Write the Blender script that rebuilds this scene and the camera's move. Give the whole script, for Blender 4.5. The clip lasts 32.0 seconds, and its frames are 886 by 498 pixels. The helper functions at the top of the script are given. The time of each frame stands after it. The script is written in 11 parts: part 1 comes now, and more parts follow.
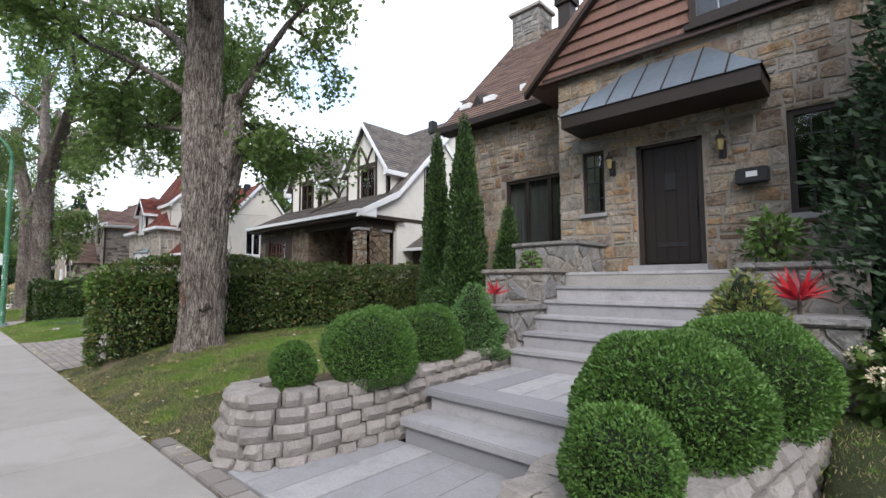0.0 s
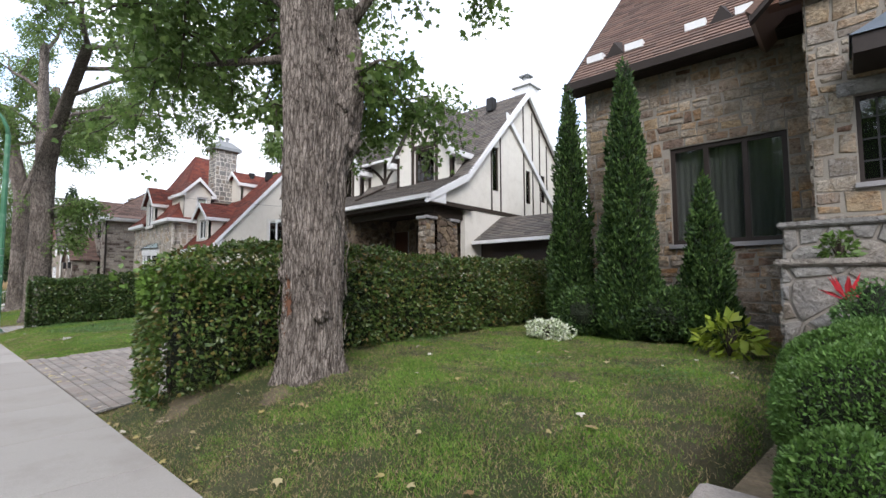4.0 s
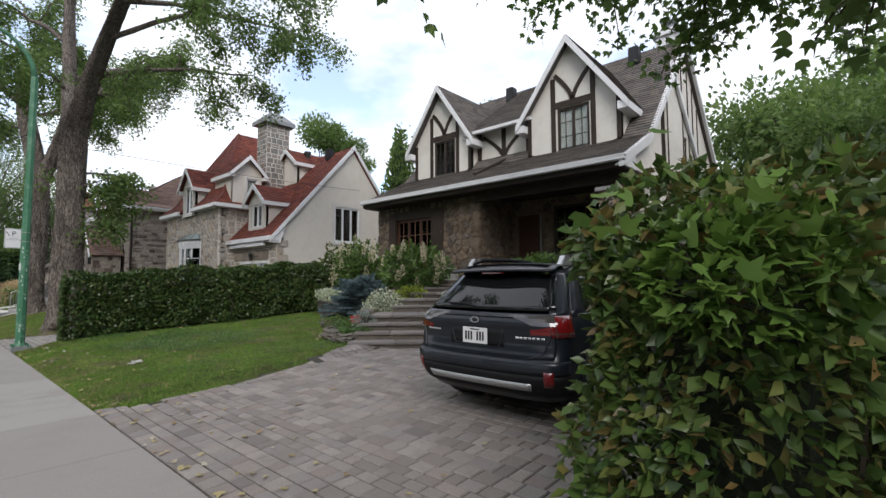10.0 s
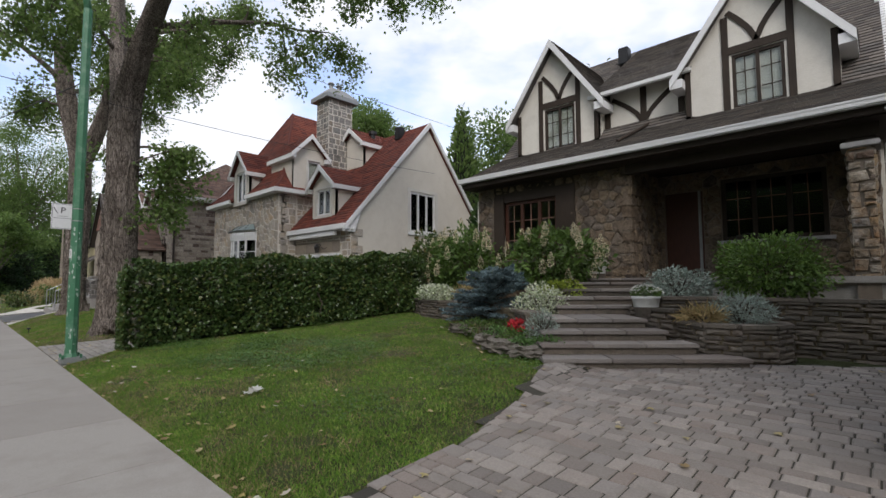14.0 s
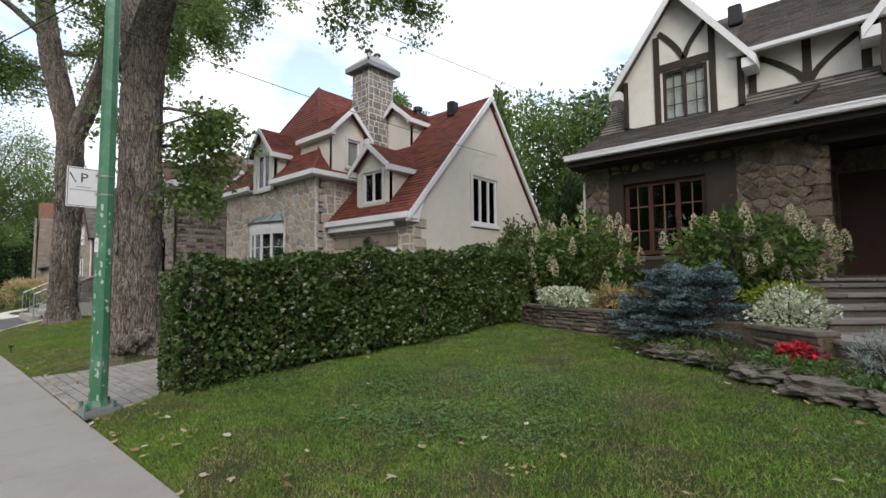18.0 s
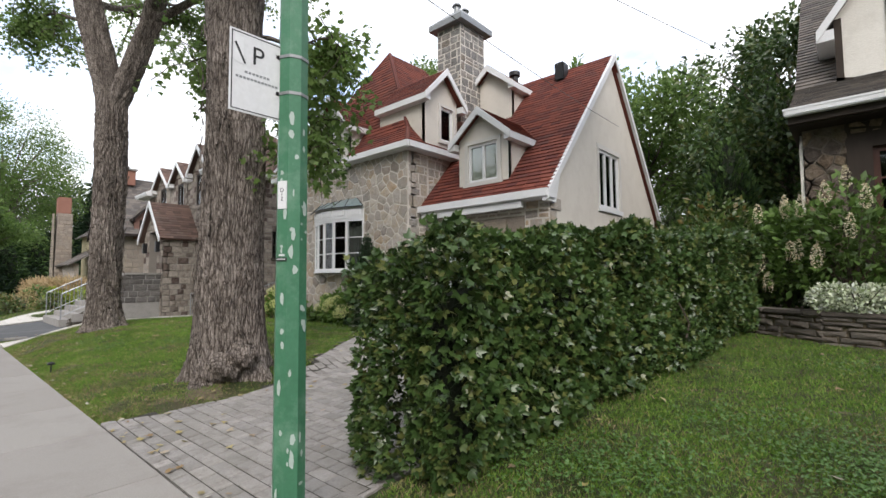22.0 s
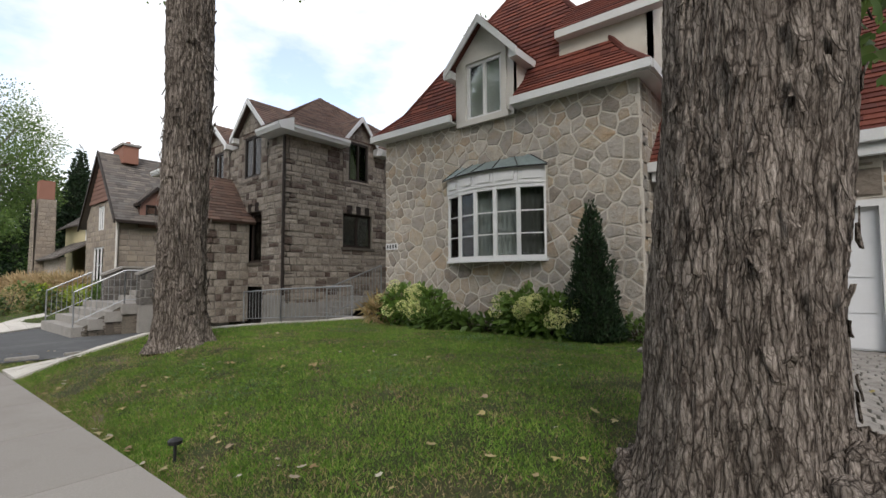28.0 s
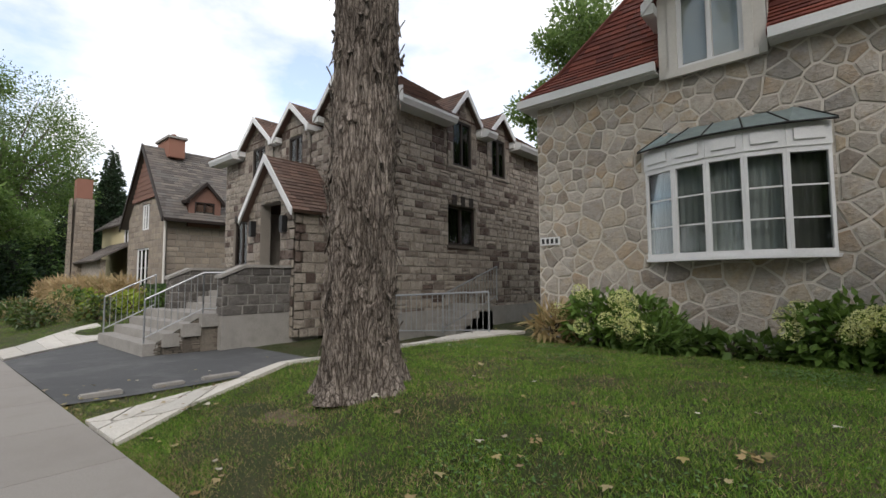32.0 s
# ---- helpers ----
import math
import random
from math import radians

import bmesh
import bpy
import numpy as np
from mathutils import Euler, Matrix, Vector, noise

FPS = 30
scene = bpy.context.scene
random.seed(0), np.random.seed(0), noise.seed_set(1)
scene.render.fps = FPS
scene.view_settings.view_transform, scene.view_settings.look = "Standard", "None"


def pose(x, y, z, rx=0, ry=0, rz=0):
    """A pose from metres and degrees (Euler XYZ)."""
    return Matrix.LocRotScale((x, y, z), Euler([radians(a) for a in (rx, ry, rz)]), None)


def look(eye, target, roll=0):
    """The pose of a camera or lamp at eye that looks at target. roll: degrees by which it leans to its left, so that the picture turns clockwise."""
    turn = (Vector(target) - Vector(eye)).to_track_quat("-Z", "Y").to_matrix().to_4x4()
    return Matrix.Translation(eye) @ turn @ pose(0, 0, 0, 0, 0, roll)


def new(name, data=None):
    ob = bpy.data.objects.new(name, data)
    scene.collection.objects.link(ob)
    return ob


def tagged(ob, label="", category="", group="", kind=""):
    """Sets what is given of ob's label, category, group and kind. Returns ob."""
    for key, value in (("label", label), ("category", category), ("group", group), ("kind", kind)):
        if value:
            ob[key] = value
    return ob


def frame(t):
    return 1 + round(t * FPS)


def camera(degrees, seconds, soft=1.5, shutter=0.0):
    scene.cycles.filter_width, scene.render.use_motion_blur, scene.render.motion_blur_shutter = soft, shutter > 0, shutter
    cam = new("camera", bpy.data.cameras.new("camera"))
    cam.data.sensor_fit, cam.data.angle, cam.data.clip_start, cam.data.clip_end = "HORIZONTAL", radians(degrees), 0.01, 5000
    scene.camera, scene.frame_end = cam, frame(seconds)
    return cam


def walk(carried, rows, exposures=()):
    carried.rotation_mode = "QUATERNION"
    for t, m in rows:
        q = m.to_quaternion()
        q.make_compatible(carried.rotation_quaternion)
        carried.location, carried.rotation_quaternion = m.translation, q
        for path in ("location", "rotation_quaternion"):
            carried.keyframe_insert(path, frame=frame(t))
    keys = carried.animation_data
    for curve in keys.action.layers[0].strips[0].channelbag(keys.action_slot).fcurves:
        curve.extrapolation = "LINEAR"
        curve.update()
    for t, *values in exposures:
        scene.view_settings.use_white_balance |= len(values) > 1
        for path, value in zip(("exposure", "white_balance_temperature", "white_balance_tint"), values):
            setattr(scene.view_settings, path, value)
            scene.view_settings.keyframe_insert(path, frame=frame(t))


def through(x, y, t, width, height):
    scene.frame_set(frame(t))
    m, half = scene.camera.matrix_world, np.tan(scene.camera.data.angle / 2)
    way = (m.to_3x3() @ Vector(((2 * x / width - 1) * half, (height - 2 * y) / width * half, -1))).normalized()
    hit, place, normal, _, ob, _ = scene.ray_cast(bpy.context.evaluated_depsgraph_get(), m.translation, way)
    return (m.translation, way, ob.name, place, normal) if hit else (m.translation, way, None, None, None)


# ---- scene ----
cam = camera(87.9, 32.0)
METRES, EYE, TILT, LEAN, TURN = 33.0, 1.5, 0.0, 0.0, 42.7
ROWS = [
    (0.0, 0.0, 0.0, 0.0, 0.01, 4.12, 0.19),
    (0.5, -0.0106, 0.01, -0.0003, -0.21, 4.11, 0.22),
    (1.0, -0.0212, 0.0203, -0.0, -0.53, 4.08, 0.21),
    (1.5, -0.033, 0.0305, 0.0003, -0.8, 4.06, 0.15),
    (2.0, -0.0439, 0.0419, 0.0001, -0.97, 4.0, 0.13),
    (2.5, -0.0557, 0.0519, -0.0005, -0.75, 4.01, 0.11),
    (3.0, -0.0669, 0.0624, -0.0008, -0.61, 4.03, 0.09),
    (3.5, -0.0777, 0.0726, -0.0003, -0.75, 4.02, 0.14),
    (5.5, -0.1203, 0.1143, -0.0012, -1.74, 3.96, 0.21),
    (6.0, -0.1307, 0.125, -0.0012, -1.9, 3.95, 0.23),
    (6.5, -0.1419, 0.1353, -0.0012, -1.84, 3.92, 0.19),
    (7.0, -0.1526, 0.1466, -0.0013, -1.81, 3.93, 0.21),
    (7.5, -0.1646, 0.1572, -0.0018, -1.69, 3.97, 0.16),
    (8.0, -0.1762, 0.1685, -0.0021, -1.5, 3.91, 0.14),
    (8.5, -0.1871, 0.178, -0.002, -1.26, 3.89, 0.17),
    (9.0, -0.1996, 0.1881, -0.0021, -1.14, 3.9, 0.19),
    (9.5, -0.2111, 0.1988, -0.0023, -1.19, 3.89, 0.2),
    (10.0, -0.2232, 0.2082, -0.0026, -1.04, 3.88, 0.25),
    (10.5, -0.2344, 0.2192, -0.0037, -1.02, 3.85, 0.29),
    (11.0, -0.2454, 0.2297, -0.0048, -1.03, 3.84, 0.3),
    (11.5, -0.2569, 0.2404, -0.0051, -1.04, 3.85, 0.23),
    (12.0, -0.2676, 0.2517, -0.0052, -0.82, 3.81, 0.24),
    (12.5, -0.279, 0.2622, -0.0056, -0.17, 3.84, 0.24),
    (13.0, -0.2897, 0.2738, -0.006, 0.48, 3.84, 0.24),
    (13.5, -0.3008, 0.2838, -0.0066, 0.94, 3.89, 0.19),
    (14.0, -0.311, 0.2943, -0.007, 1.02, 3.89, 0.17),
    (14.5, -0.3213, 0.3046, -0.007, 0.83, 3.92, 0.14),
    (16.5, -0.3667, 0.3455, -0.007, -0.62, 3.64, 0.4),
    (17.0, -0.3784, 0.3566, -0.0066, -0.99, 3.59, 0.41),
    (17.5, -0.3904, 0.3664, -0.0052, -1.25, 3.58, 0.42),
    (18.0, -0.4011, 0.3769, -0.0041, -1.44, 3.55, 0.41),
    (18.5, -0.4125, 0.3869, -0.0044, -1.44, 3.53, 0.41),
    (19.0, -0.4238, 0.3978, -0.0048, -1.5, 3.52, 0.37),
    (19.5, -0.4356, 0.4081, -0.0049, -1.61, 3.49, 0.31),
    (20.0, -0.4478, 0.4183, -0.0047, -1.57, 3.46, 0.3),
    (20.5, -0.4589, 0.4293, -0.0049, -1.41, 3.47, 0.31),
    (21.0, -0.4706, 0.4405, -0.0055, -1.13, 3.48, 0.32),
    (21.5, -0.4814, 0.4521, -0.0057, -0.94, 3.48, 0.37),
    (22.0, -0.4927, 0.4627, -0.0063, -0.74, 3.52, 0.45),
    (22.5, -0.5046, 0.4732, -0.0062, -0.41, 3.55, 0.43),
    (23.0, -0.5161, 0.4844, -0.0058, -0.31, 3.47, 0.46),
    (23.5, -0.5281, 0.4948, -0.0062, -0.34, 3.44, 0.47),
    (24.0, -0.5396, 0.5064, -0.0074, -0.52, 3.43, 0.49),
    (24.5, -0.5514, 0.517, -0.0091, -0.83, 3.4, 0.51),
    (25.0, -0.5634, 0.5283, -0.0102, -1.26, 3.45, 0.5),
    (25.5, -0.5756, 0.5394, -0.0102, -1.69, 3.43, 0.43),
    (27.5, -0.6257, 0.5825, -0.0116, -3.23, 3.57, 0.36),
    (28.0, -0.638, 0.5941, -0.0116, -3.41, 3.58, 0.27),
    (28.5, -0.6502, 0.6056, -0.0107, -3.5, 3.58, 0.26),
    (29.0, -0.6613, 0.617, -0.0098, -3.47, 3.65, 0.24),
    (29.5, -0.6733, 0.6273, -0.0096, -3.39, 3.68, 0.24),
    (30.0, -0.6846, 0.6383, -0.0102, -3.35, 3.73, 0.28),
    (30.5, -0.6963, 0.6488, -0.0106, -2.88, 3.8, 0.29),
    (31.0, -0.7079, 0.6598, -0.0108, -2.35, 3.87, 0.28),
    (31.5, -0.7187, 0.6707, -0.0107, -1.96, 3.94, 0.3),
    (32.0, -0.7307, 0.681, -0.0111, -1.59, 4.05, 0.29),
]
walk(cam, [(t, pose(0, 0, EYE, TILT, LEAN, TURN) @ pose(METRES * x, METRES * y, METRES * z, 90 + pitch, roll, yaw)) for t, x, y, z, yaw, pitch, roll in ROWS],
     [(0, 0.6, 6230, 13), (6, 0.68, 6270, 13), (8.0, 0.28, 6270, 13), (9.0, 0.35, 6300, 13), (10.0, 0.0, 6380, 12), (11, -0.28, 6430, 12), (13.5, -0.24, 6500, 12), (17, 0.08, 6600, 12), (20, 0.28, 6580, 12), (23, 0.46, 6560, 12), (25.5, 0.3, 6600, 12), (28, 0.06, 6720, 11), (32, -0.05, 6720, 11)])

# ---- sky and light: bright broken overcast ----
world = bpy.data.worlds.new("sky")
scene.world = world
world.use_nodes = True
wn, wl = world.node_tree.nodes, world.node_tree.links
wn.clear()
w_out = wn.new("ShaderNodeOutputWorld")
w_bg = wn.new("ShaderNodeBackground")
w_sky = wn.new("ShaderNodeTexSky")
w_sky.sky_type, w_sky.sun_disc = "NISHITA", False
w_sky.sun_elevation, w_sky.sun_rotation = radians(38), radians(135)
w_dim = wn.new("ShaderNodeVectorMath")
w_dim.operation = "SCALE"
w_dim.inputs["Scale"].default_value = 0.3
w_co = wn.new("ShaderNodeTexCoord")
w_map = wn.new("ShaderNodeMapping")
w_map.inputs["Scale"].default_value = (1.0, 1.0, 2.2)
w_noise = wn.new("ShaderNodeTexNoise")
w_noise.inputs["Scale"].default_value, w_noise.inputs["Detail"].default_value = 2.3, 7
w_noise.inputs["Roughness"].default_value = 0.55
w_ramp = wn.new("ShaderNodeValToRGB")
w_ramp.color_ramp.elements[0].position, w_ramp.color_ramp.elements[1].position = 0.36, 0.52
w_ramp.color_ramp.elements[0].color = (0.25, 0.25, 0.25, 1)
w_mix = wn.new("ShaderNodeMix")
w_mix.data_type = "RGBA"
w_mix.inputs["B"].default_value = (1.2, 1.24, 1.31, 1)
wl.new(w_sky.outputs[0], w_dim.inputs[0])
wl.new(w_co.outputs["Generated"], w_map.inputs["Vector"])
wl.new(w_map.outputs[0], w_noise.inputs["Vector"])
wl.new(w_noise.outputs["Fac"], w_ramp.inputs[0])
wl.new(w_ramp.outputs[0], w_mix.inputs["Factor"])
wl.new(w_dim.outputs[0], w_mix.inputs["A"])
wl.new(w_mix.outputs["Result"], w_bg.inputs["Color"])
w_bg.inputs["Strength"].default_value = 1.0
wl.new(w_bg.outputs[0], w_out.inputs["Surface"])
sun = new("sun", bpy.data.lights.new("sun", "SUN"))
sun.data.energy, sun.data.angle, sun.data.color = 2.3, radians(30), (1.0, 0.97, 0.93)
sun.matrix_world = look((20, -20, 22), (0, 0, 0))

# ---- materials ----
def nodes_of(name):
    m = bpy.data.materials.new(name)
    m.use_nodes = True
    nt = m.node_tree
    return m, nt, nt.nodes["Principled BSDF"]


def random_value(nt):
    """A number from 0 to 1 for each loose piece: by object and by island."""
    a, b, add, fr = (nt.nodes.new(k) for k in ("ShaderNodeObjectInfo", "ShaderNodeNewGeometry", "ShaderNodeMath", "ShaderNodeMath"))
    nt.links.new(a.outputs["Random"], add.inputs[0])
    nt.links.new(b.outputs["Random Per Island"], add.inputs[1])
    fr.operation = "FRACT"
    nt.links.new(add.outputs[0], fr.inputs[0])
    return fr.outputs[0]


def noise_tex(nt, scale, detail=5, rough=0.6, stretch=None):
    co = nt.nodes.new("ShaderNodeTexCoord")
    n = nt.nodes.new("ShaderNodeTexNoise")
    n.inputs["Scale"].default_value, n.inputs["Detail"].default_value, n.inputs["Roughness"].default_value = scale, detail, rough
    if stretch:
        mp = nt.nodes.new("ShaderNodeMapping")
        mp.inputs["Scale"].default_value = stretch
        nt.links.new(co.outputs["Object"], mp.inputs["Vector"])
        nt.links.new(mp.outputs[0], n.inputs["Vector"])
    else:
        nt.links.new(co.outputs["Object"], n.inputs["Vector"])
    return n.outputs["Fac"]


def ramp(nt, fac, stops):
    r = nt.nodes.new("ShaderNodeValToRGB")
    els = r.color_ramp.elements
    while len(els) < len(stops):
        els.new(0.5)
    for e, (p, c) in zip(els, stops):
        e.position, e.color = p, (*c, 1)
    nt.links.new(fac, r.inputs[0])
    return r.outputs[0]


def blend(nt, a, b, fac, kind="MIX"):
    m = nt.nodes.new("ShaderNodeMix")
    m.data_type, m.blend_type = "RGBA", kind
    for sock, v in (("A", a), ("B", b), ("Factor", fac)):
        if hasattr(v, "is_linked"):
            nt.links.new(v, m.inputs[sock])
        else:
            m.inputs[sock].default_value = v if sock == "Factor" else (*v, 1)
    return m.outputs["Result"]


def surface(name, palette, stain=None, rough=0.85, fine=45, bump=0.25, depth=0.01, coarse=1.3, var=0.35, metal=0.0, spec=0.3, stretch=None, piece=True, clear=0.0, mottle=()):
    """A procedural surface: palette by piece (or by broad patches), fine grain, broad stains, relief."""
    m, nt, bs = nodes_of(name)
    broad = noise_tex(nt, coarse, 4, 0.6)
    grain = noise_tex(nt, fine, 6, 0.65, stretch)
    stops = [(i / max(1, len(palette) - 1), c) for i, c in enumerate(palette)]
    if len(palette) == 1:
        stops = [(0, palette[0]), (1, palette[0])]
    col = ramp(nt, random_value(nt) if piece else ramp(nt, broad, [(0.3, (0, 0, 0)), (0.7, (1, 1, 1))]), stops)
    g = ramp(nt, grain, [(0.3, (1 - var,) * 3), (0.7, (1 + 0.0 * var,) * 3)])
    col = blend(nt, col, g, 0.8, "MULTIPLY")
    for k, (tint, size, lo, hi, most) in enumerate(mottle):
        mf = ramp(nt, noise_tex(nt, size, 7, 0.68), [(lo, (0, 0, 0)), (hi, (most,) * 3)])
        col = blend(nt, col, tint, mf, "MULTIPLY")
    if stain:
        st = noise_tex(nt, coarse * 2.3, 6, 0.7)
        sf = ramp(nt, st, [(0.48, (0, 0, 0)), (0.68, (0.75, 0.75, 0.75))])
        col = blend(nt, col, stain, sf)
    nt.links.new(col, bs.inputs["Base Color"])
    bs.inputs["Roughness"].default_value, bs.inputs["Metallic"].default_value = rough, metal
    bs.inputs["Specular IOR Level"].default_value = spec
    bs.inputs["Coat Weight"].default_value = clear
    if bump:
        bp = nt.nodes.new("ShaderNodeBump")
        bp.inputs["Strength"].default_value, bp.inputs["Distance"].default_value = bump, depth
        nt.links.new(grain, bp.inputs["Height"])
        nt.links.new(bp.outputs[0], bs.inputs["Normal"])
    return m


def foliage(name, palette, gloss=0.45, through=0.35, gain=1.65, clump=0.0):
    m, nt, bs = nodes_of(name)
    stops = [(i / (len(palette) - 1), tuple(min(0.85, v * gain) for v in c)) for i, c in enumerate(palette)]
    rv = random_value(nt)
    col = ramp(nt, rv, stops)
    patch = ramp(nt, noise_tex(nt, 1.1, 3), [(0.3, (0.7,) * 3), (0.7, (1.0,) * 3)])
    col = blend(nt, col, patch, 1.0, "MULTIPLY")
    if clump:
        col = blend(nt, col, ramp(nt, noise_tex(nt, 11, 4, 0.7), [(0.36, (1 - clump,) * 3), (0.62, (1.0,) * 3)]), 1.0, "MULTIPLY")
    nt.links.new(col, bs.inputs["Base Color"])
    bs.inputs["Roughness"].default_value, bs.inputs["Specular IOR Level"].default_value = gloss, 0.35
    tr = nt.nodes.new("ShaderNodeBsdfTranslucent")
    nt.links.new(col, tr.inputs["Color"])
    mx = nt.nodes.new("ShaderNodeMixShader")
    mx.inputs[0].default_value = through
    nt.links.new(bs.outputs[0], mx.inputs[1])
    nt.links.new(tr.outputs[0], mx.inputs[2])
    nt.links.new(mx.outputs[0], nt.nodes["Material Output"].inputs["Surface"])
    return m


def bark_surface(name):
    m, nt, bs = nodes_of(name)
    co = nt.nodes.new("ShaderNodeTexCoord")
    warp = nt.nodes.new("ShaderNodeTexNoise")
    warp.inputs["Scale"].default_value, warp.inputs["Detail"].default_value = 7, 5
    nt.links.new(co.outputs["Object"], warp.inputs["Vector"])
    add = nt.nodes.new("ShaderNodeVectorMath")
    add.operation = "MULTIPLY_ADD"
    add.inputs[1].default_value = (0.05, 0.05, 0.12)
    nt.links.new(warp.outputs["Color"], add.inputs[0])
    nt.links.new(co.outputs["Object"], add.inputs[2])

    def cracks(scale, zs):
        mp = nt.nodes.new("ShaderNodeMapping")
        mp.inputs["Scale"].default_value = (scale, scale, scale * zs)
        nt.links.new(add.outputs[0], mp.inputs["Vector"])
        vo = nt.nodes.new("ShaderNodeTexVoronoi")
        vo.feature = "DISTANCE_TO_EDGE"
        vo.inputs["Scale"].default_value = 1.0
        nt.links.new(mp.outputs[0], vo.inputs["Vector"])
        return vo.outputs["Distance"]
    v1, v2 = cracks(24, 0.13), cracks(62, 0.2)
    f1 = noise_tex(nt, 90, 8, 0.7, (1, 1, 0.2))
    f3 = noise_tex(nt, 1.3, 4, 0.6)
    f4 = noise_tex(nt, 14, 5, 0.6, (1, 1, 0.3))
    col = ramp(nt, f1, [(0.3, (0.15, 0.132, 0.12)), (0.5, (0.275, 0.247, 0.226)), (0.7, (0.425, 0.39, 0.36))])
    col = blend(nt, col, ramp(nt, f4, [(0.35, (0.62, 0.6, 0.58)), (0.65, (1.2, 1.18, 1.15))]), 1.0, "MULTIPLY")
    col = blend(nt, col, ramp(nt, f3, [(0.35, (0.8, 0.78, 0.76)), (0.65, (1.2, 1.18, 1.16))]), 1.0, "MULTIPLY")
    c1 = ramp(nt, v1, [(0.0, (0.24, 0.22, 0.21)), (0.08, (0.72, 0.71, 0.7)), (0.18, (1.0, 1.0, 1.0))])
    c2 = ramp(nt, v2, [(0.0, (0.5, 0.48, 0.46)), (0.12, (1.0, 1.0, 1.0))])
    col = blend(nt, col, c1, 1.0, "MULTIPLY")
    col = blend(nt, col, c2, 1.0, "MULTIPLY")
    nt.links.new(col, bs.inputs["Base Color"])
    bs.inputs["Roughness"].default_value, bs.inputs["Specular IOR Level"].default_value = 0.95, 0.15
    bp = nt.nodes.new("ShaderNodeBump")
    bp.inputs["Strength"].default_value, bp.inputs["Distance"].default_value = 1.0, 0.02
    h = blend(nt, c1, c2, 0.6, "MULTIPLY")
    nt.links.new(blend(nt, h, ramp(nt, f1, [(0.3, (0.5,) * 3), (0.7, (1.0,) * 3)]), 0.6, "MULTIPLY"), bp.inputs["Height"])
    nt.links.new(bp.outputs[0], bs.inputs["Normal"])
    return m


def pane_glass(name, tint=(0.8, 0.85, 0.85)):
    m, nt, bs = nodes_of(name)
    tr, gl, mx, fr = (nt.nodes.new(k) for k in ("ShaderNodeBsdfTransparent", "ShaderNodeBsdfGlossy", "ShaderNodeMixShader", "ShaderNodeFresnel"))
    tr.inputs["Color"].default_value = (*tint, 1)
    gl.inputs["Roughness"].default_value = 0.02
    fr.inputs["IOR"].default_value = 1.5
    nt.links.new(fr.outputs[0], mx.inputs[0])
    nt.links.new(tr.outputs[0], mx.inputs[1])
    nt.links.new(gl.outputs[0], mx.inputs[2])
    nt.links.new(mx.outputs[0], nt.nodes["Material Output"].inputs["Surface"])
    return m


def plain(name, c, rough=0.5, metal=0.0, var=0.12, fine=30, bump=0.05, clear=0.0):
    return surface(name, [tuple(v * 0.9 for v in c), c], rough=rough, metal=metal, var=var, fine=fine, bump=bump, piece=False, clear=clear)


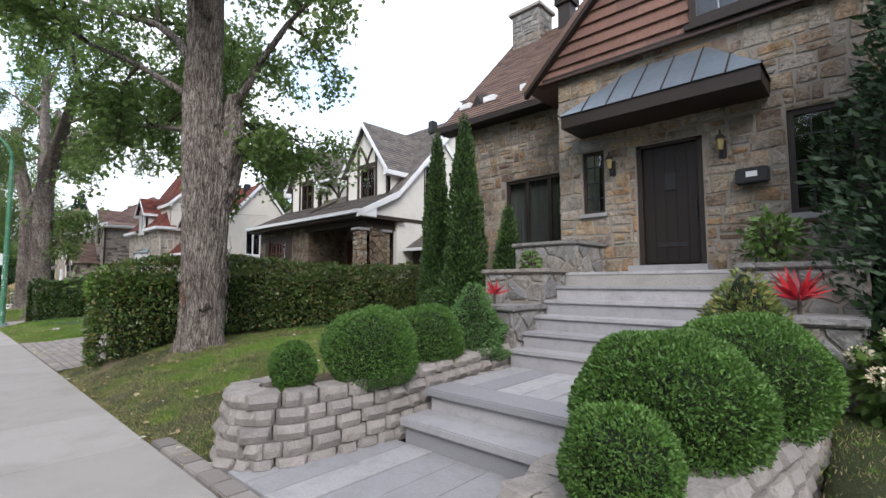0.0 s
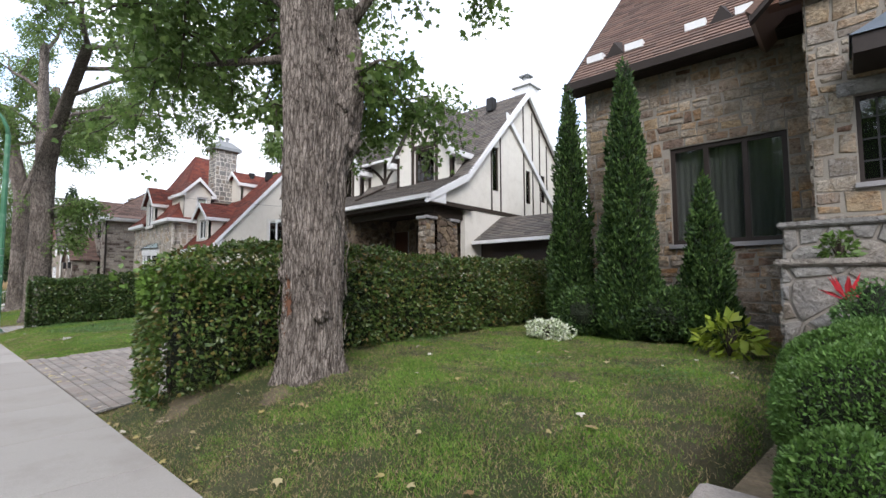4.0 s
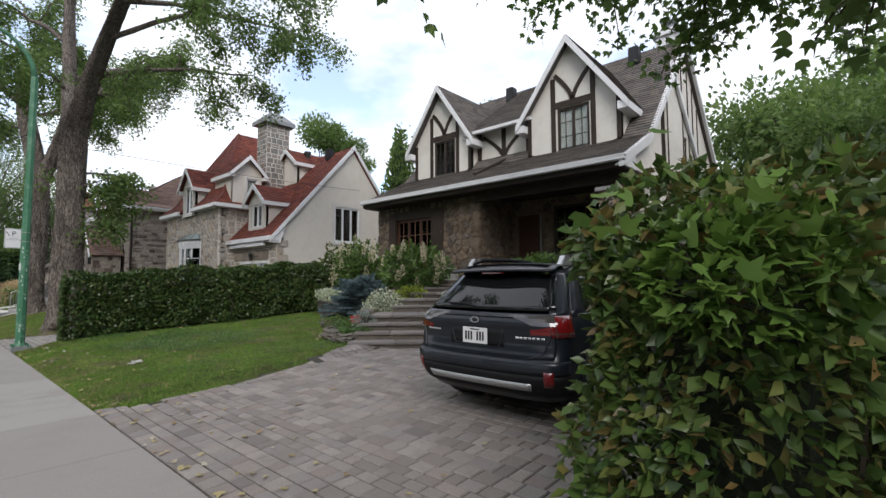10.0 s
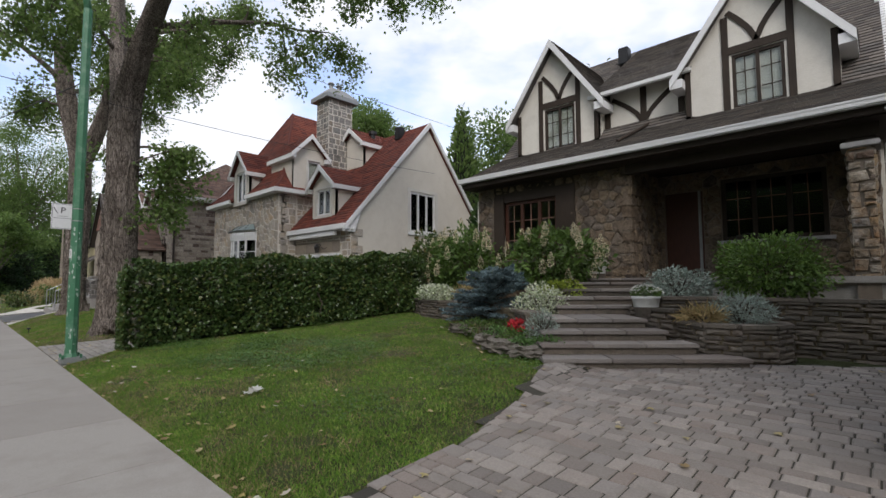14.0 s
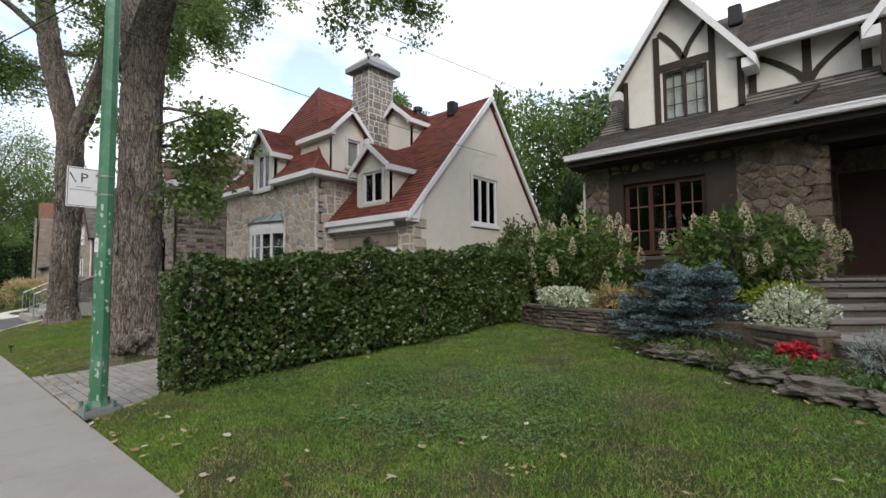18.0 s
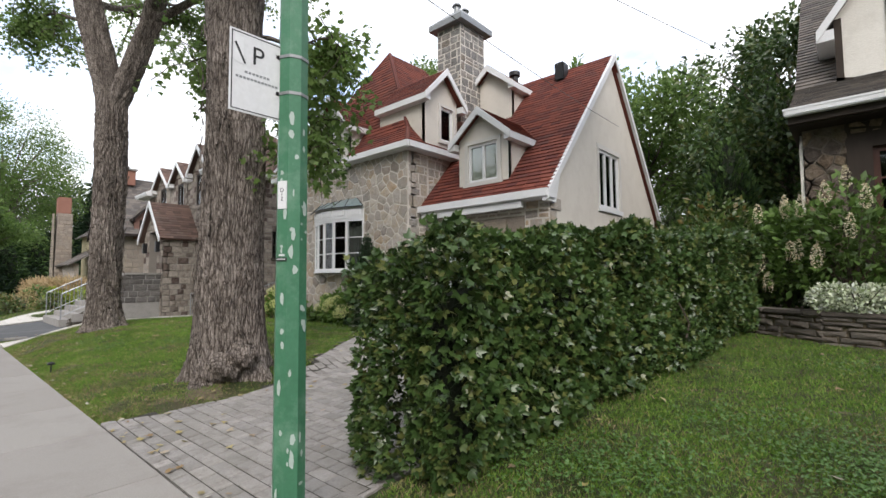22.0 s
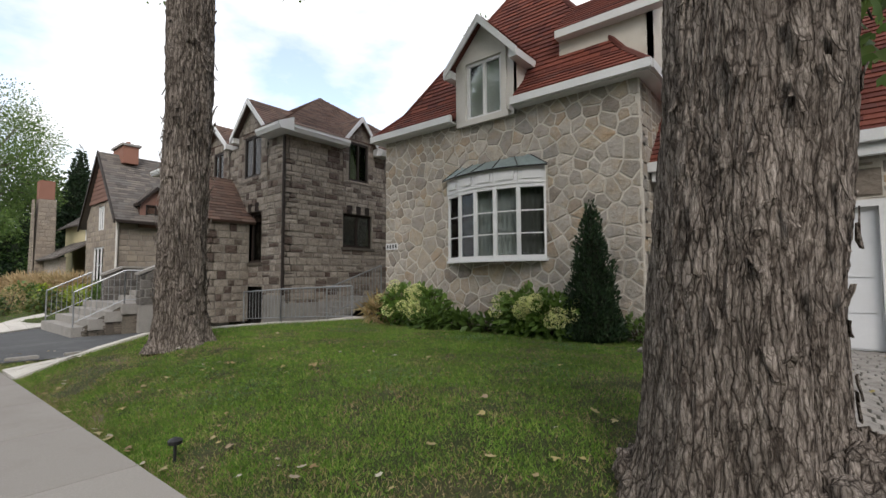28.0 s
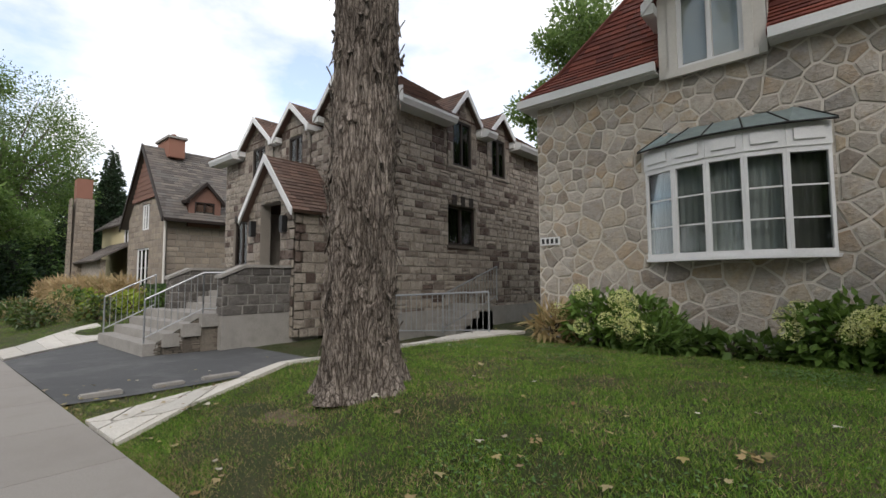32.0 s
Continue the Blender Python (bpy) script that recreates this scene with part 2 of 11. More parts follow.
M = dict(
    sidewalk=surface("sidewalk_concrete", [(0.265, 0.245, 0.223), (0.31, 0.29, 0.265)], (0.22, 0.2, 0.182), fine=90, bump=0.15, depth=0.004, coarse=0.5, var=0.22),
    asphalt=surface("asphalt", [(0.075, 0.077, 0.08), (0.095, 0.097, 0.1)], (0.13, 0.13, 0.13), fine=150, bump=0.4, depth=0.005, piece=False, coarse=0.4),
    soil=surface("soil", [(0.14, 0.108, 0.068), (0.2, 0.155, 0.102)], (0.085, 0.08, 0.04), fine=26, bump=1.0, depth=0.04, piece=False, var=0.6, coarse=2.5),
    turf=surface("turf", [(0.055, 0.072, 0.018), (0.07, 0.085, 0.026), (0.13, 0.112, 0.06)], (0.055, 0.078, 0.02), fine=70, bump=1.0, depth=0.05, piece=False, coarse=0.9, var=0.75),
    blade=foliage("grass", [(0.042, 0.092, 0.012), (0.065, 0.134, 0.016), (0.088, 0.17, 0.021), (0.122, 0.19, 0.032), (0.19, 0.225, 0.06)], 0.6, 0.4, 2.05, 0.34),
    dry_blade=foliage("dry_grass", [(0.1, 0.12, 0.03), (0.2, 0.165, 0.075), (0.3, 0.235, 0.13), (0.16, 0.11, 0.06)], 0.6, 0.3, 1.75, 0.35),
    paver=surface("paver", [(0.189, 0.168, 0.151), (0.261, 0.234, 0.211), (0.216, 0.196, 0.183), (0.297, 0.266, 0.239), (0.225, 0.189, 0.167), (0.162, 0.146, 0.135)], (0.16, 0.142, 0.128), fine=70, bump=0.3, depth=0.006, coarse=0.8),
    paver_grey=surface("grey_paver", [(0.24, 0.225, 0.21), (0.31, 0.29, 0.27), (0.27, 0.255, 0.24), (0.35, 0.325, 0.3), (0.21, 0.195, 0.18)], (0.19, 0.18, 0.16), fine=70, bump=0.4, depth=0.008, coarse=0.8, mottle=(((0.65, 0.63, 0.6), 9.0, 0.5, 0.66, 0.8),)),
    gap=surface("joint_sand", [(0.04, 0.037, 0.03), (0.06, 0.055, 0.042)], fine=60, piece=False),
    stone1=surface("tan_fieldstone", [(0.336, 0.297, 0.246), (0.403, 0.291, 0.168), (0.37, 0.336, 0.291), (0.448, 0.392, 0.308), (0.168, 0.106, 0.078), (0.414, 0.375, 0.325), (0.325, 0.269, 0.207), (0.47, 0.414, 0.336), (0.381, 0.235, 0.118), (0.269, 0.252, 0.235), (0.426, 0.381, 0.325), (0.224, 0.168, 0.129), (0.448, 0.347, 0.224)], (0.2, 0.17, 0.135), fine=24, bump=1.0, depth=0.04, coarse=1.6, var=0.55, mottle=((( 0.5, 0.42, 0.34), 5.0, 0.47, 0.62, 0.85), ((1.15, 0.85, 0.55), 2.6, 0.5, 0.66, 0.7), ((0.4, 0.36, 0.33), 17.0, 0.52, 0.66, 0.75))),
    mortar1=surface("tan_mortar", [(0.22, 0.198, 0.167), (0.286, 0.259, 0.22)], fine=60, piece=False),
    stone2=surface("brown_fieldstone", [(0.16, 0.118, 0.085), (0.26, 0.195, 0.135), (0.18, 0.145, 0.115), (0.3, 0.225, 0.15), (0.12, 0.095, 0.078), (0.22, 0.18, 0.145)], fine=20, bump=1.0, depth=0.04, var=0.55, mottle=(((0.45, 0.4, 0.35), 6.0, 0.48, 0.63, 0.8), ((0.4, 0.38, 0.35), 19.0, 0.53, 0.66, 0.7))),
    mortar2=surface("brown_mortar", [(0.17, 0.14, 0.11), (0.21, 0.175, 0.14)], fine=60, piece=False),
    # the size 9 mottle paints shadows of the rough faces into the stone
    stone3=surface("grey_fieldstone", [(0.413, 0.372, 0.323), (0.488, 0.44, 0.382), (0.318, 0.288, 0.255), (0.445, 0.406, 0.359), (0.488, 0.413, 0.318), (0.382, 0.352, 0.321), (0.456, 0.36, 0.265), (0.255, 0.225, 0.201), (0.456, 0.416, 0.374), (0.53, 0.479, 0.419), (0.297, 0.278, 0.257)], (0.3, 0.268, 0.228), fine=20, bump=0.9, depth=0.035, coarse=2.0, var=0.32, mottle=(((0.7, 0.66, 0.6), 9.0, 0.5, 0.64, 0.6), ((1.05, 0.9, 0.68), 3.0, 0.5, 0.66, 0.6), ((0.5, 0.47, 0.43), 19.0, 0.58, 0.66, 0.6))),
    mortar3=surface("pale_mortar", [(0.607, 0.564, 0.5), (0.696, 0.645, 0.576)], (0.4, 0.37, 0.325), fine=60, piece=False),
    stone4=surface("coursed_stone", [(0.37, 0.322, 0.27), (0.45, 0.395, 0.335), (0.34, 0.295, 0.252), (0.4, 0.35, 0.3), (0.13, 0.09, 0.075), (0.11, 0.08, 0.068), (0.42, 0.37, 0.315), (0.36, 0.312, 0.262), (0.43, 0.378, 0.325), (0.16, 0.115, 0.095)], (0.22, 0.19, 0.16), fine=26, bump=1.0, depth=0.03, coarse=1.5, var=0.45, mottle=(((0.5, 0.45, 0.4), 6.0, 0.5, 0.64, 0.75), ((0.45, 0.42, 0.4), 21.0, 0.54, 0.66, 0.7))),
    stone_tan=surface("tan_rubble", [(0.27, 0.225, 0.175), (0.33, 0.28, 0.22), (0.23, 0.19, 0.155), (0.3, 0.26, 0.21)], (0.2, 0.17, 0.14), fine=14, bump=0.8, depth=0.03, coarse=1.2),
    mortar4=surface("grey_mortar", [(0.25, 0.225, 0.195), (0.3, 0.27, 0.235)], fine=60, piece=False),
    stone_grey=surface("grey_veneer_stone", [(0.25, 0.245, 0.235), (0.34, 0.325, 0.3), (0.19, 0.185, 0.18), (0.31, 0.28, 0.245), (0.24, 0.2, 0.16)], (0.17, 0.162, 0.155), fine=24, bump=1.0, depth=0.04, mottle=(((0.5, 0.48, 0.46), 7.0, 0.48, 0.63, 0.8),)),
    stone_dark=surface("dark_grey_stone", [(0.13, 0.12, 0.11), (0.19, 0.175, 0.16), (0.1, 0.092, 0.086), (0.16, 0.148, 0.135)], (0.09, 0.083, 0.077), fine=26, bump=1.0, depth=0.04, mottle=(((0.55, 0.52, 0.5), 8.0, 0.5, 0.64, 0.7),)),
    ledge=surface("ledge_stone", [(0.13, 0.108, 0.088), (0.18, 0.15, 0.123), (0.085, 0.072, 0.06), (0.21, 0.18, 0.148)], (0.08, 0.075, 0.06), fine=25, bump=0.9, depth=0.02),
    rock=surface("layered_rock", [(0.16, 0.14, 0.118), (0.22, 0.195, 0.165), (0.12, 0.105, 0.09)], (0.07, 0.07, 0.05), fine=20, bump=1.0, depth=0.04, coarse=3, stretch=(1, 1, 4), piece=False),
    block=surface("retaining_block", [(0.29, 0.26, 0.235), (0.35, 0.315, 0.285), (0.25, 0.225, 0.205)], (0.16, 0.145, 0.13), fine=55, bump=0.9, depth=0.02, coarse=2.5, var=0.4),
    slab=surface("blue_stone_slab", [(0.27, 0.262, 0.268), (0.36, 0.348, 0.345), (0.22, 0.217, 0.228), (0.31, 0.3, 0.298)], (0.2, 0.192, 0.19), fine=60, bump=0.2, depth=0.004, coarse=2.2, var=0.28, rough=0.75),
    stucco=surface("stucco", [(0.62, 0.59, 0.53), (0.67, 0.64, 0.58)], (0.54, 0.51, 0.455), fine=28, bump=0.7, depth=0.012, piece=False, var=0.12),
    stucco3=surface("beige_stucco", [(0.58, 0.54, 0.475), (0.62, 0.58, 0.515)], (0.53, 0.49, 0.43), fine=60, bump=0.3, depth=0.008, piece=False, var=0.08),
    timber=surface("dark_timber", [(0.028, 0.019, 0.013), (0.045, 0.032, 0.023)], fine=25, bump=0.3, piece=False, rough=0.7, stretch=(1, 1, 0.15)),
    brown=surface("brown_paint", [(0.022, 0.015, 0.012), (0.031, 0.022, 0.018)], fine=25, bump=0.12, piece=False, rough=0.55),
    door_dark=surface("dark_door_wood", [(0.011, 0.007, 0.006), (0.016, 0.011, 0.009)], fine=25, bump=0.12, piece=False, rough=0.5, stretch=(1, 1, 0.15)),
    siding=surface("brown_shake", [(0.165, 0.09, 0.068), (0.21, 0.115, 0.088), (0.135, 0.075, 0.06)], fine=30, bump=0.5, stretch=(1, 1, 0.2)),
    shingle1=surface("brown_shingle", [(0.16, 0.102, 0.082), (0.215, 0.137, 0.108), (0.11, 0.072, 0.06), (0.19, 0.133, 0.108)], fine=140, bump=0.4, depth=0.004),
    shingle2=surface("grey_shingle", [(0.13, 0.113, 0.1), (0.185, 0.16, 0.14), (0.09, 0.08, 0.073), (0.15, 0.138, 0.126)], fine=140, bump=0.4, depth=0.004),
    shingle3=surface("red_shingle", [(0.17, 0.048, 0.033), (0.24, 0.07, 0.045), (0.105, 0.032, 0.026), (0.2, 0.055, 0.036), (0.135, 0.05, 0.04)], fine=140, bump=0.4, depth=0.004),
    white=plain("white_paint", (0.72, 0.72, 0.72), 0.45),
    trim3=plain("cream_trim", (0.6, 0.575, 0.53), 0.6),
    # near-black: the lack of light indoors put into the colour
    dark=plain("unlit_room", (0.02, 0.018, 0.016), 0.9),
    black=plain("black_metal", (0.02, 0.02, 0.021), 0.45),
    steel=plain("grey_steel", (0.32, 0.33, 0.34), 0.4, 0.6),
    copper=plain("aged_metal_roof", (0.3, 0.36, 0.42), 0.32, 0.75, var=0.2, fine=8),
    patina=plain("patina_roof", (0.3, 0.37, 0.37), 0.45, 0.5, var=0.3, fine=10),
    glass=pane_glass("window_glass"),
    lead=plain("lead_strip", (0.3, 0.3, 0.3), 0.4, 0.5),
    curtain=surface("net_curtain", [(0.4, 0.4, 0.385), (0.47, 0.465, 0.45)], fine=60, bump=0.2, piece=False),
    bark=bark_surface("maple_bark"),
    # darker copy of the curtain colour, for panes that read dark
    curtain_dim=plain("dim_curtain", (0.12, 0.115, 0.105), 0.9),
    twig=plain("twig", (0.07, 0.055, 0.042), 0.9),
    maple=foliage("maple_leaf", [(0.045, 0.075, 0.02), (0.065, 0.11, 0.028), (0.1, 0.145, 0.04), (0.08, 0.12, 0.038)], 0.42, 0.58, 2.05),
    hedge=foliage("hedge_leaf", [(0.035, 0.07, 0.016), (0.055, 0.1, 0.022), (0.085, 0.13, 0.03), (0.06, 0.105, 0.025), (0.14, 0.17, 0.045), (0.16, 0.1, 0.035)], 0.34, 0.25, 1.02),
    hedge_dark=foliage("dark_hedge_leaf", [(0.022, 0.045, 0.013), (0.035, 0.065, 0.018), (0.05, 0.085, 0.023), (0.045, 0.078, 0.022), (0.11, 0.12, 0.035)], 0.28, 0.22, 1.4),
    box=foliage("clipped_cedar", [(0.045, 0.10, 0.018), (0.065, 0.135, 0.025), (0.09, 0.165, 0.033)], 0.6, 0.22, 1.45, 0.4),
    spruce_dwarf=foliage("dwarf_spruce", [(0.04, 0.085, 0.025), (0.06, 0.12, 0.035), (0.08, 0.14, 0.04)], 0.6, 0.2),
    spruce_gold=foliage("bronze_spruce", [(0.06, 0.1, 0.025), (0.1, 0.13, 0.035), (0.17, 0.14, 0.045)], 0.6, 0.2),
    clover=foliage("clover_leaf", [(0.045, 0.1, 0.022), (0.07, 0.14, 0.035), (0.1, 0.17, 0.055)], 0.5, 0.25, 1.35),
    chip=plain("primer_grey", (0.38, 0.45, 0.4), 0.7),
    cedar=foliage("cedar", [(0.015, 0.036, 0.011), (0.026, 0.055, 0.016), (0.055, 0.1, 0.024), (0.07, 0.12, 0.03)], 0.6, 0.25, 1.9, 0.6),
    dark_conifer=foliage("dark_conifer", [(0.012, 0.028, 0.012), (0.02, 0.042, 0.017), (0.03, 0.055, 0.02)], 0.6, 0.15, 1.65, 0.5),
    blue=foliage("blue_spruce", [(0.06, 0.095, 0.105), (0.1, 0.15, 0.165), (0.155, 0.215, 0.23), (0.035, 0.06, 0.06)], 0.6, 0.12, 1.1),
    hydra_leaf=foliage("hydrangea_leaf", [(0.05, 0.09, 0.02), (0.08, 0.14, 0.03), (0.11, 0.18, 0.04)], 0.45, 0.3, 1.2),
    hydra_bright=foliage("bright_hydrangea_leaf", [(0.07, 0.13, 0.025), (0.11, 0.19, 0.035), (0.15, 0.24, 0.05)], 0.45, 0.35, 1.2),
    lime_flower=foliage("lime_flower", [(0.58, 0.64, 0.2), (0.74, 0.75, 0.4), (0.66, 0.66, 0.28)], 0.7, 0.3, 1.15),
    cream_flower=foliage("cream_flower", [(0.55, 0.5, 0.33), (0.65, 0.6, 0.45), (0.5, 0.38, 0.24)], 0.7, 0.3, 1.15),
    white_flower=foliage("white_flower", [(0.6, 0.6, 0.55), (0.72, 0.72, 0.68)], 0.7, 0.3, 1.15),
    variegated=foliage("variegated_leaf", [(0.35, 0.4, 0.26), (0.5, 0.52, 0.4), (0.15, 0.2, 0.08), (0.58, 0.58, 0.48)], 0.5, 0.3),
    yew=foliage("bright_yew", [(0.05, 0.09, 0.02), (0.08, 0.14, 0.03), (0.12, 0.19, 0.04)], 0.45, 0.3, 1.8, 0.4),
    lime=foliage("lime_leaf", [(0.22, 0.3, 0.03), (0.3, 0.36, 0.05)], 0.5, 0.3, 1.15),
    silver=foliage("silver_leaf", [(0.16, 0.2, 0.17), (0.23, 0.27, 0.24)], 0.6, 0.2),
    red=foliage("red_leaf", [(0.45, 0.02, 0.035), (0.6, 0.05, 0.06), (0.16, 0.02, 0.03)], 0.45, 0.3, 1.15),
    straw=foliage("straw_leaf", [(0.35, 0.25, 0.12), (0.42, 0.32, 0.16), (0.2, 0.18, 0.07)], 0.6, 0.3, 1.15),
    plume=foliage("golden_grass", [(0.42, 0.3, 0.16), (0.5, 0.38, 0.22), (0.32, 0.26, 0.12)], 0.6, 0.4, 1.1),
    pale_leaf=foliage("pale_leaf", [(0.55, 0.55, 0.5), (0.68, 0.67, 0.62)], 0.6, 0.2, 1.0),
    fallen=foliage("fallen_leaf", [(0.3, 0.24, 0.08), (0.35, 0.3, 0.16), (0.2, 0.12, 0.05), (0.5, 0.48, 0.4)], 0.7, 0.2, 1.15),
    pole=surface("green_pole_paint", [(0.045, 0.15, 0.08), (0.06, 0.18, 0.1)], (0.13, 0.24, 0.165), fine=30, bump=0.1, piece=False, rough=0.45, coarse=2, var=0.2),
    zinc=plain("galvanized", (0.3, 0.31, 0.31), 0.5, 0.5, var=0.3),
    sign=plain("sign_white", (0.68, 0.68, 0.68), 0.4),
    ink=plain("sign_black", (0.03, 0.03, 0.03), 0.5),
    green_line=plain("sign_green", (0.05, 0.25, 0.12), 0.5),
    navy=surface("navy_car_paint", [(0.007, 0.009, 0.013), (0.013, 0.016, 0.022)], rough=0.35, bump=0.0, var=0.05, piece=False, spec=0.25, clear=0.35),
    car_plastic=plain("car_plastic", (0.012, 0.012, 0.013), 0.6),
    car_glass=plain("car_glass", (0.008, 0.009, 0.01), 0.03, bump=0),
    red_lens=plain("red_lens", (0.14, 0.006, 0.007), 0.12, bump=0, clear=1.0),
    clear_lens=plain("clear_lens", (0.055, 0.05, 0.047), 0.1, bump=0, clear=1.0),
    silver_paint=plain("silver_trim", (0.55, 0.56, 0.57), 0.3, 0.7),
    rubber=plain("rubber", (0.015, 0.015, 0.015), 0.85),
    bin_blue=plain("blue_plastic", (0.015, 0.06, 0.3), 0.4),
    bin_black=plain("black_plastic", (0.018, 0.018, 0.02), 0.45),
    pot=plain("white_pot", (0.6, 0.6, 0.58), 0.5),
    terracotta=plain("brick_clay", (0.25, 0.12, 0.085), 0.85),
    door_white=plain("garage_white", (0.66, 0.67, 0.69), 0.4, var=0.05),
    yellow=plain("pale_yellow_paint", (0.55, 0.48, 0.3), 0.6),
    concrete=surface("rough_concrete", [(0.28, 0.265, 0.245), (0.34, 0.32, 0.295)], (0.2, 0.19, 0.175), fine=40, bump=0.4, piece=False),
    flag=surface("flagstone", [(0.52, 0.49, 0.44), (0.62, 0.59, 0.54), (0.47, 0.45, 0.41)], (0.4, 0.37, 0.33), fine=40, bump=0.3, depth=0.006),
    lamp_glow=plain("amber_glass", (0.3, 0.24, 0.11), 0.15),
    wood_red=surface("red_wood", [(0.06, 0.024, 0.015), (0.08, 0.032, 0.02)], fine=30, piece=False, rough=0.5, stretch=(1, 1, 0.2)),
    wound=surface("bare_wood", [(0.11, 0.05, 0.028), (0.2, 0.095, 0.052)], (0.07, 0.04, 0.026), fine=14, stretch=(1, 1, 0.15), piece=False),
)
M["car_plastic"].node_tree.nodes["Principled BSDF"].inputs["Specular IOR Level"].default_value = 0.15
M["car_glass"].node_tree.nodes["Principled BSDF"].inputs["Specular IOR Level"].default_value = 0.5


# ---- building blocks ----
class Frame:
    """A plane with an origin, two axes and their normal."""

    def __init__(self, o, u, v):
        self.o, self.u, self.v = Vector(o), Vector(u).normalized(), Vector(v).normalized()
        self.n = self.u.cross(self.v).normalized()

    def at(self, a, b, d=0.0):
        return self.o + self.u * a + self.v * b + self.n * d


def front(x, y, z=0.0):
    return Frame((x, y, z), (1, 0, 0), (0, 0, 1))


def facing_east(x, y, z=0.0):
    return Frame((x, y, z), (0, 1, 0), (0, 0, 1))


class Shape:
    def __init__(self):
        self.v, self.f = [], []

    def add(self, vs, fs):
        k = len(self.v)
        self.v += [tuple(p) for p in vs]
        self.f += [tuple(i + k for i in f) for f in fs]
        return self

    def box(self, x0, y0, z0, x1, y1, z1):
        vs = [(x, y, z) for z in (z0, z1) for x, y in ((x0, y0), (x1, y0), (x1, y1), (x0, y1))]
        return self.add(vs, [(3, 2, 1, 0), (4, 5, 6, 7), (0, 1, 5, 4), (1, 2, 6, 5), (2, 3, 7, 6), (3, 0, 4, 7)])

    def plate(self, fr, poly, d0, d1):
        n = len(poly)
        vs = [fr.at(a, b, d0) for a, b in poly] + [fr.at(a, b, d1) for a, b in poly]
        return self.add(vs, [tuple(range(n - 1, -1, -1)), tuple(range(n, 2 * n))] + [(i, (i + 1) % n, n + (i + 1) % n, n + i) for i in range(n)])

    def rect(self, fr, a0, b0, a1, b1, d0, d1):
        return self.plate(fr, [(a0, b0), (a1, b0), (a1, b1), (a0, b1)], d0, d1)

    def tube(self, pts, radii, n=8, caps=True):
        pts = [Vector(p) for p in pts]
        if not hasattr(radii, "__len__"):
            radii = [radii] * len(pts)
        k, vs, fs = len(pts), [], []
        side = None
        for i, p in enumerate(pts):
            way = (pts[min(i + 1, k - 1)] - pts[max(i - 1, 0)]).normalized()
            if side is None:
                side = way.orthogonal().normalized()
            side = (side - way * side.dot(way)).normalized()
            up = way.cross(side)
            for j in range(n):
                a = 2 * math.pi * j / n
                vs.append(p + (side * math.cos(a) + up * math.sin(a)) * radii[i])
        for i in range(k - 1):
            for j in range(n):
                fs.append((i * n + j, i * n + (j + 1) % n, (i + 1) * n + (j + 1) % n, (i + 1) * n + j))
        if caps:
            fs += [tuple(range(n - 1, -1, -1)), tuple(range((k - 1) * n, k * n))]
        return self.add(vs, fs)

    def lathe(self, c, rings, n=16):
        """rings: (radius, z) from bottom to top round the upright axis at c."""
        vs, fs = [], []
        for r, z in rings:
            vs += [(c[0] + r * math.cos(2 * math.pi * j / n), c[1] + r * math.sin(2 * math.pi * j / n), c[2] + z) for j in range(n)]
        for i in range(len(rings) - 1):
            fs += [(i * n + j, i * n + (j + 1) % n, (i + 1) * n + (j + 1) % n, (i + 1) * n + j) for j in range(n)]
        fs += [tuple(range(n - 1, -1, -1)), tuple(range((len(rings) - 1) * n, len(rings) * n))]
        return self.add(vs, fs)

    def data(self, name, mat, smooth=False, bevel=0.0):
        me = bpy.data.meshes.new(name)
        me.from_pydata(self.v, [], self.f)
        if bevel:
            bm = bmesh.new()
            bm.from_mesh(me)
            bmesh.ops.recalc_face_normals(bm, faces=bm.faces)
            bmesh.ops.bevel(bm, geom=bm.edges[:], offset=bevel, segments=2, affect="EDGES", clamp_overlap=True)
            bm.to_mesh(me)
            bm.free()
        me.materials.append(mat)
        if smooth:
            me.polygons.foreach_set("use_smooth", [True] * len(me.polygons))
        return me


def thing(name, at, label, category, group="", kind=""):
    ob = new(name)
    ob.location = at
    return tagged(ob, label, category, group, kind)


def adopt(ob, parent):
    if parent is not None:
        ob.parent = parent
        top = parent
        while top.parent:
            top = top.parent
        ob.matrix_parent_inverse = Matrix.Translation(-top.location) if parent is top else Matrix()
    return ob


def part(name, shape, mat, parent=None, label="", smooth=False, bevel=0.0, kind=""):
    me = shape if isinstance(shape, bpy.types.Mesh) else shape.data(name, mat, smooth, bevel)
    ob = adopt(new(name, me), parent)
    return tagged(ob, label, kind=kind)


def np_mesh(name, verts, faces, mat, smooth=False):
    """verts (N, 3) and faces (M, k) arrays into a mesh."""
    me = bpy.data.meshes.new(name)
    k = faces.shape[1]
    me.vertices.add(len(verts))
    me.vertices.foreach_set("co", np.ascontiguousarray(verts, np.float32).ravel())
    me.loops.add(faces.size)
    me.loops.foreach_set("vertex_index", np.ascontiguousarray(faces, np.int32).ravel())
    me.polygons.add(len(faces))
    me.polygons.foreach_set("loop_start", np.arange(0, faces.size, k, dtype=np.int32))
    if smooth:
        me.polygons.foreach_set("use_smooth", np.ones(len(faces), bool))
    me.materials.append(mat)
    me.update(calc_edges=True)
    return me


# ---- cut pieces: stones, shingles, pavers ----
def area(p):
    return 0.5 * sum(p[i][0] * p[(i + 1) % len(p)][1] - p[(i + 1) % len(p)][0] * p[i][1] for i in range(len(p)))


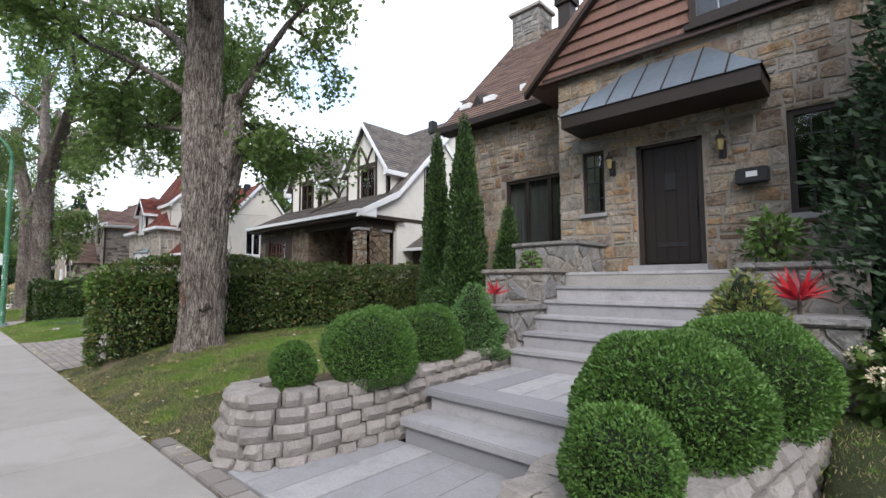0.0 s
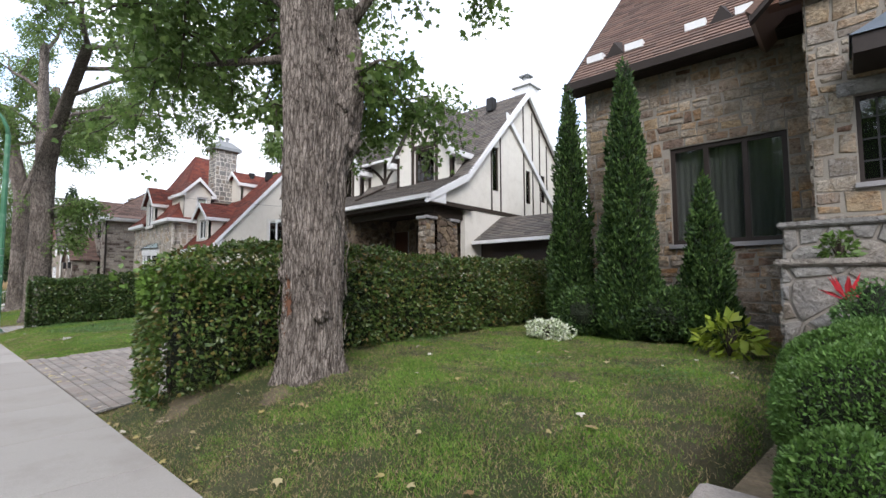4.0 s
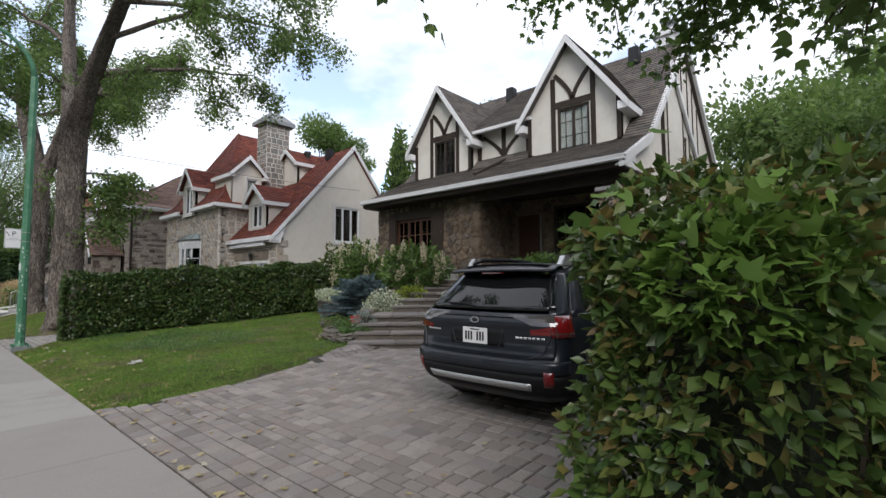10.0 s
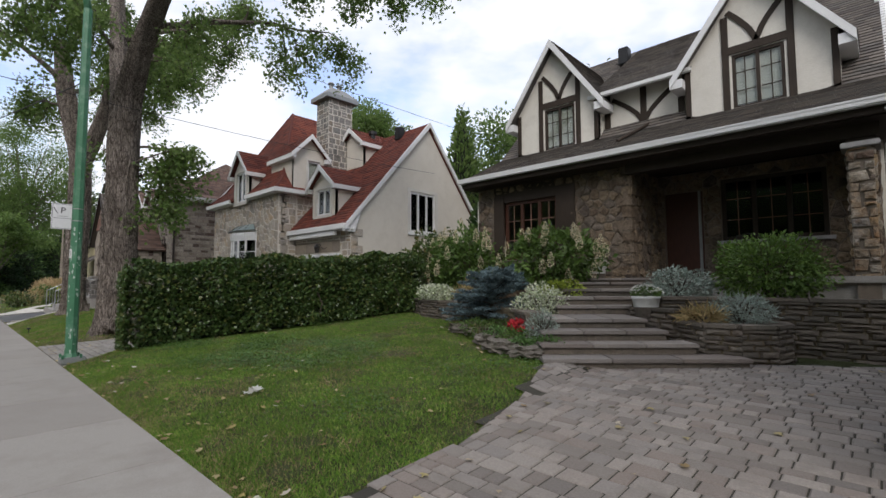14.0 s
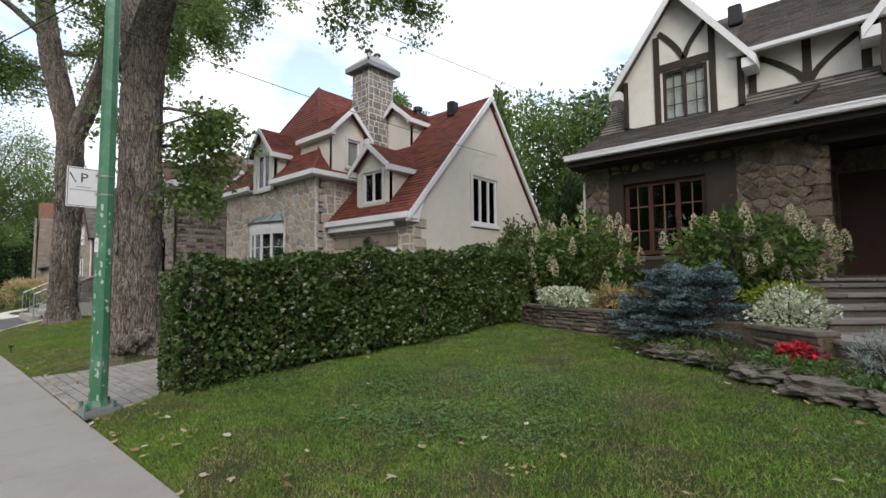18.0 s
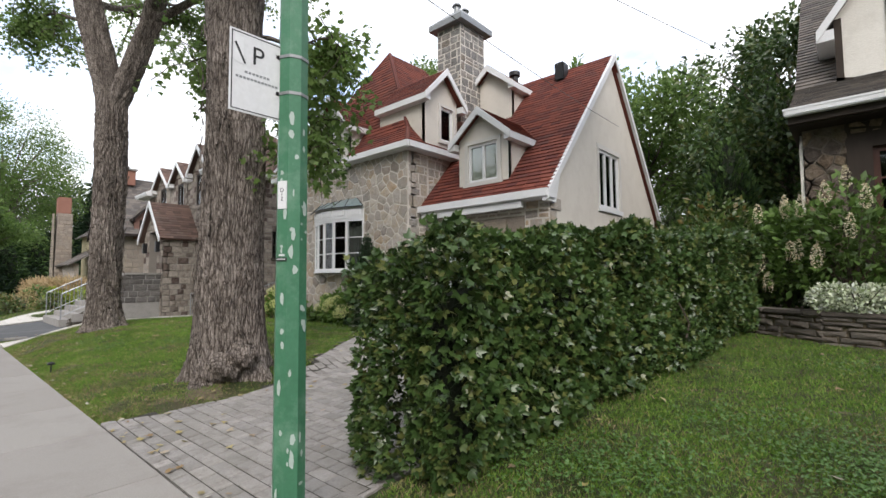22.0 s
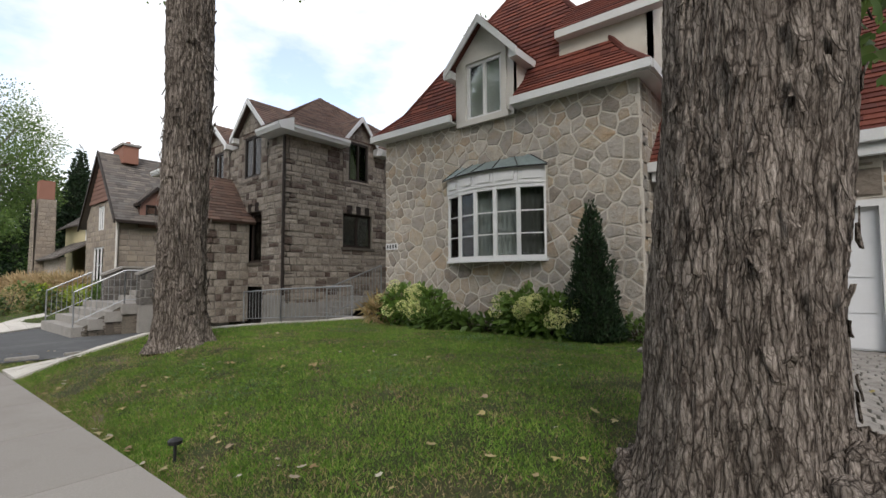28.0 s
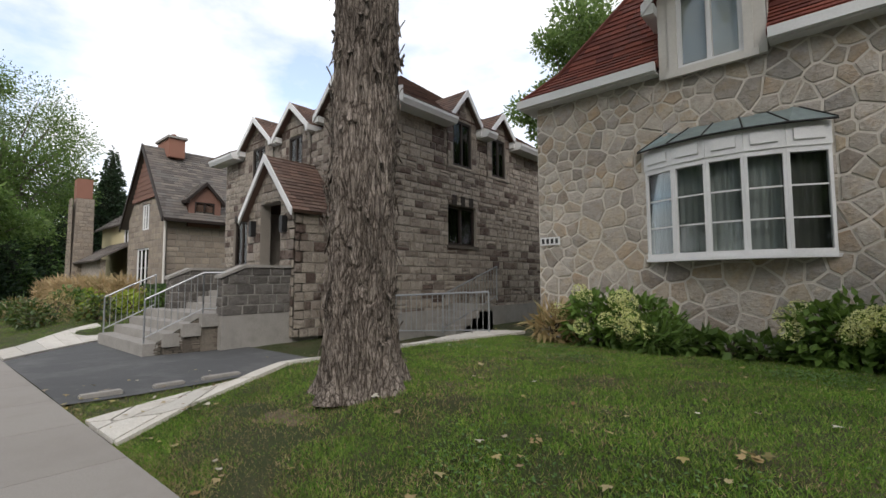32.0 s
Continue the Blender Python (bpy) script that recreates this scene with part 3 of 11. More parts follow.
def clip(p, a, b, c):
    """The part of the polygon where a*x + b*y <= c."""
    out = []
    for i, q in enumerate(p):
        r = p[(i + 1) % len(p)]
        dq, dr = a * q[0] + b * q[1] - c, a * r[0] + b * r[1] - c
        if dq <= 0:
            out.append(q)
        if (dq < 0 < dr) or (dr < 0 < dq):
            t = dq / (dq - dr)
            out.append((q[0] + t * (r[0] - q[0]), q[1] + t * (r[1] - q[1])))
    return out


def inside(p, outline):
    for i, q in enumerate(outline):
        r = outline[(i + 1) % len(outline)]
        ex, ey = r[0] - q[0], r[1] - q[1]
        p = clip(p, ey, -ex, ey * q[0] - ex * q[1])
        if len(p) < 3:
            return []
    return p


def around(p, holes):
    for x0, y0, x1, y1 in holes:
        if max(q[0] for q in p) <= x0 or min(q[0] for q in p) >= x1 or max(q[1] for q in p) <= y0 or min(q[1] for q in p) >= y1:
            continue
        best = max((clip(p, 1, 0, x0), clip(p, -1, 0, -x1), clip(p, 0, 1, y0), clip(p, 0, -1, -y1)), key=lambda k: area(k) if len(k) > 2 else 0)
        if len(best) < 3:
            return []
        p = best
    return p


def courses(x0, y0, x1, y1, hs, ws, jit=0.012, split=0.2):
    """Squared stones in uneven courses."""
    out, y = [], y0
    while y < y1:
        h = random.uniform(*hs)
        x = x0 - random.uniform(0, ws[1])
        while x < x1:
            w = random.uniform(*ws)
            if random.random() < split and h > 0.18:
                m = h * random.uniform(0.4, 0.6)
                cut = [(y, y + m), (y + m, y + h)]
            else:
                cut = [(y, y + h)]
            for a, b in cut:
                j = lambda: random.uniform(-jit, jit)
                out.append([(x + j(), a + j()), (x + w + j(), a + j()), (x + w + j(), b + j()), (x + j(), b + j())])
            x += w
        y += h
    return out


def ashlar(x0, y0, x1, y1, hs, ws, wave=0.035, split=0.25):
    """Roughly squared stones between wandering bed joints, sharing their edges."""
    ys, out = [y0], []
    while ys[-1] < y1:
        ys.append(ys[-1] + random.uniform(*hs))
    ph = [[random.random() * 6.3 for _ in range(3)] for _ in ys]
    bed = lambda i, x: ys[i] + wave * (math.sin(x * 3.1 + ph[i][0]) + 0.7 * math.sin(x * 7.3 + ph[i][1]) + 0.4 * math.sin(x * 15 + ph[i][2])) / 1.6
    for i in range(len(ys) - 1):
        x = x0 - random.uniform(0, ws[1])
        lo = hi = x
        while x < x1:
            w = random.uniform(*ws)
            lo2, hi2 = x + w + random.uniform(-0.045, 0.045), x + w + random.uniform(-0.045, 0.045)
            p = [(lo, bed(i, lo)), (lo2, bed(i, lo2)), (hi2, bed(i + 1, hi2)), (hi, bed(i + 1, hi))]
            if random.random() < split and w > 0.22:
                t, u = random.uniform(0.35, 0.65), random.uniform(0.35, 0.65)
                if random.random() < 0.5:
                    m = (p[0][0] + t * (p[3][0] - p[0][0]), p[0][1] + t * (p[3][1] - p[0][1]))
                    n = (p[1][0] + u * (p[2][0] - p[1][0]), p[1][1] + u * (p[2][1] - p[1][1]))
                    out += [[p[0], p[1], n, m], [m, n, p[2], p[3]]]
                else:
                    m = (p[0][0] + t * (p[1][0] - p[0][0]), p[0][1] + t * (p[1][1] - p[0][1]))
                    n = (p[3][0] + u * (p[2][0] - p[3][0]), p[3][1] + u * (p[2][1] - p[3][1]))
                    out += [[p[0], m, n, p[3]], [m, p[1], p[2], n]]
            else:
                out.append(p)
            lo, hi, x = lo2, hi2, x + w
    return out


def rubble(x0, y0, x1, y1, cw, ch, wild=0.42, drop=0.0):
    """Irregular many-sided stones."""
    nx, ny = int((x1 - x0) / cw) + 3, int((y1 - y0) / ch) + 3
    pt = {}
    for i in range(nx):
        for j in range(ny):
            if random.random() < drop:
                continue
            pt[i, j] = (x0 + (i - 1 + random.uniform(-wild, wild) + 0.5 * (j % 2)) * cw, y0 + (j - 1 + random.uniform(-wild, wild)) * ch)
    out = []
    for (i, j), (px, py) in pt.items():
        p = [(px - 3 * cw, py - 3 * ch), (px + 3 * cw, py - 3 * ch), (px + 3 * cw, py + 3 * ch), (px - 3 * cw, py + 3 * ch)]
        for di in range(-3, 4):
            for dj in range(-3, 4):
                q = pt.get((i + di, j + dj))
                if q and (di or dj) and len(p) > 2:
                    a, b = q[0] - px, q[1] - py
                    p = clip(p, a, b, (q[0] ** 2 - px ** 2 + q[1] ** 2 - py ** 2) / 2)
        if len(p) > 2:
            out.append(p)
    return out


def shrink(p, d):
    for_cut = list(p)
    for i, q in enumerate(p):
        r = p[(i + 1) % len(p)]
        ex, ey = r[0] - q[0], r[1] - q[1]
        ln = math.hypot(ex, ey)
        if ln < 1e-6:
            continue
        for_cut = clip(for_cut, ey / ln, -ex / ln, (ey * q[0] - ex * q[1]) / ln - d)
        if len(for_cut) < 3:
            return []
    return for_cut


def stones(fr, cells, outline=None, holes=(), gap=0.012, proud=0.03, least=0.004):
    """Stone pieces with a chamfered, uneven face, cut to an outline and round openings."""
    made = []
    for p in cells:
        if outline:
            p = inside(p, outline)
        if len(p) > 2 and holes:
            p = around(p, holes)
        if len(p) < 3 or area(p) < least:
            continue
        p = shrink(p, gap)
        if len(p) < 3 or area(p) < least:
            continue
        cx, cy = sum(q[0] for q in p) / len(p), sum(q[1] for q in p) / len(p)
        n, h = len(p), proud * random.uniform(0.6, 1.25)
        k = 1 - min(0.3, 0.022 / math.sqrt(area(p)))
        vs = [fr.at(a, b, -0.01) for a, b in p] + [fr.at(cx + (a - cx) * k, cy + (b - cy) * k, h * random.uniform(0.6, 0.95)) for a, b in p] + [fr.at(cx, cy, h * 1.15)]
        fs = [(i, (i + 1) % n, n + (i + 1) % n, n + i) for i in range(n)] + [(n + i, n + (i + 1) % n, 2 * n) for i in range(n)]
        made.append((vs, fs))
    return made


def shingles(fr, outline, row, wide, thick=0.022, holes=()):
    """Overlapping shingles on a roof plane, cut to its outline."""
    made = []
    xs, ys = [q[0] for q in outline], [q[1] for q in outline]
    y, odd = min(ys), 0
    while y < max(ys):
        x = min(xs) - wide * (odd % 2) * 0.5 - random.uniform(0, wide * 0.3)
        while x < max(xs):
            w = wide * random.uniform(0.75, 1.25)
            p = inside([(x + 0.004, y), (x + w - 0.004, y), (x + w - 0.004, y + row), (x + 0.004, y + row)], outline)
            if len(p) > 2 and holes:
                p = around(p, holes)
            if len(p) > 2 and area(p) > 0.001:
                n = len(p)
                lift = lambda b: 0.004 + thick * (1 - (b - y) / row)
                vs = [fr.at(a, b, -0.002) for a, b in p] + [fr.at(a, b, lift(b)) for a, b in p]
                made.append((vs, [(i, (i + 1) % n, n + (i + 1) % n, n + i) for i in range(n)] + [tuple(range(n, 2 * n))]))
            x += w
        y += row
        odd += 1
    return made


def lay(name, rest_name, made, mat, parent, limit=300, key=None):
    """The nearest pieces as parts of their own, the rest joined."""
    if key:
        made = sorted(made, key=lambda m: key(m[0][0]))
    for vs, fs in made[:limit]:
        part(name, Shape().add(vs, fs), mat, parent)
    if len(made) > limit:
        s = Shape()
        for vs, fs in made[limit:]:
            s.add(vs, fs)
        part(rest_name, s, mat, parent, kind="stuff")


def wall(name, fr, outline, holes, thick, mat, parent, label="", kind=""):
    """A wall plate behind its face, cut round the openings."""
    xs = sorted({min(q[0] for q in outline), max(q[0] for q in outline), *(h[0] for h in holes), *(h[2] for h in holes)})
    ys = sorted({min(q[1] for q in outline), max(q[1] for q in outline), *(h[1] for h in holes), *(h[3] for h in holes)})
    s = Shape()
    for xa, xb in zip(xs, xs[1:]):
        for ya, yb in zip(ys, ys[1:]):
            mx, my = (xa + xb) / 2, (ya + yb) / 2
            if any(h[0] < mx < h[2] and h[1] < my < h[3] for h in holes):
                continue
            p = inside([(xa, ya), (xb, ya), (xb, yb), (xa, yb)], outline)
            if len(p) > 2 and area(p) > 1e-5:
                s.plate(fr, p, -thick, 0)
    bm = bmesh.new()
    vv = [bm.verts.new(p) for p in s.v]
    for f in s.f:
        bm.faces.new([vv[i] for i in f])
    bmesh.ops.remove_doubles(bm, verts=bm.verts[:], dist=1e-4)
    seen = {}
    for f in bm.faces:
        seen.setdefault(frozenset(v.index for v in f.verts), []).append(f)
    bm.verts.index_update()
    seen = {}
    for f in bm.faces:
        seen.setdefault(frozenset(v.index for v in f.verts), []).append(f)
    bmesh.ops.delete(bm, geom=[f for fs in seen.values() if len(fs) > 1 for f in fs], context="FACES_ONLY")
    me = bpy.data.meshes.new(name)
    bm.to_mesh(me)
    bm.free()
    me.materials.append(mat)
    return part(name, me, None, parent, label, kind=kind)


def window(fr, x0, y0, x1, y1, parent, mat, nx=2, bars=(0, 0), edge=0.06, deep=0.06, back=-0.1, sill=None, sill_mat=None, name="window", lead=None, label="", curtain=False):
    """A window in an opening: frame, panes, glazing bars, sill."""
    cut = []
    for i in range(nx):
        a, b = x0 + (x1 - x0) * i / nx, x0 + (x1 - x0) * (i + 1) / nx
        cut.append((a + (edge if i == 0 else edge / 2), y0 + edge, b - (edge if i == nx - 1 else edge / 2), y1 - edge))
    ff = Frame(fr.at(0, 0, back + deep), fr.u, fr.v)
    win = wall(name, ff, [(x0, y0), (x1, y0), (x1, y1), (x0, y1)], cut, deep, mat, parent, label)
    for i in range(nx):
        a, b = x0 + (x1 - x0) * i / nx + edge * 0.7, x0 + (x1 - x0) * (i + 1) / nx - edge * 0.7
        p = part("pane", Shape().rect(fr, a, y0 + edge * 0.8, b, y1 - edge * 0.8, back + deep * 0.3, back + deep * 0.3 + 0.006), M["glass"], win)
        p.visible_shadow = False
        for j in range(1, bars[0]):
            c = a + (b - a) * j / bars[0]
            part("glazing_bar", Shape().rect(fr, c - 0.011, y0 + edge, c + 0.011, y1 - edge, back + deep * 0.45, back + deep * 0.62), lead or mat, win)
        for j in range(1, bars[1]):
            c = y0 + (y1 - y0) * j / bars[1]
            part("glazing_bar", Shape().rect(fr, a, c - 0.011, b, c + 0.011, back + deep * 0.45, back + deep * 0.6), lead or mat, win)
    if curtain:
        n = 60
        vs = [fr.at(x0 + (x1 - x0) * i / n, z, back - 0.12 + 0.025 * math.sin(i * 1.9) + 0.012 * math.sin(i * 0.7)) for z in (y0, y1) for i in range(n + 1)]
        part("curtain", Shape().add(vs, [(i, i + 1, n + 2 + i, n + 1 + i) for i in range(n)]), M["curtain_dim"], win, "net curtain in a dimmed colour", smooth=True)
    if sill:
        part("sill", Shape().rect(fr, x0 - sill[0], y0 - sill[1], x1 + sill[0], y0, back, sill[2]), sill_mat or mat, win, bevel=0.006)
    return win


# ---- leaves and plants ----
LEAF = {
    "oval": (np.array([(0, 0, 0), (-0.28, 0.45, 0.06), (0, 1, -0.08), (0.28, 0.45, 0.06)]), np.array([(0, 2, 1), (0, 3, 2)])),
    "lobed": (np.array([(0, 0, 0), (-0.42, 0.12, 0.03), (-0.5, 0.55, 0.05), (-0.22, 0.5, 0.03), (0, 1, -0.06), (0.22, 0.5, 0.03), (0.5, 0.55, 0.05), (0.42, 0.12, 0.03)]), np.array([(0, 3, 1), (1, 3, 2), (0, 4, 3), (0, 5, 4), (0, 7, 5), (5, 7, 6)])),
    "spray": (np.array([(0, 0, 0), (-0.2, 0.5, 0.05), (0.03, 1, 0.0), (0.2, 0.55, -0.05)]), np.array([(0, 2, 1), (0, 3, 2)])),
    "blade": (np.array([(-0.09, 0, 0), (0.09, 0, 0), (0.0, 1, 0.25)]), np.array([(0, 1, 2)])),
    "strap": (np.array([(-0.03, 0, 0), (0.03, 0, 0), (0.075, 0.45, 0.03), (-0.075, 0.45, 0.03), (0, 1, -0.12)]), np.array([(0, 1, 2), (0, 2, 3), (3, 2, 4)])),
    "needle": (np.array([(-0.06, 0, 0), (0.06, 0, 0), (0.0, 1, 0.0)]), np.array([(0, 1, 2)])),
}


def leaf_mesh(name, at, way, size, kind, mat, rng, up_bias=0.0, smooth=False):
    """One mesh of many leaves: at (N, 3), the way each points, their size, their shape."""
    n = len(at)
    shape, tris = LEAF[kind]
    y = way / np.maximum(np.linalg.norm(way, axis=1, keepdims=True), 1e-6)
    r = rng.normal(size=(n, 3)) + np.array([0, 0, up_bias])
    x = np.cross(y, r)
    x /= np.maximum(np.linalg.norm(x, axis=1, keepdims=True), 1e-6)
    z = np.cross(x, y)
    size = np.broadcast_to(np.asarray(size, float), (n,))[:, None, None]
    vs = at[:, None, :] + size * (shape[None, :, 0, None] * x[:, None, :] + shape[None, :, 1, None] * y[:, None, :] + shape[None, :, 2, None] * z[:, None, :])
    fs = tris[None] + (np.arange(n) * len(shape))[:, None, None]
    return np_mesh(name, vs.reshape(-1, 3), fs.reshape(-1, 3), mat)


def wobble(p, scale, amount, seed=0.0):
    """Soft bumps for a set of points."""
    s = p * scale + seed
    return amount * (np.sin(s[:, 0] * 1.7 + 1.3 * np.sin(s[:, 1] * 1.1 + s[:, 2])) + np.sin(s[:, 1] * 2.1 + 1.1 * np.sin(s[:, 2] * 1.4 - s[:, 0])) + np.sin(s[:, 2] * 1.9 + s[:, 0] * 0.7)) / 3


def ball_points(n, rng, c, r, squash=(1, 1, 1), low=-0.75, shell=0.12):
    d = rng.normal(size=(n * 2, 3))
    d /= np.linalg.norm(d, axis=1, keepdims=True)
    d = d[d[:, 2] > low][:n]
    rad = r * (1 - shell * rng.random(len(d)) ** 2)
    p = d * rad[:, None] * np.array(squash)
    p = p * (1 + wobble(p / r, 3.0, 0.09, c[0])[:, None])
    return p + np.array(c), d


def cone_points(n, rng, c, h, r, power=0.8, shell=0.2, belly=0.12):
    """Points on the skin of an upright tapering shrub that stands at c."""
    t = 1 - np.sqrt(rng.random(n))
    a = rng.random(n) * 2 * np.pi
    prof = np.minimum(1, (t / belly + 0.55)) * (1 - t) ** power
    rad = r * prof * (1 - shell * rng.random(n) ** 2) * (1 + 0.15 * np.sin(a * 3 + t * 14) + 0.12 * np.sin(a * 5 - t * 23 + c[0]) + 0.1 * np.sin(a * 9 + t * 47 + c[0]) * np.sin(t * 61 + a * 4))
    p = np.stack([rad * np.cos(a), rad * np.sin(a), t * h], 1)
    d = np.stack([np.cos(a), np.sin(a), np.full(n, 0.35)], 1)
    return p + np.array(c), d



# ---- ground ----
GX = [-140, -60, -49.5, -48.5, -40.4, -39.3, -38.3, -33, -28.8, -28.3, -24.9, -24.5, -17.3, -16.9, -11.1, -10.6, -4.75, -4.5, -0.4, -0.25, 6, 60]
SW_X, SW_Z = [-140, -60, -45, -39, -28, -17, -11, 5, 60], [-1.0, -0.62, -0.47, -0.39, -0.24, -0.12, -0.09, -0.06, 0.0]
GY = [1.46, 2.2, 3.3, 5.5, 8.6, 14.0]
GZ = [
    (-0.9, -0.8, -0.6, -0.3, 0.0, 0.0), (-0.5, -0.4, -0.2, 0.0, 0.1, 0.1), (-0.5, -0.4, -0.2, 0.0, 0.1, 0.1), (-0.5, -0.46, -0.44, -0.42, -0.4, -0.3),
    (-0.45, -0.43, -0.42, -0.38, -0.3, -0.2), (-0.4, -0.3, -0.2, -0.1, 0.0, 0.0), (-0.38, -0.12, 0.15, 0.14, 0.05, 0.0), (-0.3, -0.12, 0.08, 0.14, 0.05, 0.0),
    (-0.25, -0.14, 0.0, 0.05, 0.02, 0.0), (-0.24, -0.19, -0.15, -0.06, 0.0, 0.0), (-0.2, -0.16, -0.1, -0.05, 0.0, 0.0), (-0.18, 0.0, 0.1, 0.2, 0.4, 0.4),
    (-0.12, -0.02, 0.06, 0.18, 0.34, 0.4), (-0.12, -0.07, -0.02, 0.09, 0.13, 0.15), (-0.09, -0.06, -0.02, 0.08, 0.13, 0.15), (-0.09, 0.14, 0.4, 0.46, 0.5, 0.5),
    (-0.08, 0.14, 0.4, 0.46, 0.5, 0.5), (-0.08, -0.1, -0.1, 0.3, 0.5, 0.5), (-0.08, -0.1, -0.1, 0.3, 0.5, 0.5), (-0.08, 0.14, 0.4, 0.46, 0.5, 0.5),
    (-0.06, 0.16, 0.42, 0.5, 0.55, 0.6), (0.0, 0.2, 0.4, 0.5, 0.55, 0.6),
]


def walk_z(x):
    return np.interp(x, SW_X, SW_Z)


def ground_z(x, y):
    """The height of the ground: the walk, the banks up to the lawns, the driveways."""
    x, y = np.atleast_1d(np.asarray(x, float)), np.atleast_1d(np.asarray(y, float))
    cols = np.stack([np.interp(y, GY, (walk_z(gx),) + g[1:]) for gx, g in zip(GX, GZ)], 1)
    i = np.clip(np.searchsorted(GX, x) - 1, 0, len(GX) - 2)
    t = (x - np.array(GX)[i]) / (np.array(GX)[i + 1] - np.array(GX)[i])
    k = np.arange(len(x))
    t = np.clip(t, 0, 1)
    t = t * t * (3 - 2 * t)
    z = cols[k, i] * (1 - t) + cols[k, i + 1] * t
    return np.where(y < 1.46, walk_z(x), z)


def gz(x, y):
    return float(ground_z(x, y)[0])


def grid_mesh(name, xs, ys, fn, mat):
    X, Y = np.meshgrid(xs, ys)
    Z = fn(X.ravel(), Y.ravel())
    nx, ny = len(xs), len(ys)
    v = np.stack([X.ravel(), Y.ravel(), Z], 1)
    i, j = np.meshgrid(np.arange(nx - 1), np.arange(ny - 1))
    a = (j * nx + i).ravel()
    return np_mesh(name, v, np.stack([a, a + 1, a + nx + 1, a + nx], 1), mat, True)


def soil_height(x, y):
    rough = 0.012 * np.sin(x * 7 + np.sin(y * 5)) * np.sin(y * 6.3 + np.sin(x * 4.1))
    return ground_z(x, y) - 0.035 + np.where(y > 1.5, rough, np.where(y > -0.85, -0.05, -0.25))


g_xs = np.concatenate([np.linspace(-1500, -160, 12), np.linspace(-140, -52, 45), np.arange(-50, 4, 0.2), np.linspace(5, 60, 20), np.linspace(100, 1500, 10)])
g_ys = np.concatenate([np.linspace(-1500, -60, 10), np.linspace(-40, 0, 12), np.arange(1.2, 12, 0.2), np.linspace(13, 60, 24), np.linspace(100, 1500, 10)])
tagged(new("ground", grid_mesh("ground", g_xs, g_ys, soil_height, M["turf"])), "grassy ground with patchy worn soil", "ground", kind="structure")

# sidewalk: concrete slabs with tooled joints
sidewalk = thing("pavement", (-20, 0.4, -0.2), "pale grey concrete sidewalk of long slabs with narrow joints", "sidewalk", kind="structure")
x = 6.0
while x > -75:
    w = 1.62
    s = Shape()
    za, zb = float(walk_z(x)), float(walk_z(x - w))
    c = 0.008
    top = [(x - c, -0.7, za), (x - w + c, -0.7, zb), (x - w + c, 1.45, zb), (x - c, 1.45, za)]
    low = [(p[0], p[1], p[2] - 0.12) for p in top]
    rim = [(x - 0.001, -0.712, za - 0.012), (x - w + 0.001, -0.712, zb - 0.012), (x - w + 0.001, 1.462, zb - 0.012), (x - 0.001, 1.462, za - 0.012)]
    s.add(top + rim + low, [(0, 1, 2, 3)] + [(i, (i + 1) % 4, 4 + (i + 1) % 4, 4 + i) for i in range(4)] + [(4 + i, 4 + (i + 1) % 4, 8 + (i + 1) % 4, 8 + i) for i in range(4)])
    part("slab", s, M["sidewalk"], sidewalk)
    x -= w
# street behind the walk
r_xs = np.linspace(-140, 60, 60)
tagged(new("road", grid_mesh("road", r_xs, np.array([-9.5, -5.0, -0.92]), lambda x, y: walk_z(x) - 0.13 - 0.004 * np.abs(y + 5), M["asphalt"])), "dark asphalt street beside the sidewalk", "road", kind="structure")
for i in range(46):
    ka, kb = 6 - i * 1.62, 6 - (i + 1) * 1.62 + 0.01
    za, zb = float(walk_z(ka)), float(walk_z(kb))
    kv = [(x, y, z - d) for d in (0.24, 0.0) for x, y, z in ((ka, -0.93, za), (kb, -0.93, zb), (kb, -0.72, zb), (ka, -0.72, za))]
    tagged(new("kerb", Shape().add(kv, [(0, 1, 2, 3), (7, 6, 5, 4), (0, 4, 5, 1), (1, 5, 6, 2), (2, 6, 7, 3), (3, 7, 4, 0)]).data("kerb", M["sidewalk"])), "pale concrete kerb between sidewalk and street", "kerb", "street kerb", "structure")


def in_poly(x, y, poly):
    r = False
    for i, (ax, ay) in enumerate(poly):
        bx, by = poly[i - 1]
        if (ay > y) != (by > y) and x < (bx - ax) * (y - ay) / (by - ay) + ax:
            r = not r
    return r


DRIVE_1 = [(-11.0, 1.47), (-16.95, 1.47), (-16.68, 1.9), (-16.7, 3.2), (-17.0, 4.4), (-17.4, 5.5), (-17.3, 6.6), (-14.0, 8.6), (-14.0, 14.5), (-10.9, 14.5), (-10.9, 8)]
DRIVE_3 = [(-24.75, 1.47), (-28.45, 1.47), (-28.2, 1.9), (-28.15, 2.9), (-28.35, 3.7), (-28.95, 4.56), (-29.9, 5.8), (-30.9, 7.2), (-31.1, 9.4), (-27.3, 9.4), (-25.5, 9.4), (-24.9, 6)]


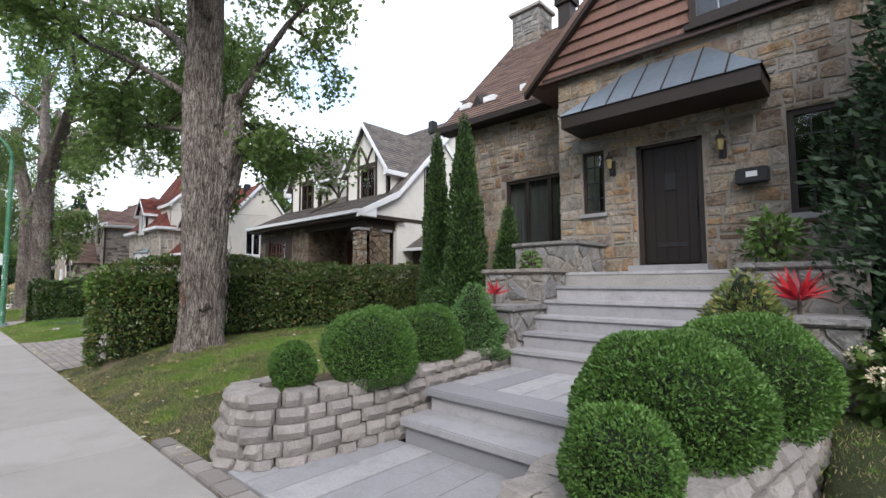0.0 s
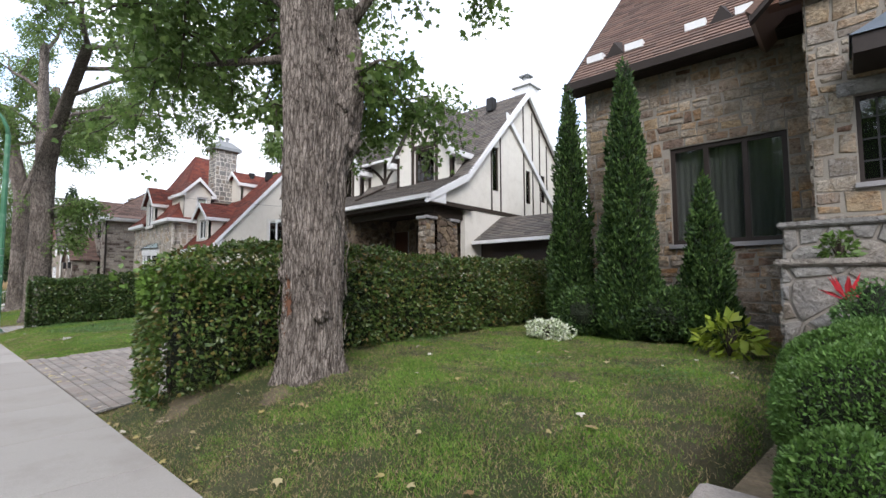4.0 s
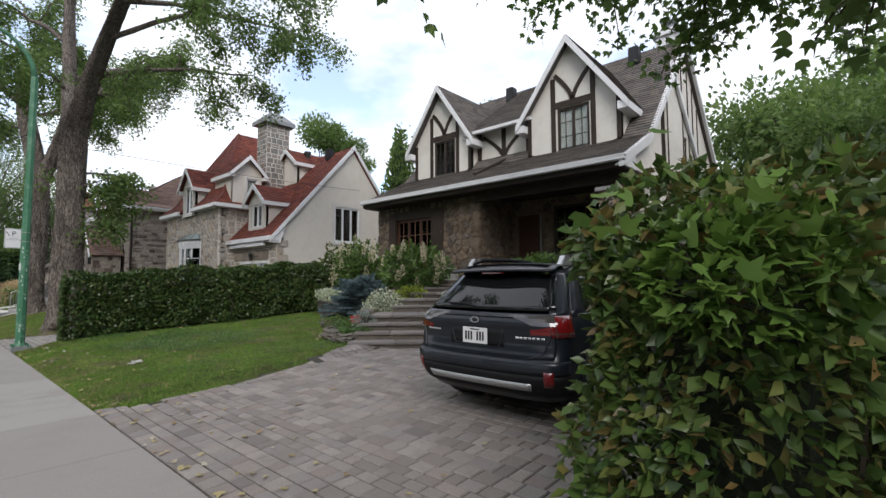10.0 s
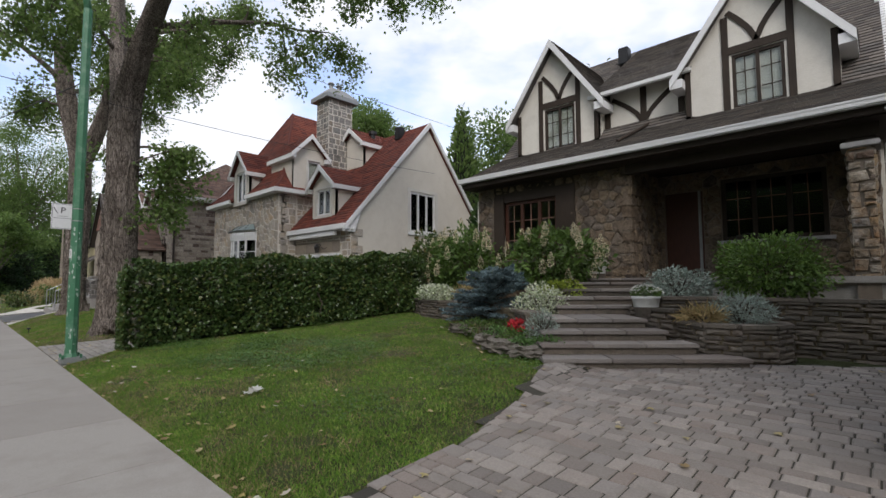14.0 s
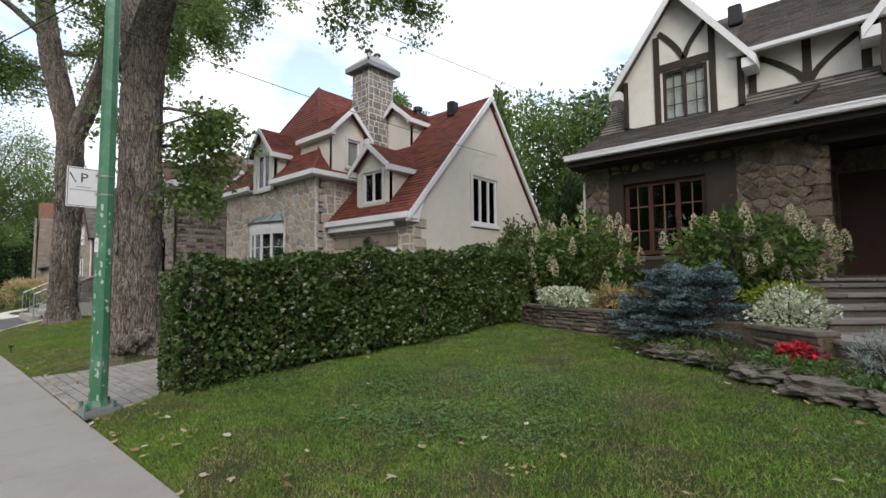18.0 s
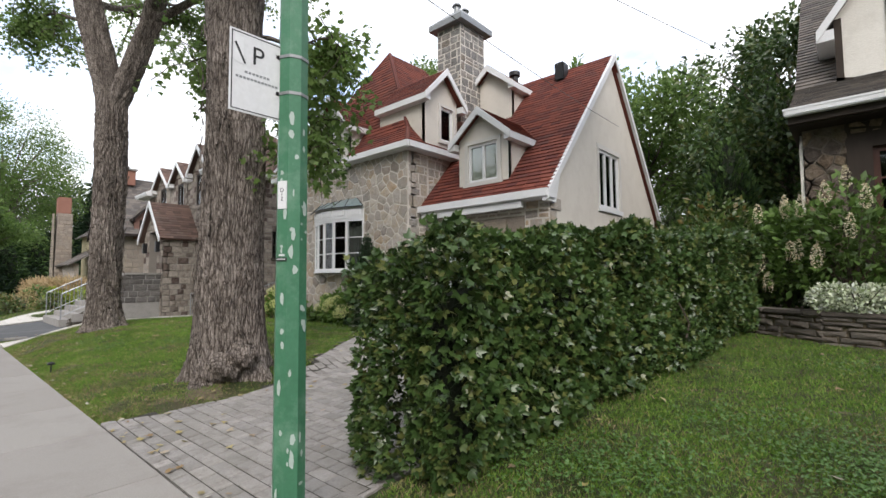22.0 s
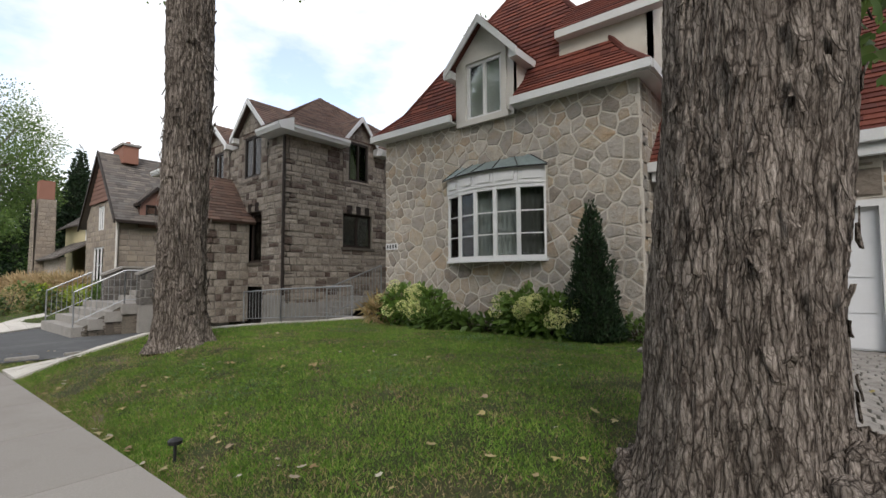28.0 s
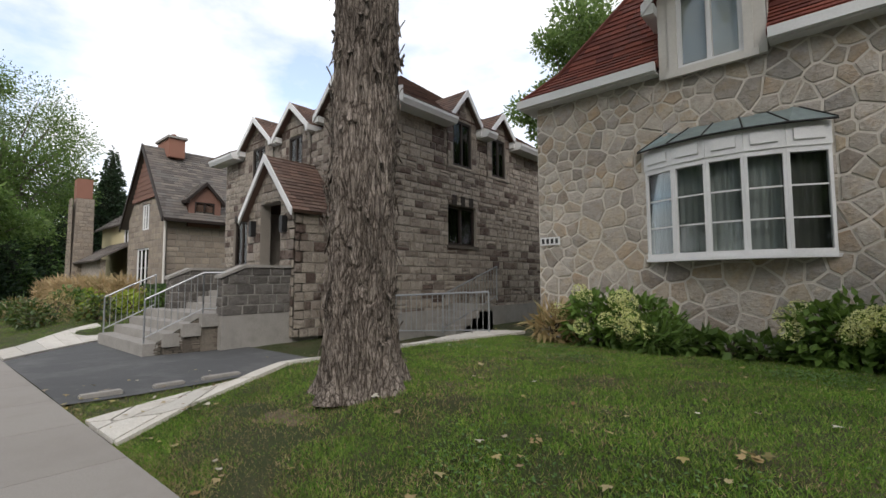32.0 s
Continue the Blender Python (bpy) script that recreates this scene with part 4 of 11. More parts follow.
def trim(p, poly):
    """The part of a small convex piece inside a wide outline, cut by the edges that pass through it."""
    turn = 1 if area(poly) > 0 else -1
    mx, my = sum(q[0] for q in p) / len(p), sum(q[1] for q in p) / len(p)
    r = max(math.hypot(q[0] - mx, q[1] - my) for q in p)
    for i, a in enumerate(poly):
        b = poly[(i + 1) % len(poly)]
        ex, ey = b[0] - a[0], b[1] - a[1]
        t = max(0.0, min(1.0, ((mx - a[0]) * ex + (my - a[1]) * ey) / (ex * ex + ey * ey)))
        if math.hypot(a[0] + t * ex - mx, a[1] + t * ey - my) < r and len(p) > 2:
            p = clip(p, turn * ey, -turn * ex, turn * (ey * a[0] - ex * a[1]))
    return p




def pave(name, label, poly, length, rows, mat, slant=0.0, limit=300, lift=0.0):
    root = thing(name, (poly[0][0], poly[0][1], 0), label, "driveway", kind="structure")
    xs, ys = [p[0] for p in poly], [p[1] for p in poly]
    bed = Shape()
    st = 0.25
    for i in range(int((max(xs) - min(xs)) / st) + 1):
        for j in range(int((max(ys) - min(ys)) / st) + 1):
            ax, ay = min(xs) + i * st, min(ys) + j * st
            if in_poly(ax + st / 2, ay + st / 2, poly):
                q = [(ax, ay), (ax + st, ay), (ax + st, ay + st), (ax, ay + st)]
                bed.add([(a, b, gz(a, b) - 0.011 + lift) for a, b in q], [(0, 1, 2, 3)])
    part("joint_bed", bed, M["gap"], root, "dark joint sand")
    made, y, odd = [], min(ys), 0
    while y < max(ys):
        h = random.choice(rows)
        x = min(xs) - random.uniform(0, length)
        while x < max(xs):
            w = length * random.choice((0.7, 1.0, 1.0, 1.35) if length < 0.22 else (0.9, 1.0, 1.1))
            o = [(x, y), (x + w, y), (x + w, y + h), (x, y + h)]
            kept = [in_poly(a, b, poly) for a, b in o]
            if any(kept):
                if not all(kept):
                    o = trim(o, poly)
                o = shrink(o, 0.0058) if len(o) > 2 else []
                t = shrink(o, 0.009) if len(o) > 2 else []
                if len(t) == len(o) and len(t) > 2 and area(o) > 0.002:
                    k = len(o)
                    dz = random.uniform(-0.002, 0.002) + lift
                    tilt = random.uniform(-0.002, 0.002)
                    zz = ground_z([p[0] for p in o], [p[1] for p in o])
                    vs = [(a, b, zz[i] - 0.03 + lift) for i, (a, b) in enumerate(o)] + [(a, b, zz[i] + dz - 0.008) for i, (a, b) in enumerate(o)] + [(a, b, zz[i] + dz + tilt * (i < 2)) for i, (a, b) in enumerate(t)]
                    made.append((vs, [(i, (i + 1) % k, k + (i + 1) % k, k + i) for i in range(k)] + [(k + i, k + (i + 1) % k, 2 * k + (i + 1) % k, 2 * k + i) for i in range(k)] + [tuple(range(2 * k, 3 * k))]))
            x += w
        y += h
        odd += 1
    lay("paver", "paving", made, mat, root, limit, key=lambda p: p[1])
    return root


pave("driveway_1", "greyish brown interlocking concrete paver driveway", DRIVE_1, 0.185, (0.12, 0.18, 0.15), M["paver"])
pave("driveway_2", "weathered greyish brown paver driveway with mossy joints", DRIVE_3, 0.175, (0.135, 0.14), M["paver_grey"])
asph = Shape()
for i in range(16):
    for j in range(9):
        ax, ay = -48.6 + i * 0.5, 1.47 + j * 0.45
        q = [(ax, ay), (ax + 0.5, ay), (ax + 0.5, ay + 0.45), (ax, ay + 0.45)]
        asph.add([(a, b, gz(a, b) - 0.015) for a, b in q], [(0, 1, 2, 3)])
tagged(new("driveway_3", asph.data("driveway_3", M["asphalt"], True)), "black asphalt driveway sloping from the sidewalk", "driveway", kind="structure")
for y_, w_ in ((1.7, 0.5), (2.6, 0.42), (3.3, 0.6), (4.6, 0.45)):
    b = Shape().box(-40.95, y_, -0.5, -40.8, y_ + w_, gz(-40.85, y_) + 0.035)
    tagged(new("kerb", b.data("kerb", M["concrete"], bevel=0.015)), "pale stone edging beside the asphalt driveway", "kerb", "driveway edging", "structure")

apron = Shape()
for i in range(6):
    ya, yb = 1.48 + i * 0.42, 1.48 + i * 0.42 + 0.41
    xa, xb = -46.5 - 0.95 * (ya - 1.48), -46.5 - 0.95 * (yb - 1.48)
    q = [(xa - 1.9, ya), (xa, ya), (xb, yb), (xb - 1.9, yb)]
    apron.add([(a, b, gz(a, b) + 0.03) for a, b in q] + [(a, b, gz(a, b) - 0.1) for a, b in q], [(0, 1, 2, 3), (4, 5, 1, 0), (5, 6, 2, 1), (6, 7, 3, 2), (7, 4, 0, 3)])
tagged(new("path", apron.data("path", M["flag"])), "pale concrete walk leading to the entry stairs", "path", kind="structure")

# flagstone path to the side of the stone house
path = thing("path", (-39.4, 1.6, -0.3), "pale irregular flagstone path across the lawn", "path", kind="structure")
pf = Frame((-38.8, 1.47, 0), (0, 1, 0), (-1, 0, 0))
made = []
for p in rubble(0, -0.62, 7.5, 0.62, 0.62, 0.45):
    p = inside(p, [(0, -0.62), (7.5, -0.62), (7.5, 0.62), (0, 0.62)])
    p = shrink(p, 0.015) if len(p) > 2 else []
    if len(p) > 2 and area(p) > 0.01:
        w = [pf.at(a, b) for a, b in p]
        zz = [gz(q.x, q.y) + 0.012 for q in w]
        n = len(p)
        made.append(([(q.x, q.y, z - 0.05) for q, z in zip(w, zz)] + [(q.x, q.y, z) for q, z in zip(w, zz)], [(i, (i + 1) % n, n + (i + 1) % n, n + i) for i in range(n)] + [tuple(range(n, 2 * n))]))
lay("flagstone", "flagstones", made, M["flag"], path)

# bare trodden soil at the tree roots and the lawn edge
def bare_patch(cx, cy, rx, ry, seed):
    r = random.Random(seed)
    n, vs, ph = 40, [], [r.random() * 6 for _ in range(4)]
    for q in (1.0, 0.66, 0.33):
        for j in range(n):
            a = 6.2832 * j / n
            k = q * (1 + 0.16 * math.sin(3 * a + ph[0]) + 0.12 * math.sin(7 * a + ph[1]) + 0.09 * math.sin(13 * a + ph[2]))
            x, y = cx + rx * k * math.cos(a), max(1.475, cy + ry * k * math.sin(a))
            vs.append((x, y, gz(x, y) - 0.042 + 0.012 * (q < 0.6) + 0.005 * math.sin(9 * x + 7 * y)))
    vs.append((cx, cy, gz(cx, cy) - 0.02))
    fs = [(i * n + j, i * n + (j + 1) % n, (i + 1) * n + (j + 1) % n, (i + 1) * n + j) for i in range(2) for j in range(n)] + [(2 * n + j, 2 * n + (j + 1) % n, 3 * n) for j in range(n)]
    tagged(new("bare_soil", Shape().add(vs, fs).data("bare_soil", M["soil"], True)), "bare brown trodden soil showing through the thin grass", "soil", "bare patches", "structure")


for k, q in enumerate(((-9.95, 2.1, 0.62, 0.32), (-8.9, 2.75, 0.55, 0.25), (-28.6, 2.5, 0.5, 0.5), (-36.95, 2.45, 0.5, 0.25), (-34.5, 1.62, 0.7, 0.1), (-22.4, 5.25, 0.32, 0.2))):
    bare_patch(*q, k)

# ---- houses ----
def roof_plane(name, fr, outline, mat, parent, row=0.145, wide=0.3, thick=0.09, limit=60, holes=(), key=None):
    """A roof slab with its shingles on top."""
    slab = part(name, Shape().plate(fr, outline, -thick, 0), mat, parent)
    lay("shingle", "shingling", shingles(fr, outline, row, wide, holes=holes), mat, slab, limit, key)
    return slab


def slope_frame(a, b, c):
    """A roof plane: eave from a to b, with c up the slope."""
    a, b, c = Vector(a), Vector(b), Vector(c)
    u = (b - a).normalized()
    v = (c - a) - u * (c - a).dot(u)
    return Frame(a, u, v)


def on(fr, p):
    d = Vector(p) - fr.o
    return (d.dot(fr.u), d.dot(fr.v))


def roof_face(name, pts, mat, parent, **kw):
    """pts: counter-clockwise seen from outside; the first two are the eave."""
    fr = slope_frame(pts[0], pts[1], pts[2] if len(pts) == 3 else pts[-1])
    return roof_plane(name, fr, [on(fr, p) for p in pts], mat, parent, **kw)


def board(name, a, b, wide, thick, mat, parent, up=(0, 0, 1), out=(0, -1, 0), label=""):
    """A plank from a to b, hanging 'wide' below that line, 'thick' outwards."""
    a, b, up, out = Vector(a), Vector(b), Vector(up), Vector(out)
    vs = []
    for p in (a, b):
        for du, do in ((0, 0), (-wide, 0), (-wide, thick), (0, thick)):
            vs.append(p + up * du + out * do)
    return part(name, Shape().add(vs, [(0, 1, 5, 4), (1, 2, 6, 5), (2, 3, 7, 6), (3, 0, 4, 7), (0, 3, 2, 1), (4, 5, 6, 7)]), mat, parent, label)


def dormer(fr, half, z0, z1, top, depth, parent, wall_mat, roof_mat, trim, win, frame_mat, over=0.16, panes=2, bars=(1, 1), trim_w=0.16, surround=None, blunt=0.0):
    """A gabled dormer: its face lies in fr, centred on a = 0; the roof runs back by depth."""
    d = part("dormer", Shape().plate(fr, [(-half, z0), (half, z0), (half, z1), (0, top - 0.1), (-half, z1)], -0.02 - 0.1, -0.1), wall_mat, parent)
    holes = [win] if win else []
    wall("face", fr, [(-half, z0), (half, z0), (half, z1), (0, top - 0.08), (-half, z1)], holes, 0.1, wall_mat, d)
    for sgn in (-1, 1):
        cheek = Shape().add([fr.at(sgn * half, z0, 0), fr.at(sgn * half, z1, 0), fr.at(sgn * half, z1, -depth), fr.at(sgn * half, z0, -depth)], [(0, 1, 2, 3)])
        part("cheek", cheek, wall_mat, d)
        k = (top - z1) / half
        e = (sgn * (half + over), z1 - k * over)
        a, b = fr.at(*e, over), fr.at(0, top, over)
        c, f = fr.at(0, top, -depth), fr.at(*e, -depth)
        pts = [f, a, b, c] if sgn < 0 else [a, f, c, b]
        slab_fr = slope_frame(*(pts[0], pts[1], pts[3]))
        part("roof", Shape().plate(slab_fr, [on(slab_fr, p) for p in pts], -0.06, 0), roof_mat, d)
        lay("shingle", "shingling", shingles(slab_fr, [on(slab_fr, p) for p in pts], 0.145, 0.3), roof_mat, d, 0)
        # rake and eave boards
        s = Shape()
        low, high = (e[0], e[1]), (0, top)
        s.plate(fr, [(low[0], low[1] - trim_w), (low[0], low[1] + 0.02), (high[0], high[1] + 0.02), (high[0], high[1] - trim_w * 1.15)][::(1 if sgn > 0 else -1)], over, over + 0.04)
        part("rake_board", s, trim, d)
        s2 = Shape().rect(fr, min(e[0], sgn * half), e[1] - trim_w, max(e[0], sgn * half), e[1] + 0.015, 0.004, over - 0.004)
        s2.add([fr.at(e[0] + sgn * 0.004, e[1] - trim_w, over - 0.002), fr.at(e[0] + sgn * 0.004, e[1] + 0.01, over - 0.002), fr.at(e[0] + sgn * 0.004, e[1] + 0.01, -depth), fr.at(e[0] + sgn * 0.004, e[1] - trim_w, -depth)], [(0, 1, 2, 3)])
        s2.add([fr.at(e[0], e[1] - trim_w - 0.004, over - 0.002), fr.at(sgn * half, e[1] - trim_w - 0.004, over - 0.002), fr.at(sgn * half, e[1] - trim_w - 0.004, -depth), fr.at(e[0], e[1] - trim_w - 0.004, -depth)], [(0, 1, 2, 3)])
        part("eave_board", s2, trim, d)
    if win:
        x0, y0, x1, y1 = win
        if surround:
            s = Shape()
            w = surround[1]
            s.rect(fr, x0 - w, y0, x0, y1, 0, 0.035).rect(fr, x1, y0, x1 + w, y1, 0, 0.035).rect(fr, x0 - w, y1, x1 + w, y1 + w, 0, 0.035).rect(fr, x0 - w * 1.5, y0 - w, x1 + w * 1.5, y0, 0, 0.06)
            part("surround", s, surround[0], d)
        window(fr, x0, y0, x1, y1, d, frame_mat, panes, bars, edge=0.07, back=-0.08)
    return d


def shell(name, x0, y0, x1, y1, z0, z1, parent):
    """The unseen rear and inner walls, floor and ceiling that close a house, near-black to paint unlit rooms."""
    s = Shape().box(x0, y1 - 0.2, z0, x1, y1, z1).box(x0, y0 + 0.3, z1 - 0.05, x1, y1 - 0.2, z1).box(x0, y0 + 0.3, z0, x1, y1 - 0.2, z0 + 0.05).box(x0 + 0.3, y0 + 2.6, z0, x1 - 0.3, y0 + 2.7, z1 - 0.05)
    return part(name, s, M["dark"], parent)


# -- house 1: tan fieldstone, brown gable --
h1 = thing("house", (-3.0, 9, 0.5), "tan fieldstone house with brown shake gable and metal door canopy", "house", "houses along the street")
fr = front(0, 8.1)
door_1, side_win, right_win = (-2.88, 1.77, -1.84, 3.85), (-3.87, 2.75, -3.45, 3.92), (-0.75, 2.45, 0.75, 3.95)
ol = [(-4.34, 0.3), (3.0, 0.3), (3.0, 5.55), (-4.34, 5.55)]
holes = [door_1, side_win, right_win]
wall("wall", fr, ol, holes, 0.3, M["mortar1"], h1)
near = lambda p: (p[0] + 3) ** 2 + (p[2] - 3) ** 2
lay("stone", "stonework", stones(fr, courses(-4.4, 0.3, 3.0, 5.6, (0.17, 0.34), (0.14, 0.46), 0.024, 0.4), ol, holes, gap=0.012, proud=0.02), M["stone1"], h1, 150, near)
fe = facing_east(-4.34, 8.1)
fe_w = Frame((-4.34, 9.35, 0), (0, -1, 0), (0, 0, 1))
wall("wall", fe_w, [(0, 0.3), (1.24, 0.3), (1.24, 5.55), (0, 5.55)], [], 0.25, M["mortar1"], h1)
lay("stone", "stonework", stones(fe_w, courses(0, 0.3, 1.3, 5.6, (0.16, 0.36), (0.22, 0.62)), [(0, 0.3), (1.25, 0.3), (1.25, 5.5), (0, 5.5)]), M["stone1"], h1, 0)
fl = front(0, 9.35)
big_win = (-6.5, 2.15, -4.7, 3.98)
ol = [(-8.15, 0.2), (-4.34, 0.2), (-4.34, 5.75), (-8.15, 5.75)]
wall("wall", fl, ol, [big_win], 0.3, M["mortar1"], h1)
lay("stone", "stonework", stones(fl, courses(-8.2, 0.2, -4.3, 5.8, (0.17, 0.34), (0.14, 0.46), 0.024, 0.4), ol, [big_win], gap=0.012, proud=0.02), M["stone1"], h1, 150, lambda p: -p[2])
fs = Frame((-8.15, 16.0, 0), (0, -1, 0), (0, 0, 1))
ol = [(0, 0.2), (6.64, 0.2), (6.64, 5.75), (3.3, 9.4), (0, 5.75)]
wall("wall", fs, ol, [], 0.3, M["mortar1"], h1)
lay("stone", "stonework", stones(fs, courses(0, 0.2, 6.65, 9.4, (0.16, 0.36), (0.22, 0.6)), ol), M["stone1"], h1, 0)
shell("inner_wall", -8.1, 9.3, 3.0, 16.0, 0.2, 5.6, h1)
# main roof with its eave, chimney and vents
roof_face("roof", [(-8.4, 9.0, 5.62), (-2.5, 9.0, 5.62), (-2.5, 12.7, 9.5), (-8.4, 12.7, 9.5)], M["shingle1"], h1, limit=120, key=lambda p: p[2])
roof_face("roof", [(-2.5, 16.4, 5.62), (-8.4, 16.4, 5.62), (-8.4, 12.7, 9.5), (-2.5, 12.7, 9.5)], M["shingle1"], h1, limit=0)
board("gutter", (-8.42, 8.98, 5.66), (-4.3, 8.98, 5.66), 0.16, 0.1, M["brown"], h1)
part("soffit", Shape().box(-8.4, 9.0, 5.5, -4.34, 9.4, 5.54), M["brown"], h1)
board("rake_board", (-8.4, 8.95, 5.6), (-8.4, 12.7, 9.5), 0.18, 0.05, M["brown"], h1, out=(-1, 0, 0))
ch = part("chimney", Shape().box(-8.2, 12.3, 8.2, -7.2, 13.1, 10.2), M["mortar1"], h1)
for f, w in ((front(-8.2, 12.3), 1.0), (Frame((-7.2, 12.3, 0), (0, 1, 0), (0, 0, 1)), 0.8)):
    lay("stone", "stonework", stones(f, courses(0, 8.3, w, 10.2, (0.14, 0.28), (0.2, 0.45)), [(0, 8.3), (w, 8.3), (w, 10.2), (0, 10.2)]), M["stone_grey"], ch, 0)
part("chimney_cap", Shape().box(-8.3, 12.2, 10.2, -7.1, 13.2, 10.32), M["concrete"], ch, bevel=0.02)
v = part("flue", Shape().box(-6.6, 12.4, 9.2, -6.2, 12.8, 9.95), M["brown"], h1)
for i in range(4):
    part("louvre", Shape().box(-6.68, 12.32, 9.98 + i * 0.08, -6.12, 12.88, 10.03 + i * 0.08), M["brown"], v)
for vx in (-7.6, -5.6):
    rv = part("roof_vent", Shape().add([(vx - 0.22, 9.62, 6.27), (vx + 0.22, 9.62, 6.27), (vx, 9.62, 6.6), (vx, 10.15, 6.82)], [(0, 1, 2), (0, 2, 3), (2, 1, 3), (0, 3, 1)]), M["brown"], h1)
    for sx in (-0.42, 0.42):
        part("flashing", Shape().box(vx + sx - 0.2, 9.62, 6.32, vx + sx + 0.16, 9.8, 6.47), M["white"], rv)
# front gable with brown shakes
gf = front(0, 8.0)
apex = (0.6, 10.6)
gl = [(-4.75, 5.45), (5.95, 5.45), apex]
up_win = (-1.9, 5.62, 0.4, 7.2)
wall("gable", gf, gl, [up_win], 0.2, M["siding"], h1, "brown shake siding")
rows = []
y = 5.45
while y < 10.4:
    xa = -4.75 + (y - 5.45) / (10.6 - 5.45) * 5.35
    xb = 5.95 - (y - 5.45) / (10.6 - 5.45) * 5.35
    x = xa
    while x < min(xb, 3.0):
        w = random.uniform(0.5, 0.9)
        p = around([(x, y), (min(x + w, xb), y), (min(x + w, xb), y + 0.22), (x, y + 0.22)], [up_win])
        p = inside(p, gl) if len(p) > 2 else p
        if len(p) > 2 and area(p) > 0.003:
            n = len(p)
            vs = [gf.at(a, b, -0.01) for a, b in p] + [gf.at(a, b, 0.012 + 0.05 * (1 - (b - y) / 0.22)) for a, b in p]
            rows.append((vs, [(i, (i + 1) % n, n + (i + 1) % n, n + i) for i in range(n)] + [tuple(range(n, 2 * n))]))
        x += w
    y += 0.22
lay("shake", "shakes", rows, M["siding"], h1, 120, lambda p: p[0])
board("rake_board", (-4.95, 7.95, 5.42), (0.6, 7.95, 10.75), 0.2, 0.14, M["brown"], h1)
roof_face("roof", [(-4.98, 14, 5.4), (-4.98, 7.8, 5.4), (0.6, 7.8, 10.8), (0.6, 14, 10.8)], M["shingle1"], h1, limit=0)
board("gable_beam", (-4.6, 8.0, 5.52), (3.0, 8.0, 5.52), 0.1, 0.06, M["brown"], h1)
window(gf, *up_win, h1, M["brown"], 2, (3, 3), lead=M["lead"], edge=0.1, back=-0.02, deep=0.1, sill=(0.08, 0.1, 0.12))
window(fr, *side_win, h1, M["brown"], 1, (2, 4), lead=M["black"], edge=0.05, sill=(0.05, 0.07, 0.07), sill_mat=M["slab"])
window(fr, *right_win, h1, M["brown"], 2, (3, 4), lead=M["black"], edge=0.08, sill=(0.08, 0.09, 0.09), sill_mat=M["slab"])
window(fl, *big_win, h1, M["brown"], 3, (1, 1), edge=0.08, sill=(0.05, 0.08, 0.08), sill_mat=M["slab"], curtain=True)
part("lintel", Shape().rect(fr, -4.05, 3.93, -3.4, 4.12, 0.0, 0.05), M["stone_grey"], h1, bevel=0.01)
# door, its canopy, lanterns, letter box
d = part("door", Shape().rect(fr, -2.8, 1.8, -1.92, 3.8, -0.18, -0.12), M["door_dark"], h1, "dark brown wooden door", bevel=0.006)
for i in range(5):
    part("plank", Shape().rect(fr, -2.79 + i * 0.174, 1.82, -2.79 + i * 0.174 + 0.168, 3.78, -0.12, -0.112), M["door_dark"], d)
part("grille", Shape().rect(fr, -2.45, 3.02, -2.27, 3.32, -0.112, -0.09), M["black"], d, bevel=0.01)
part("mail_slot", Shape().rect(fr, -2.58, 2.08, -2.14, 2.15, -0.112, -0.1), M["black"], d)
part("handle", Shape().tube([fr.at(-1.98, 2.55, -0.07), fr.at(-1.98, 2.8, -0.07)], 0.013, 8).rect(fr, -1.995, 2.5, -1.965, 2.85, -0.112, -0.1), M["black"], d)
s = Shape().rect(fr, -2.88, 1.77, -2.8, 3.85, -0.2, -0.04).rect(fr, -1.92, 1.77, -1.84, 3.85, -0.2, -0.04).rect(fr, -2.88, 3.8, -1.84, 3.85, -0.2, -0.04)
part("door_frame", s, M["brown"], h1)
cn = part("canopy", Shape().add([(-3.87, 7.3, 4.2), (-0.92, 7.3, 4.2), (-0.92, 7.3, 4.42), (-3.87, 7.3, 4.42), (-3.87, 8.1, 4.2), (-0.92, 8.1, 4.2), (-0.92, 8.1, 4.42), (-3.87, 8.1, 4.42)], [(0, 1, 2, 3), (0, 4, 5, 1), (1, 5, 6, 2), (4, 0, 3, 7)]), M["brown"], h1, "dark fascia under a seamed metal roof")
tops = [(-3.9, 7.27, 4.42), (-0.89, 7.27, 4.42), (-1.72, 8.09, 5.25), (-2.9, 8.09, 5.25)]
s = Shape().add(tops + [(-3.9, 8.09, 4.42), (-0.89, 8.09, 4.42)], [(0, 1, 2, 3), (0, 3, 4), (1, 5, 2)])
part("metal_roof", s, M["copper"], cn)
for i in range(8):
    t = i / 7
    a = Vector(tops[0]).lerp(Vector(tops[1]), t)
    b = Vector(tops[3]).lerp(Vector(tops[2]), min(1, max(0, (a.x + 2.9) / 1.18)) if -2.9 < a.x < -1.72 else (0 if a.x < -2.3 else 1))
    if not (-2.9 < a.x < -1.72):
        k = (a.x + 3.9) / 1.0 if a.x < -2.3 else (-0.89 - a.x) / 0.83
        b = a.lerp(Vector((a.x, 8.09, 5.25)), max(0.02, min(1, k)))
    part("seam", Shape().tube([a + Vector((0, 0, 0.012)), b + Vector((0, 0, 0.012))], 0.014, 5), M["brown"], cn)
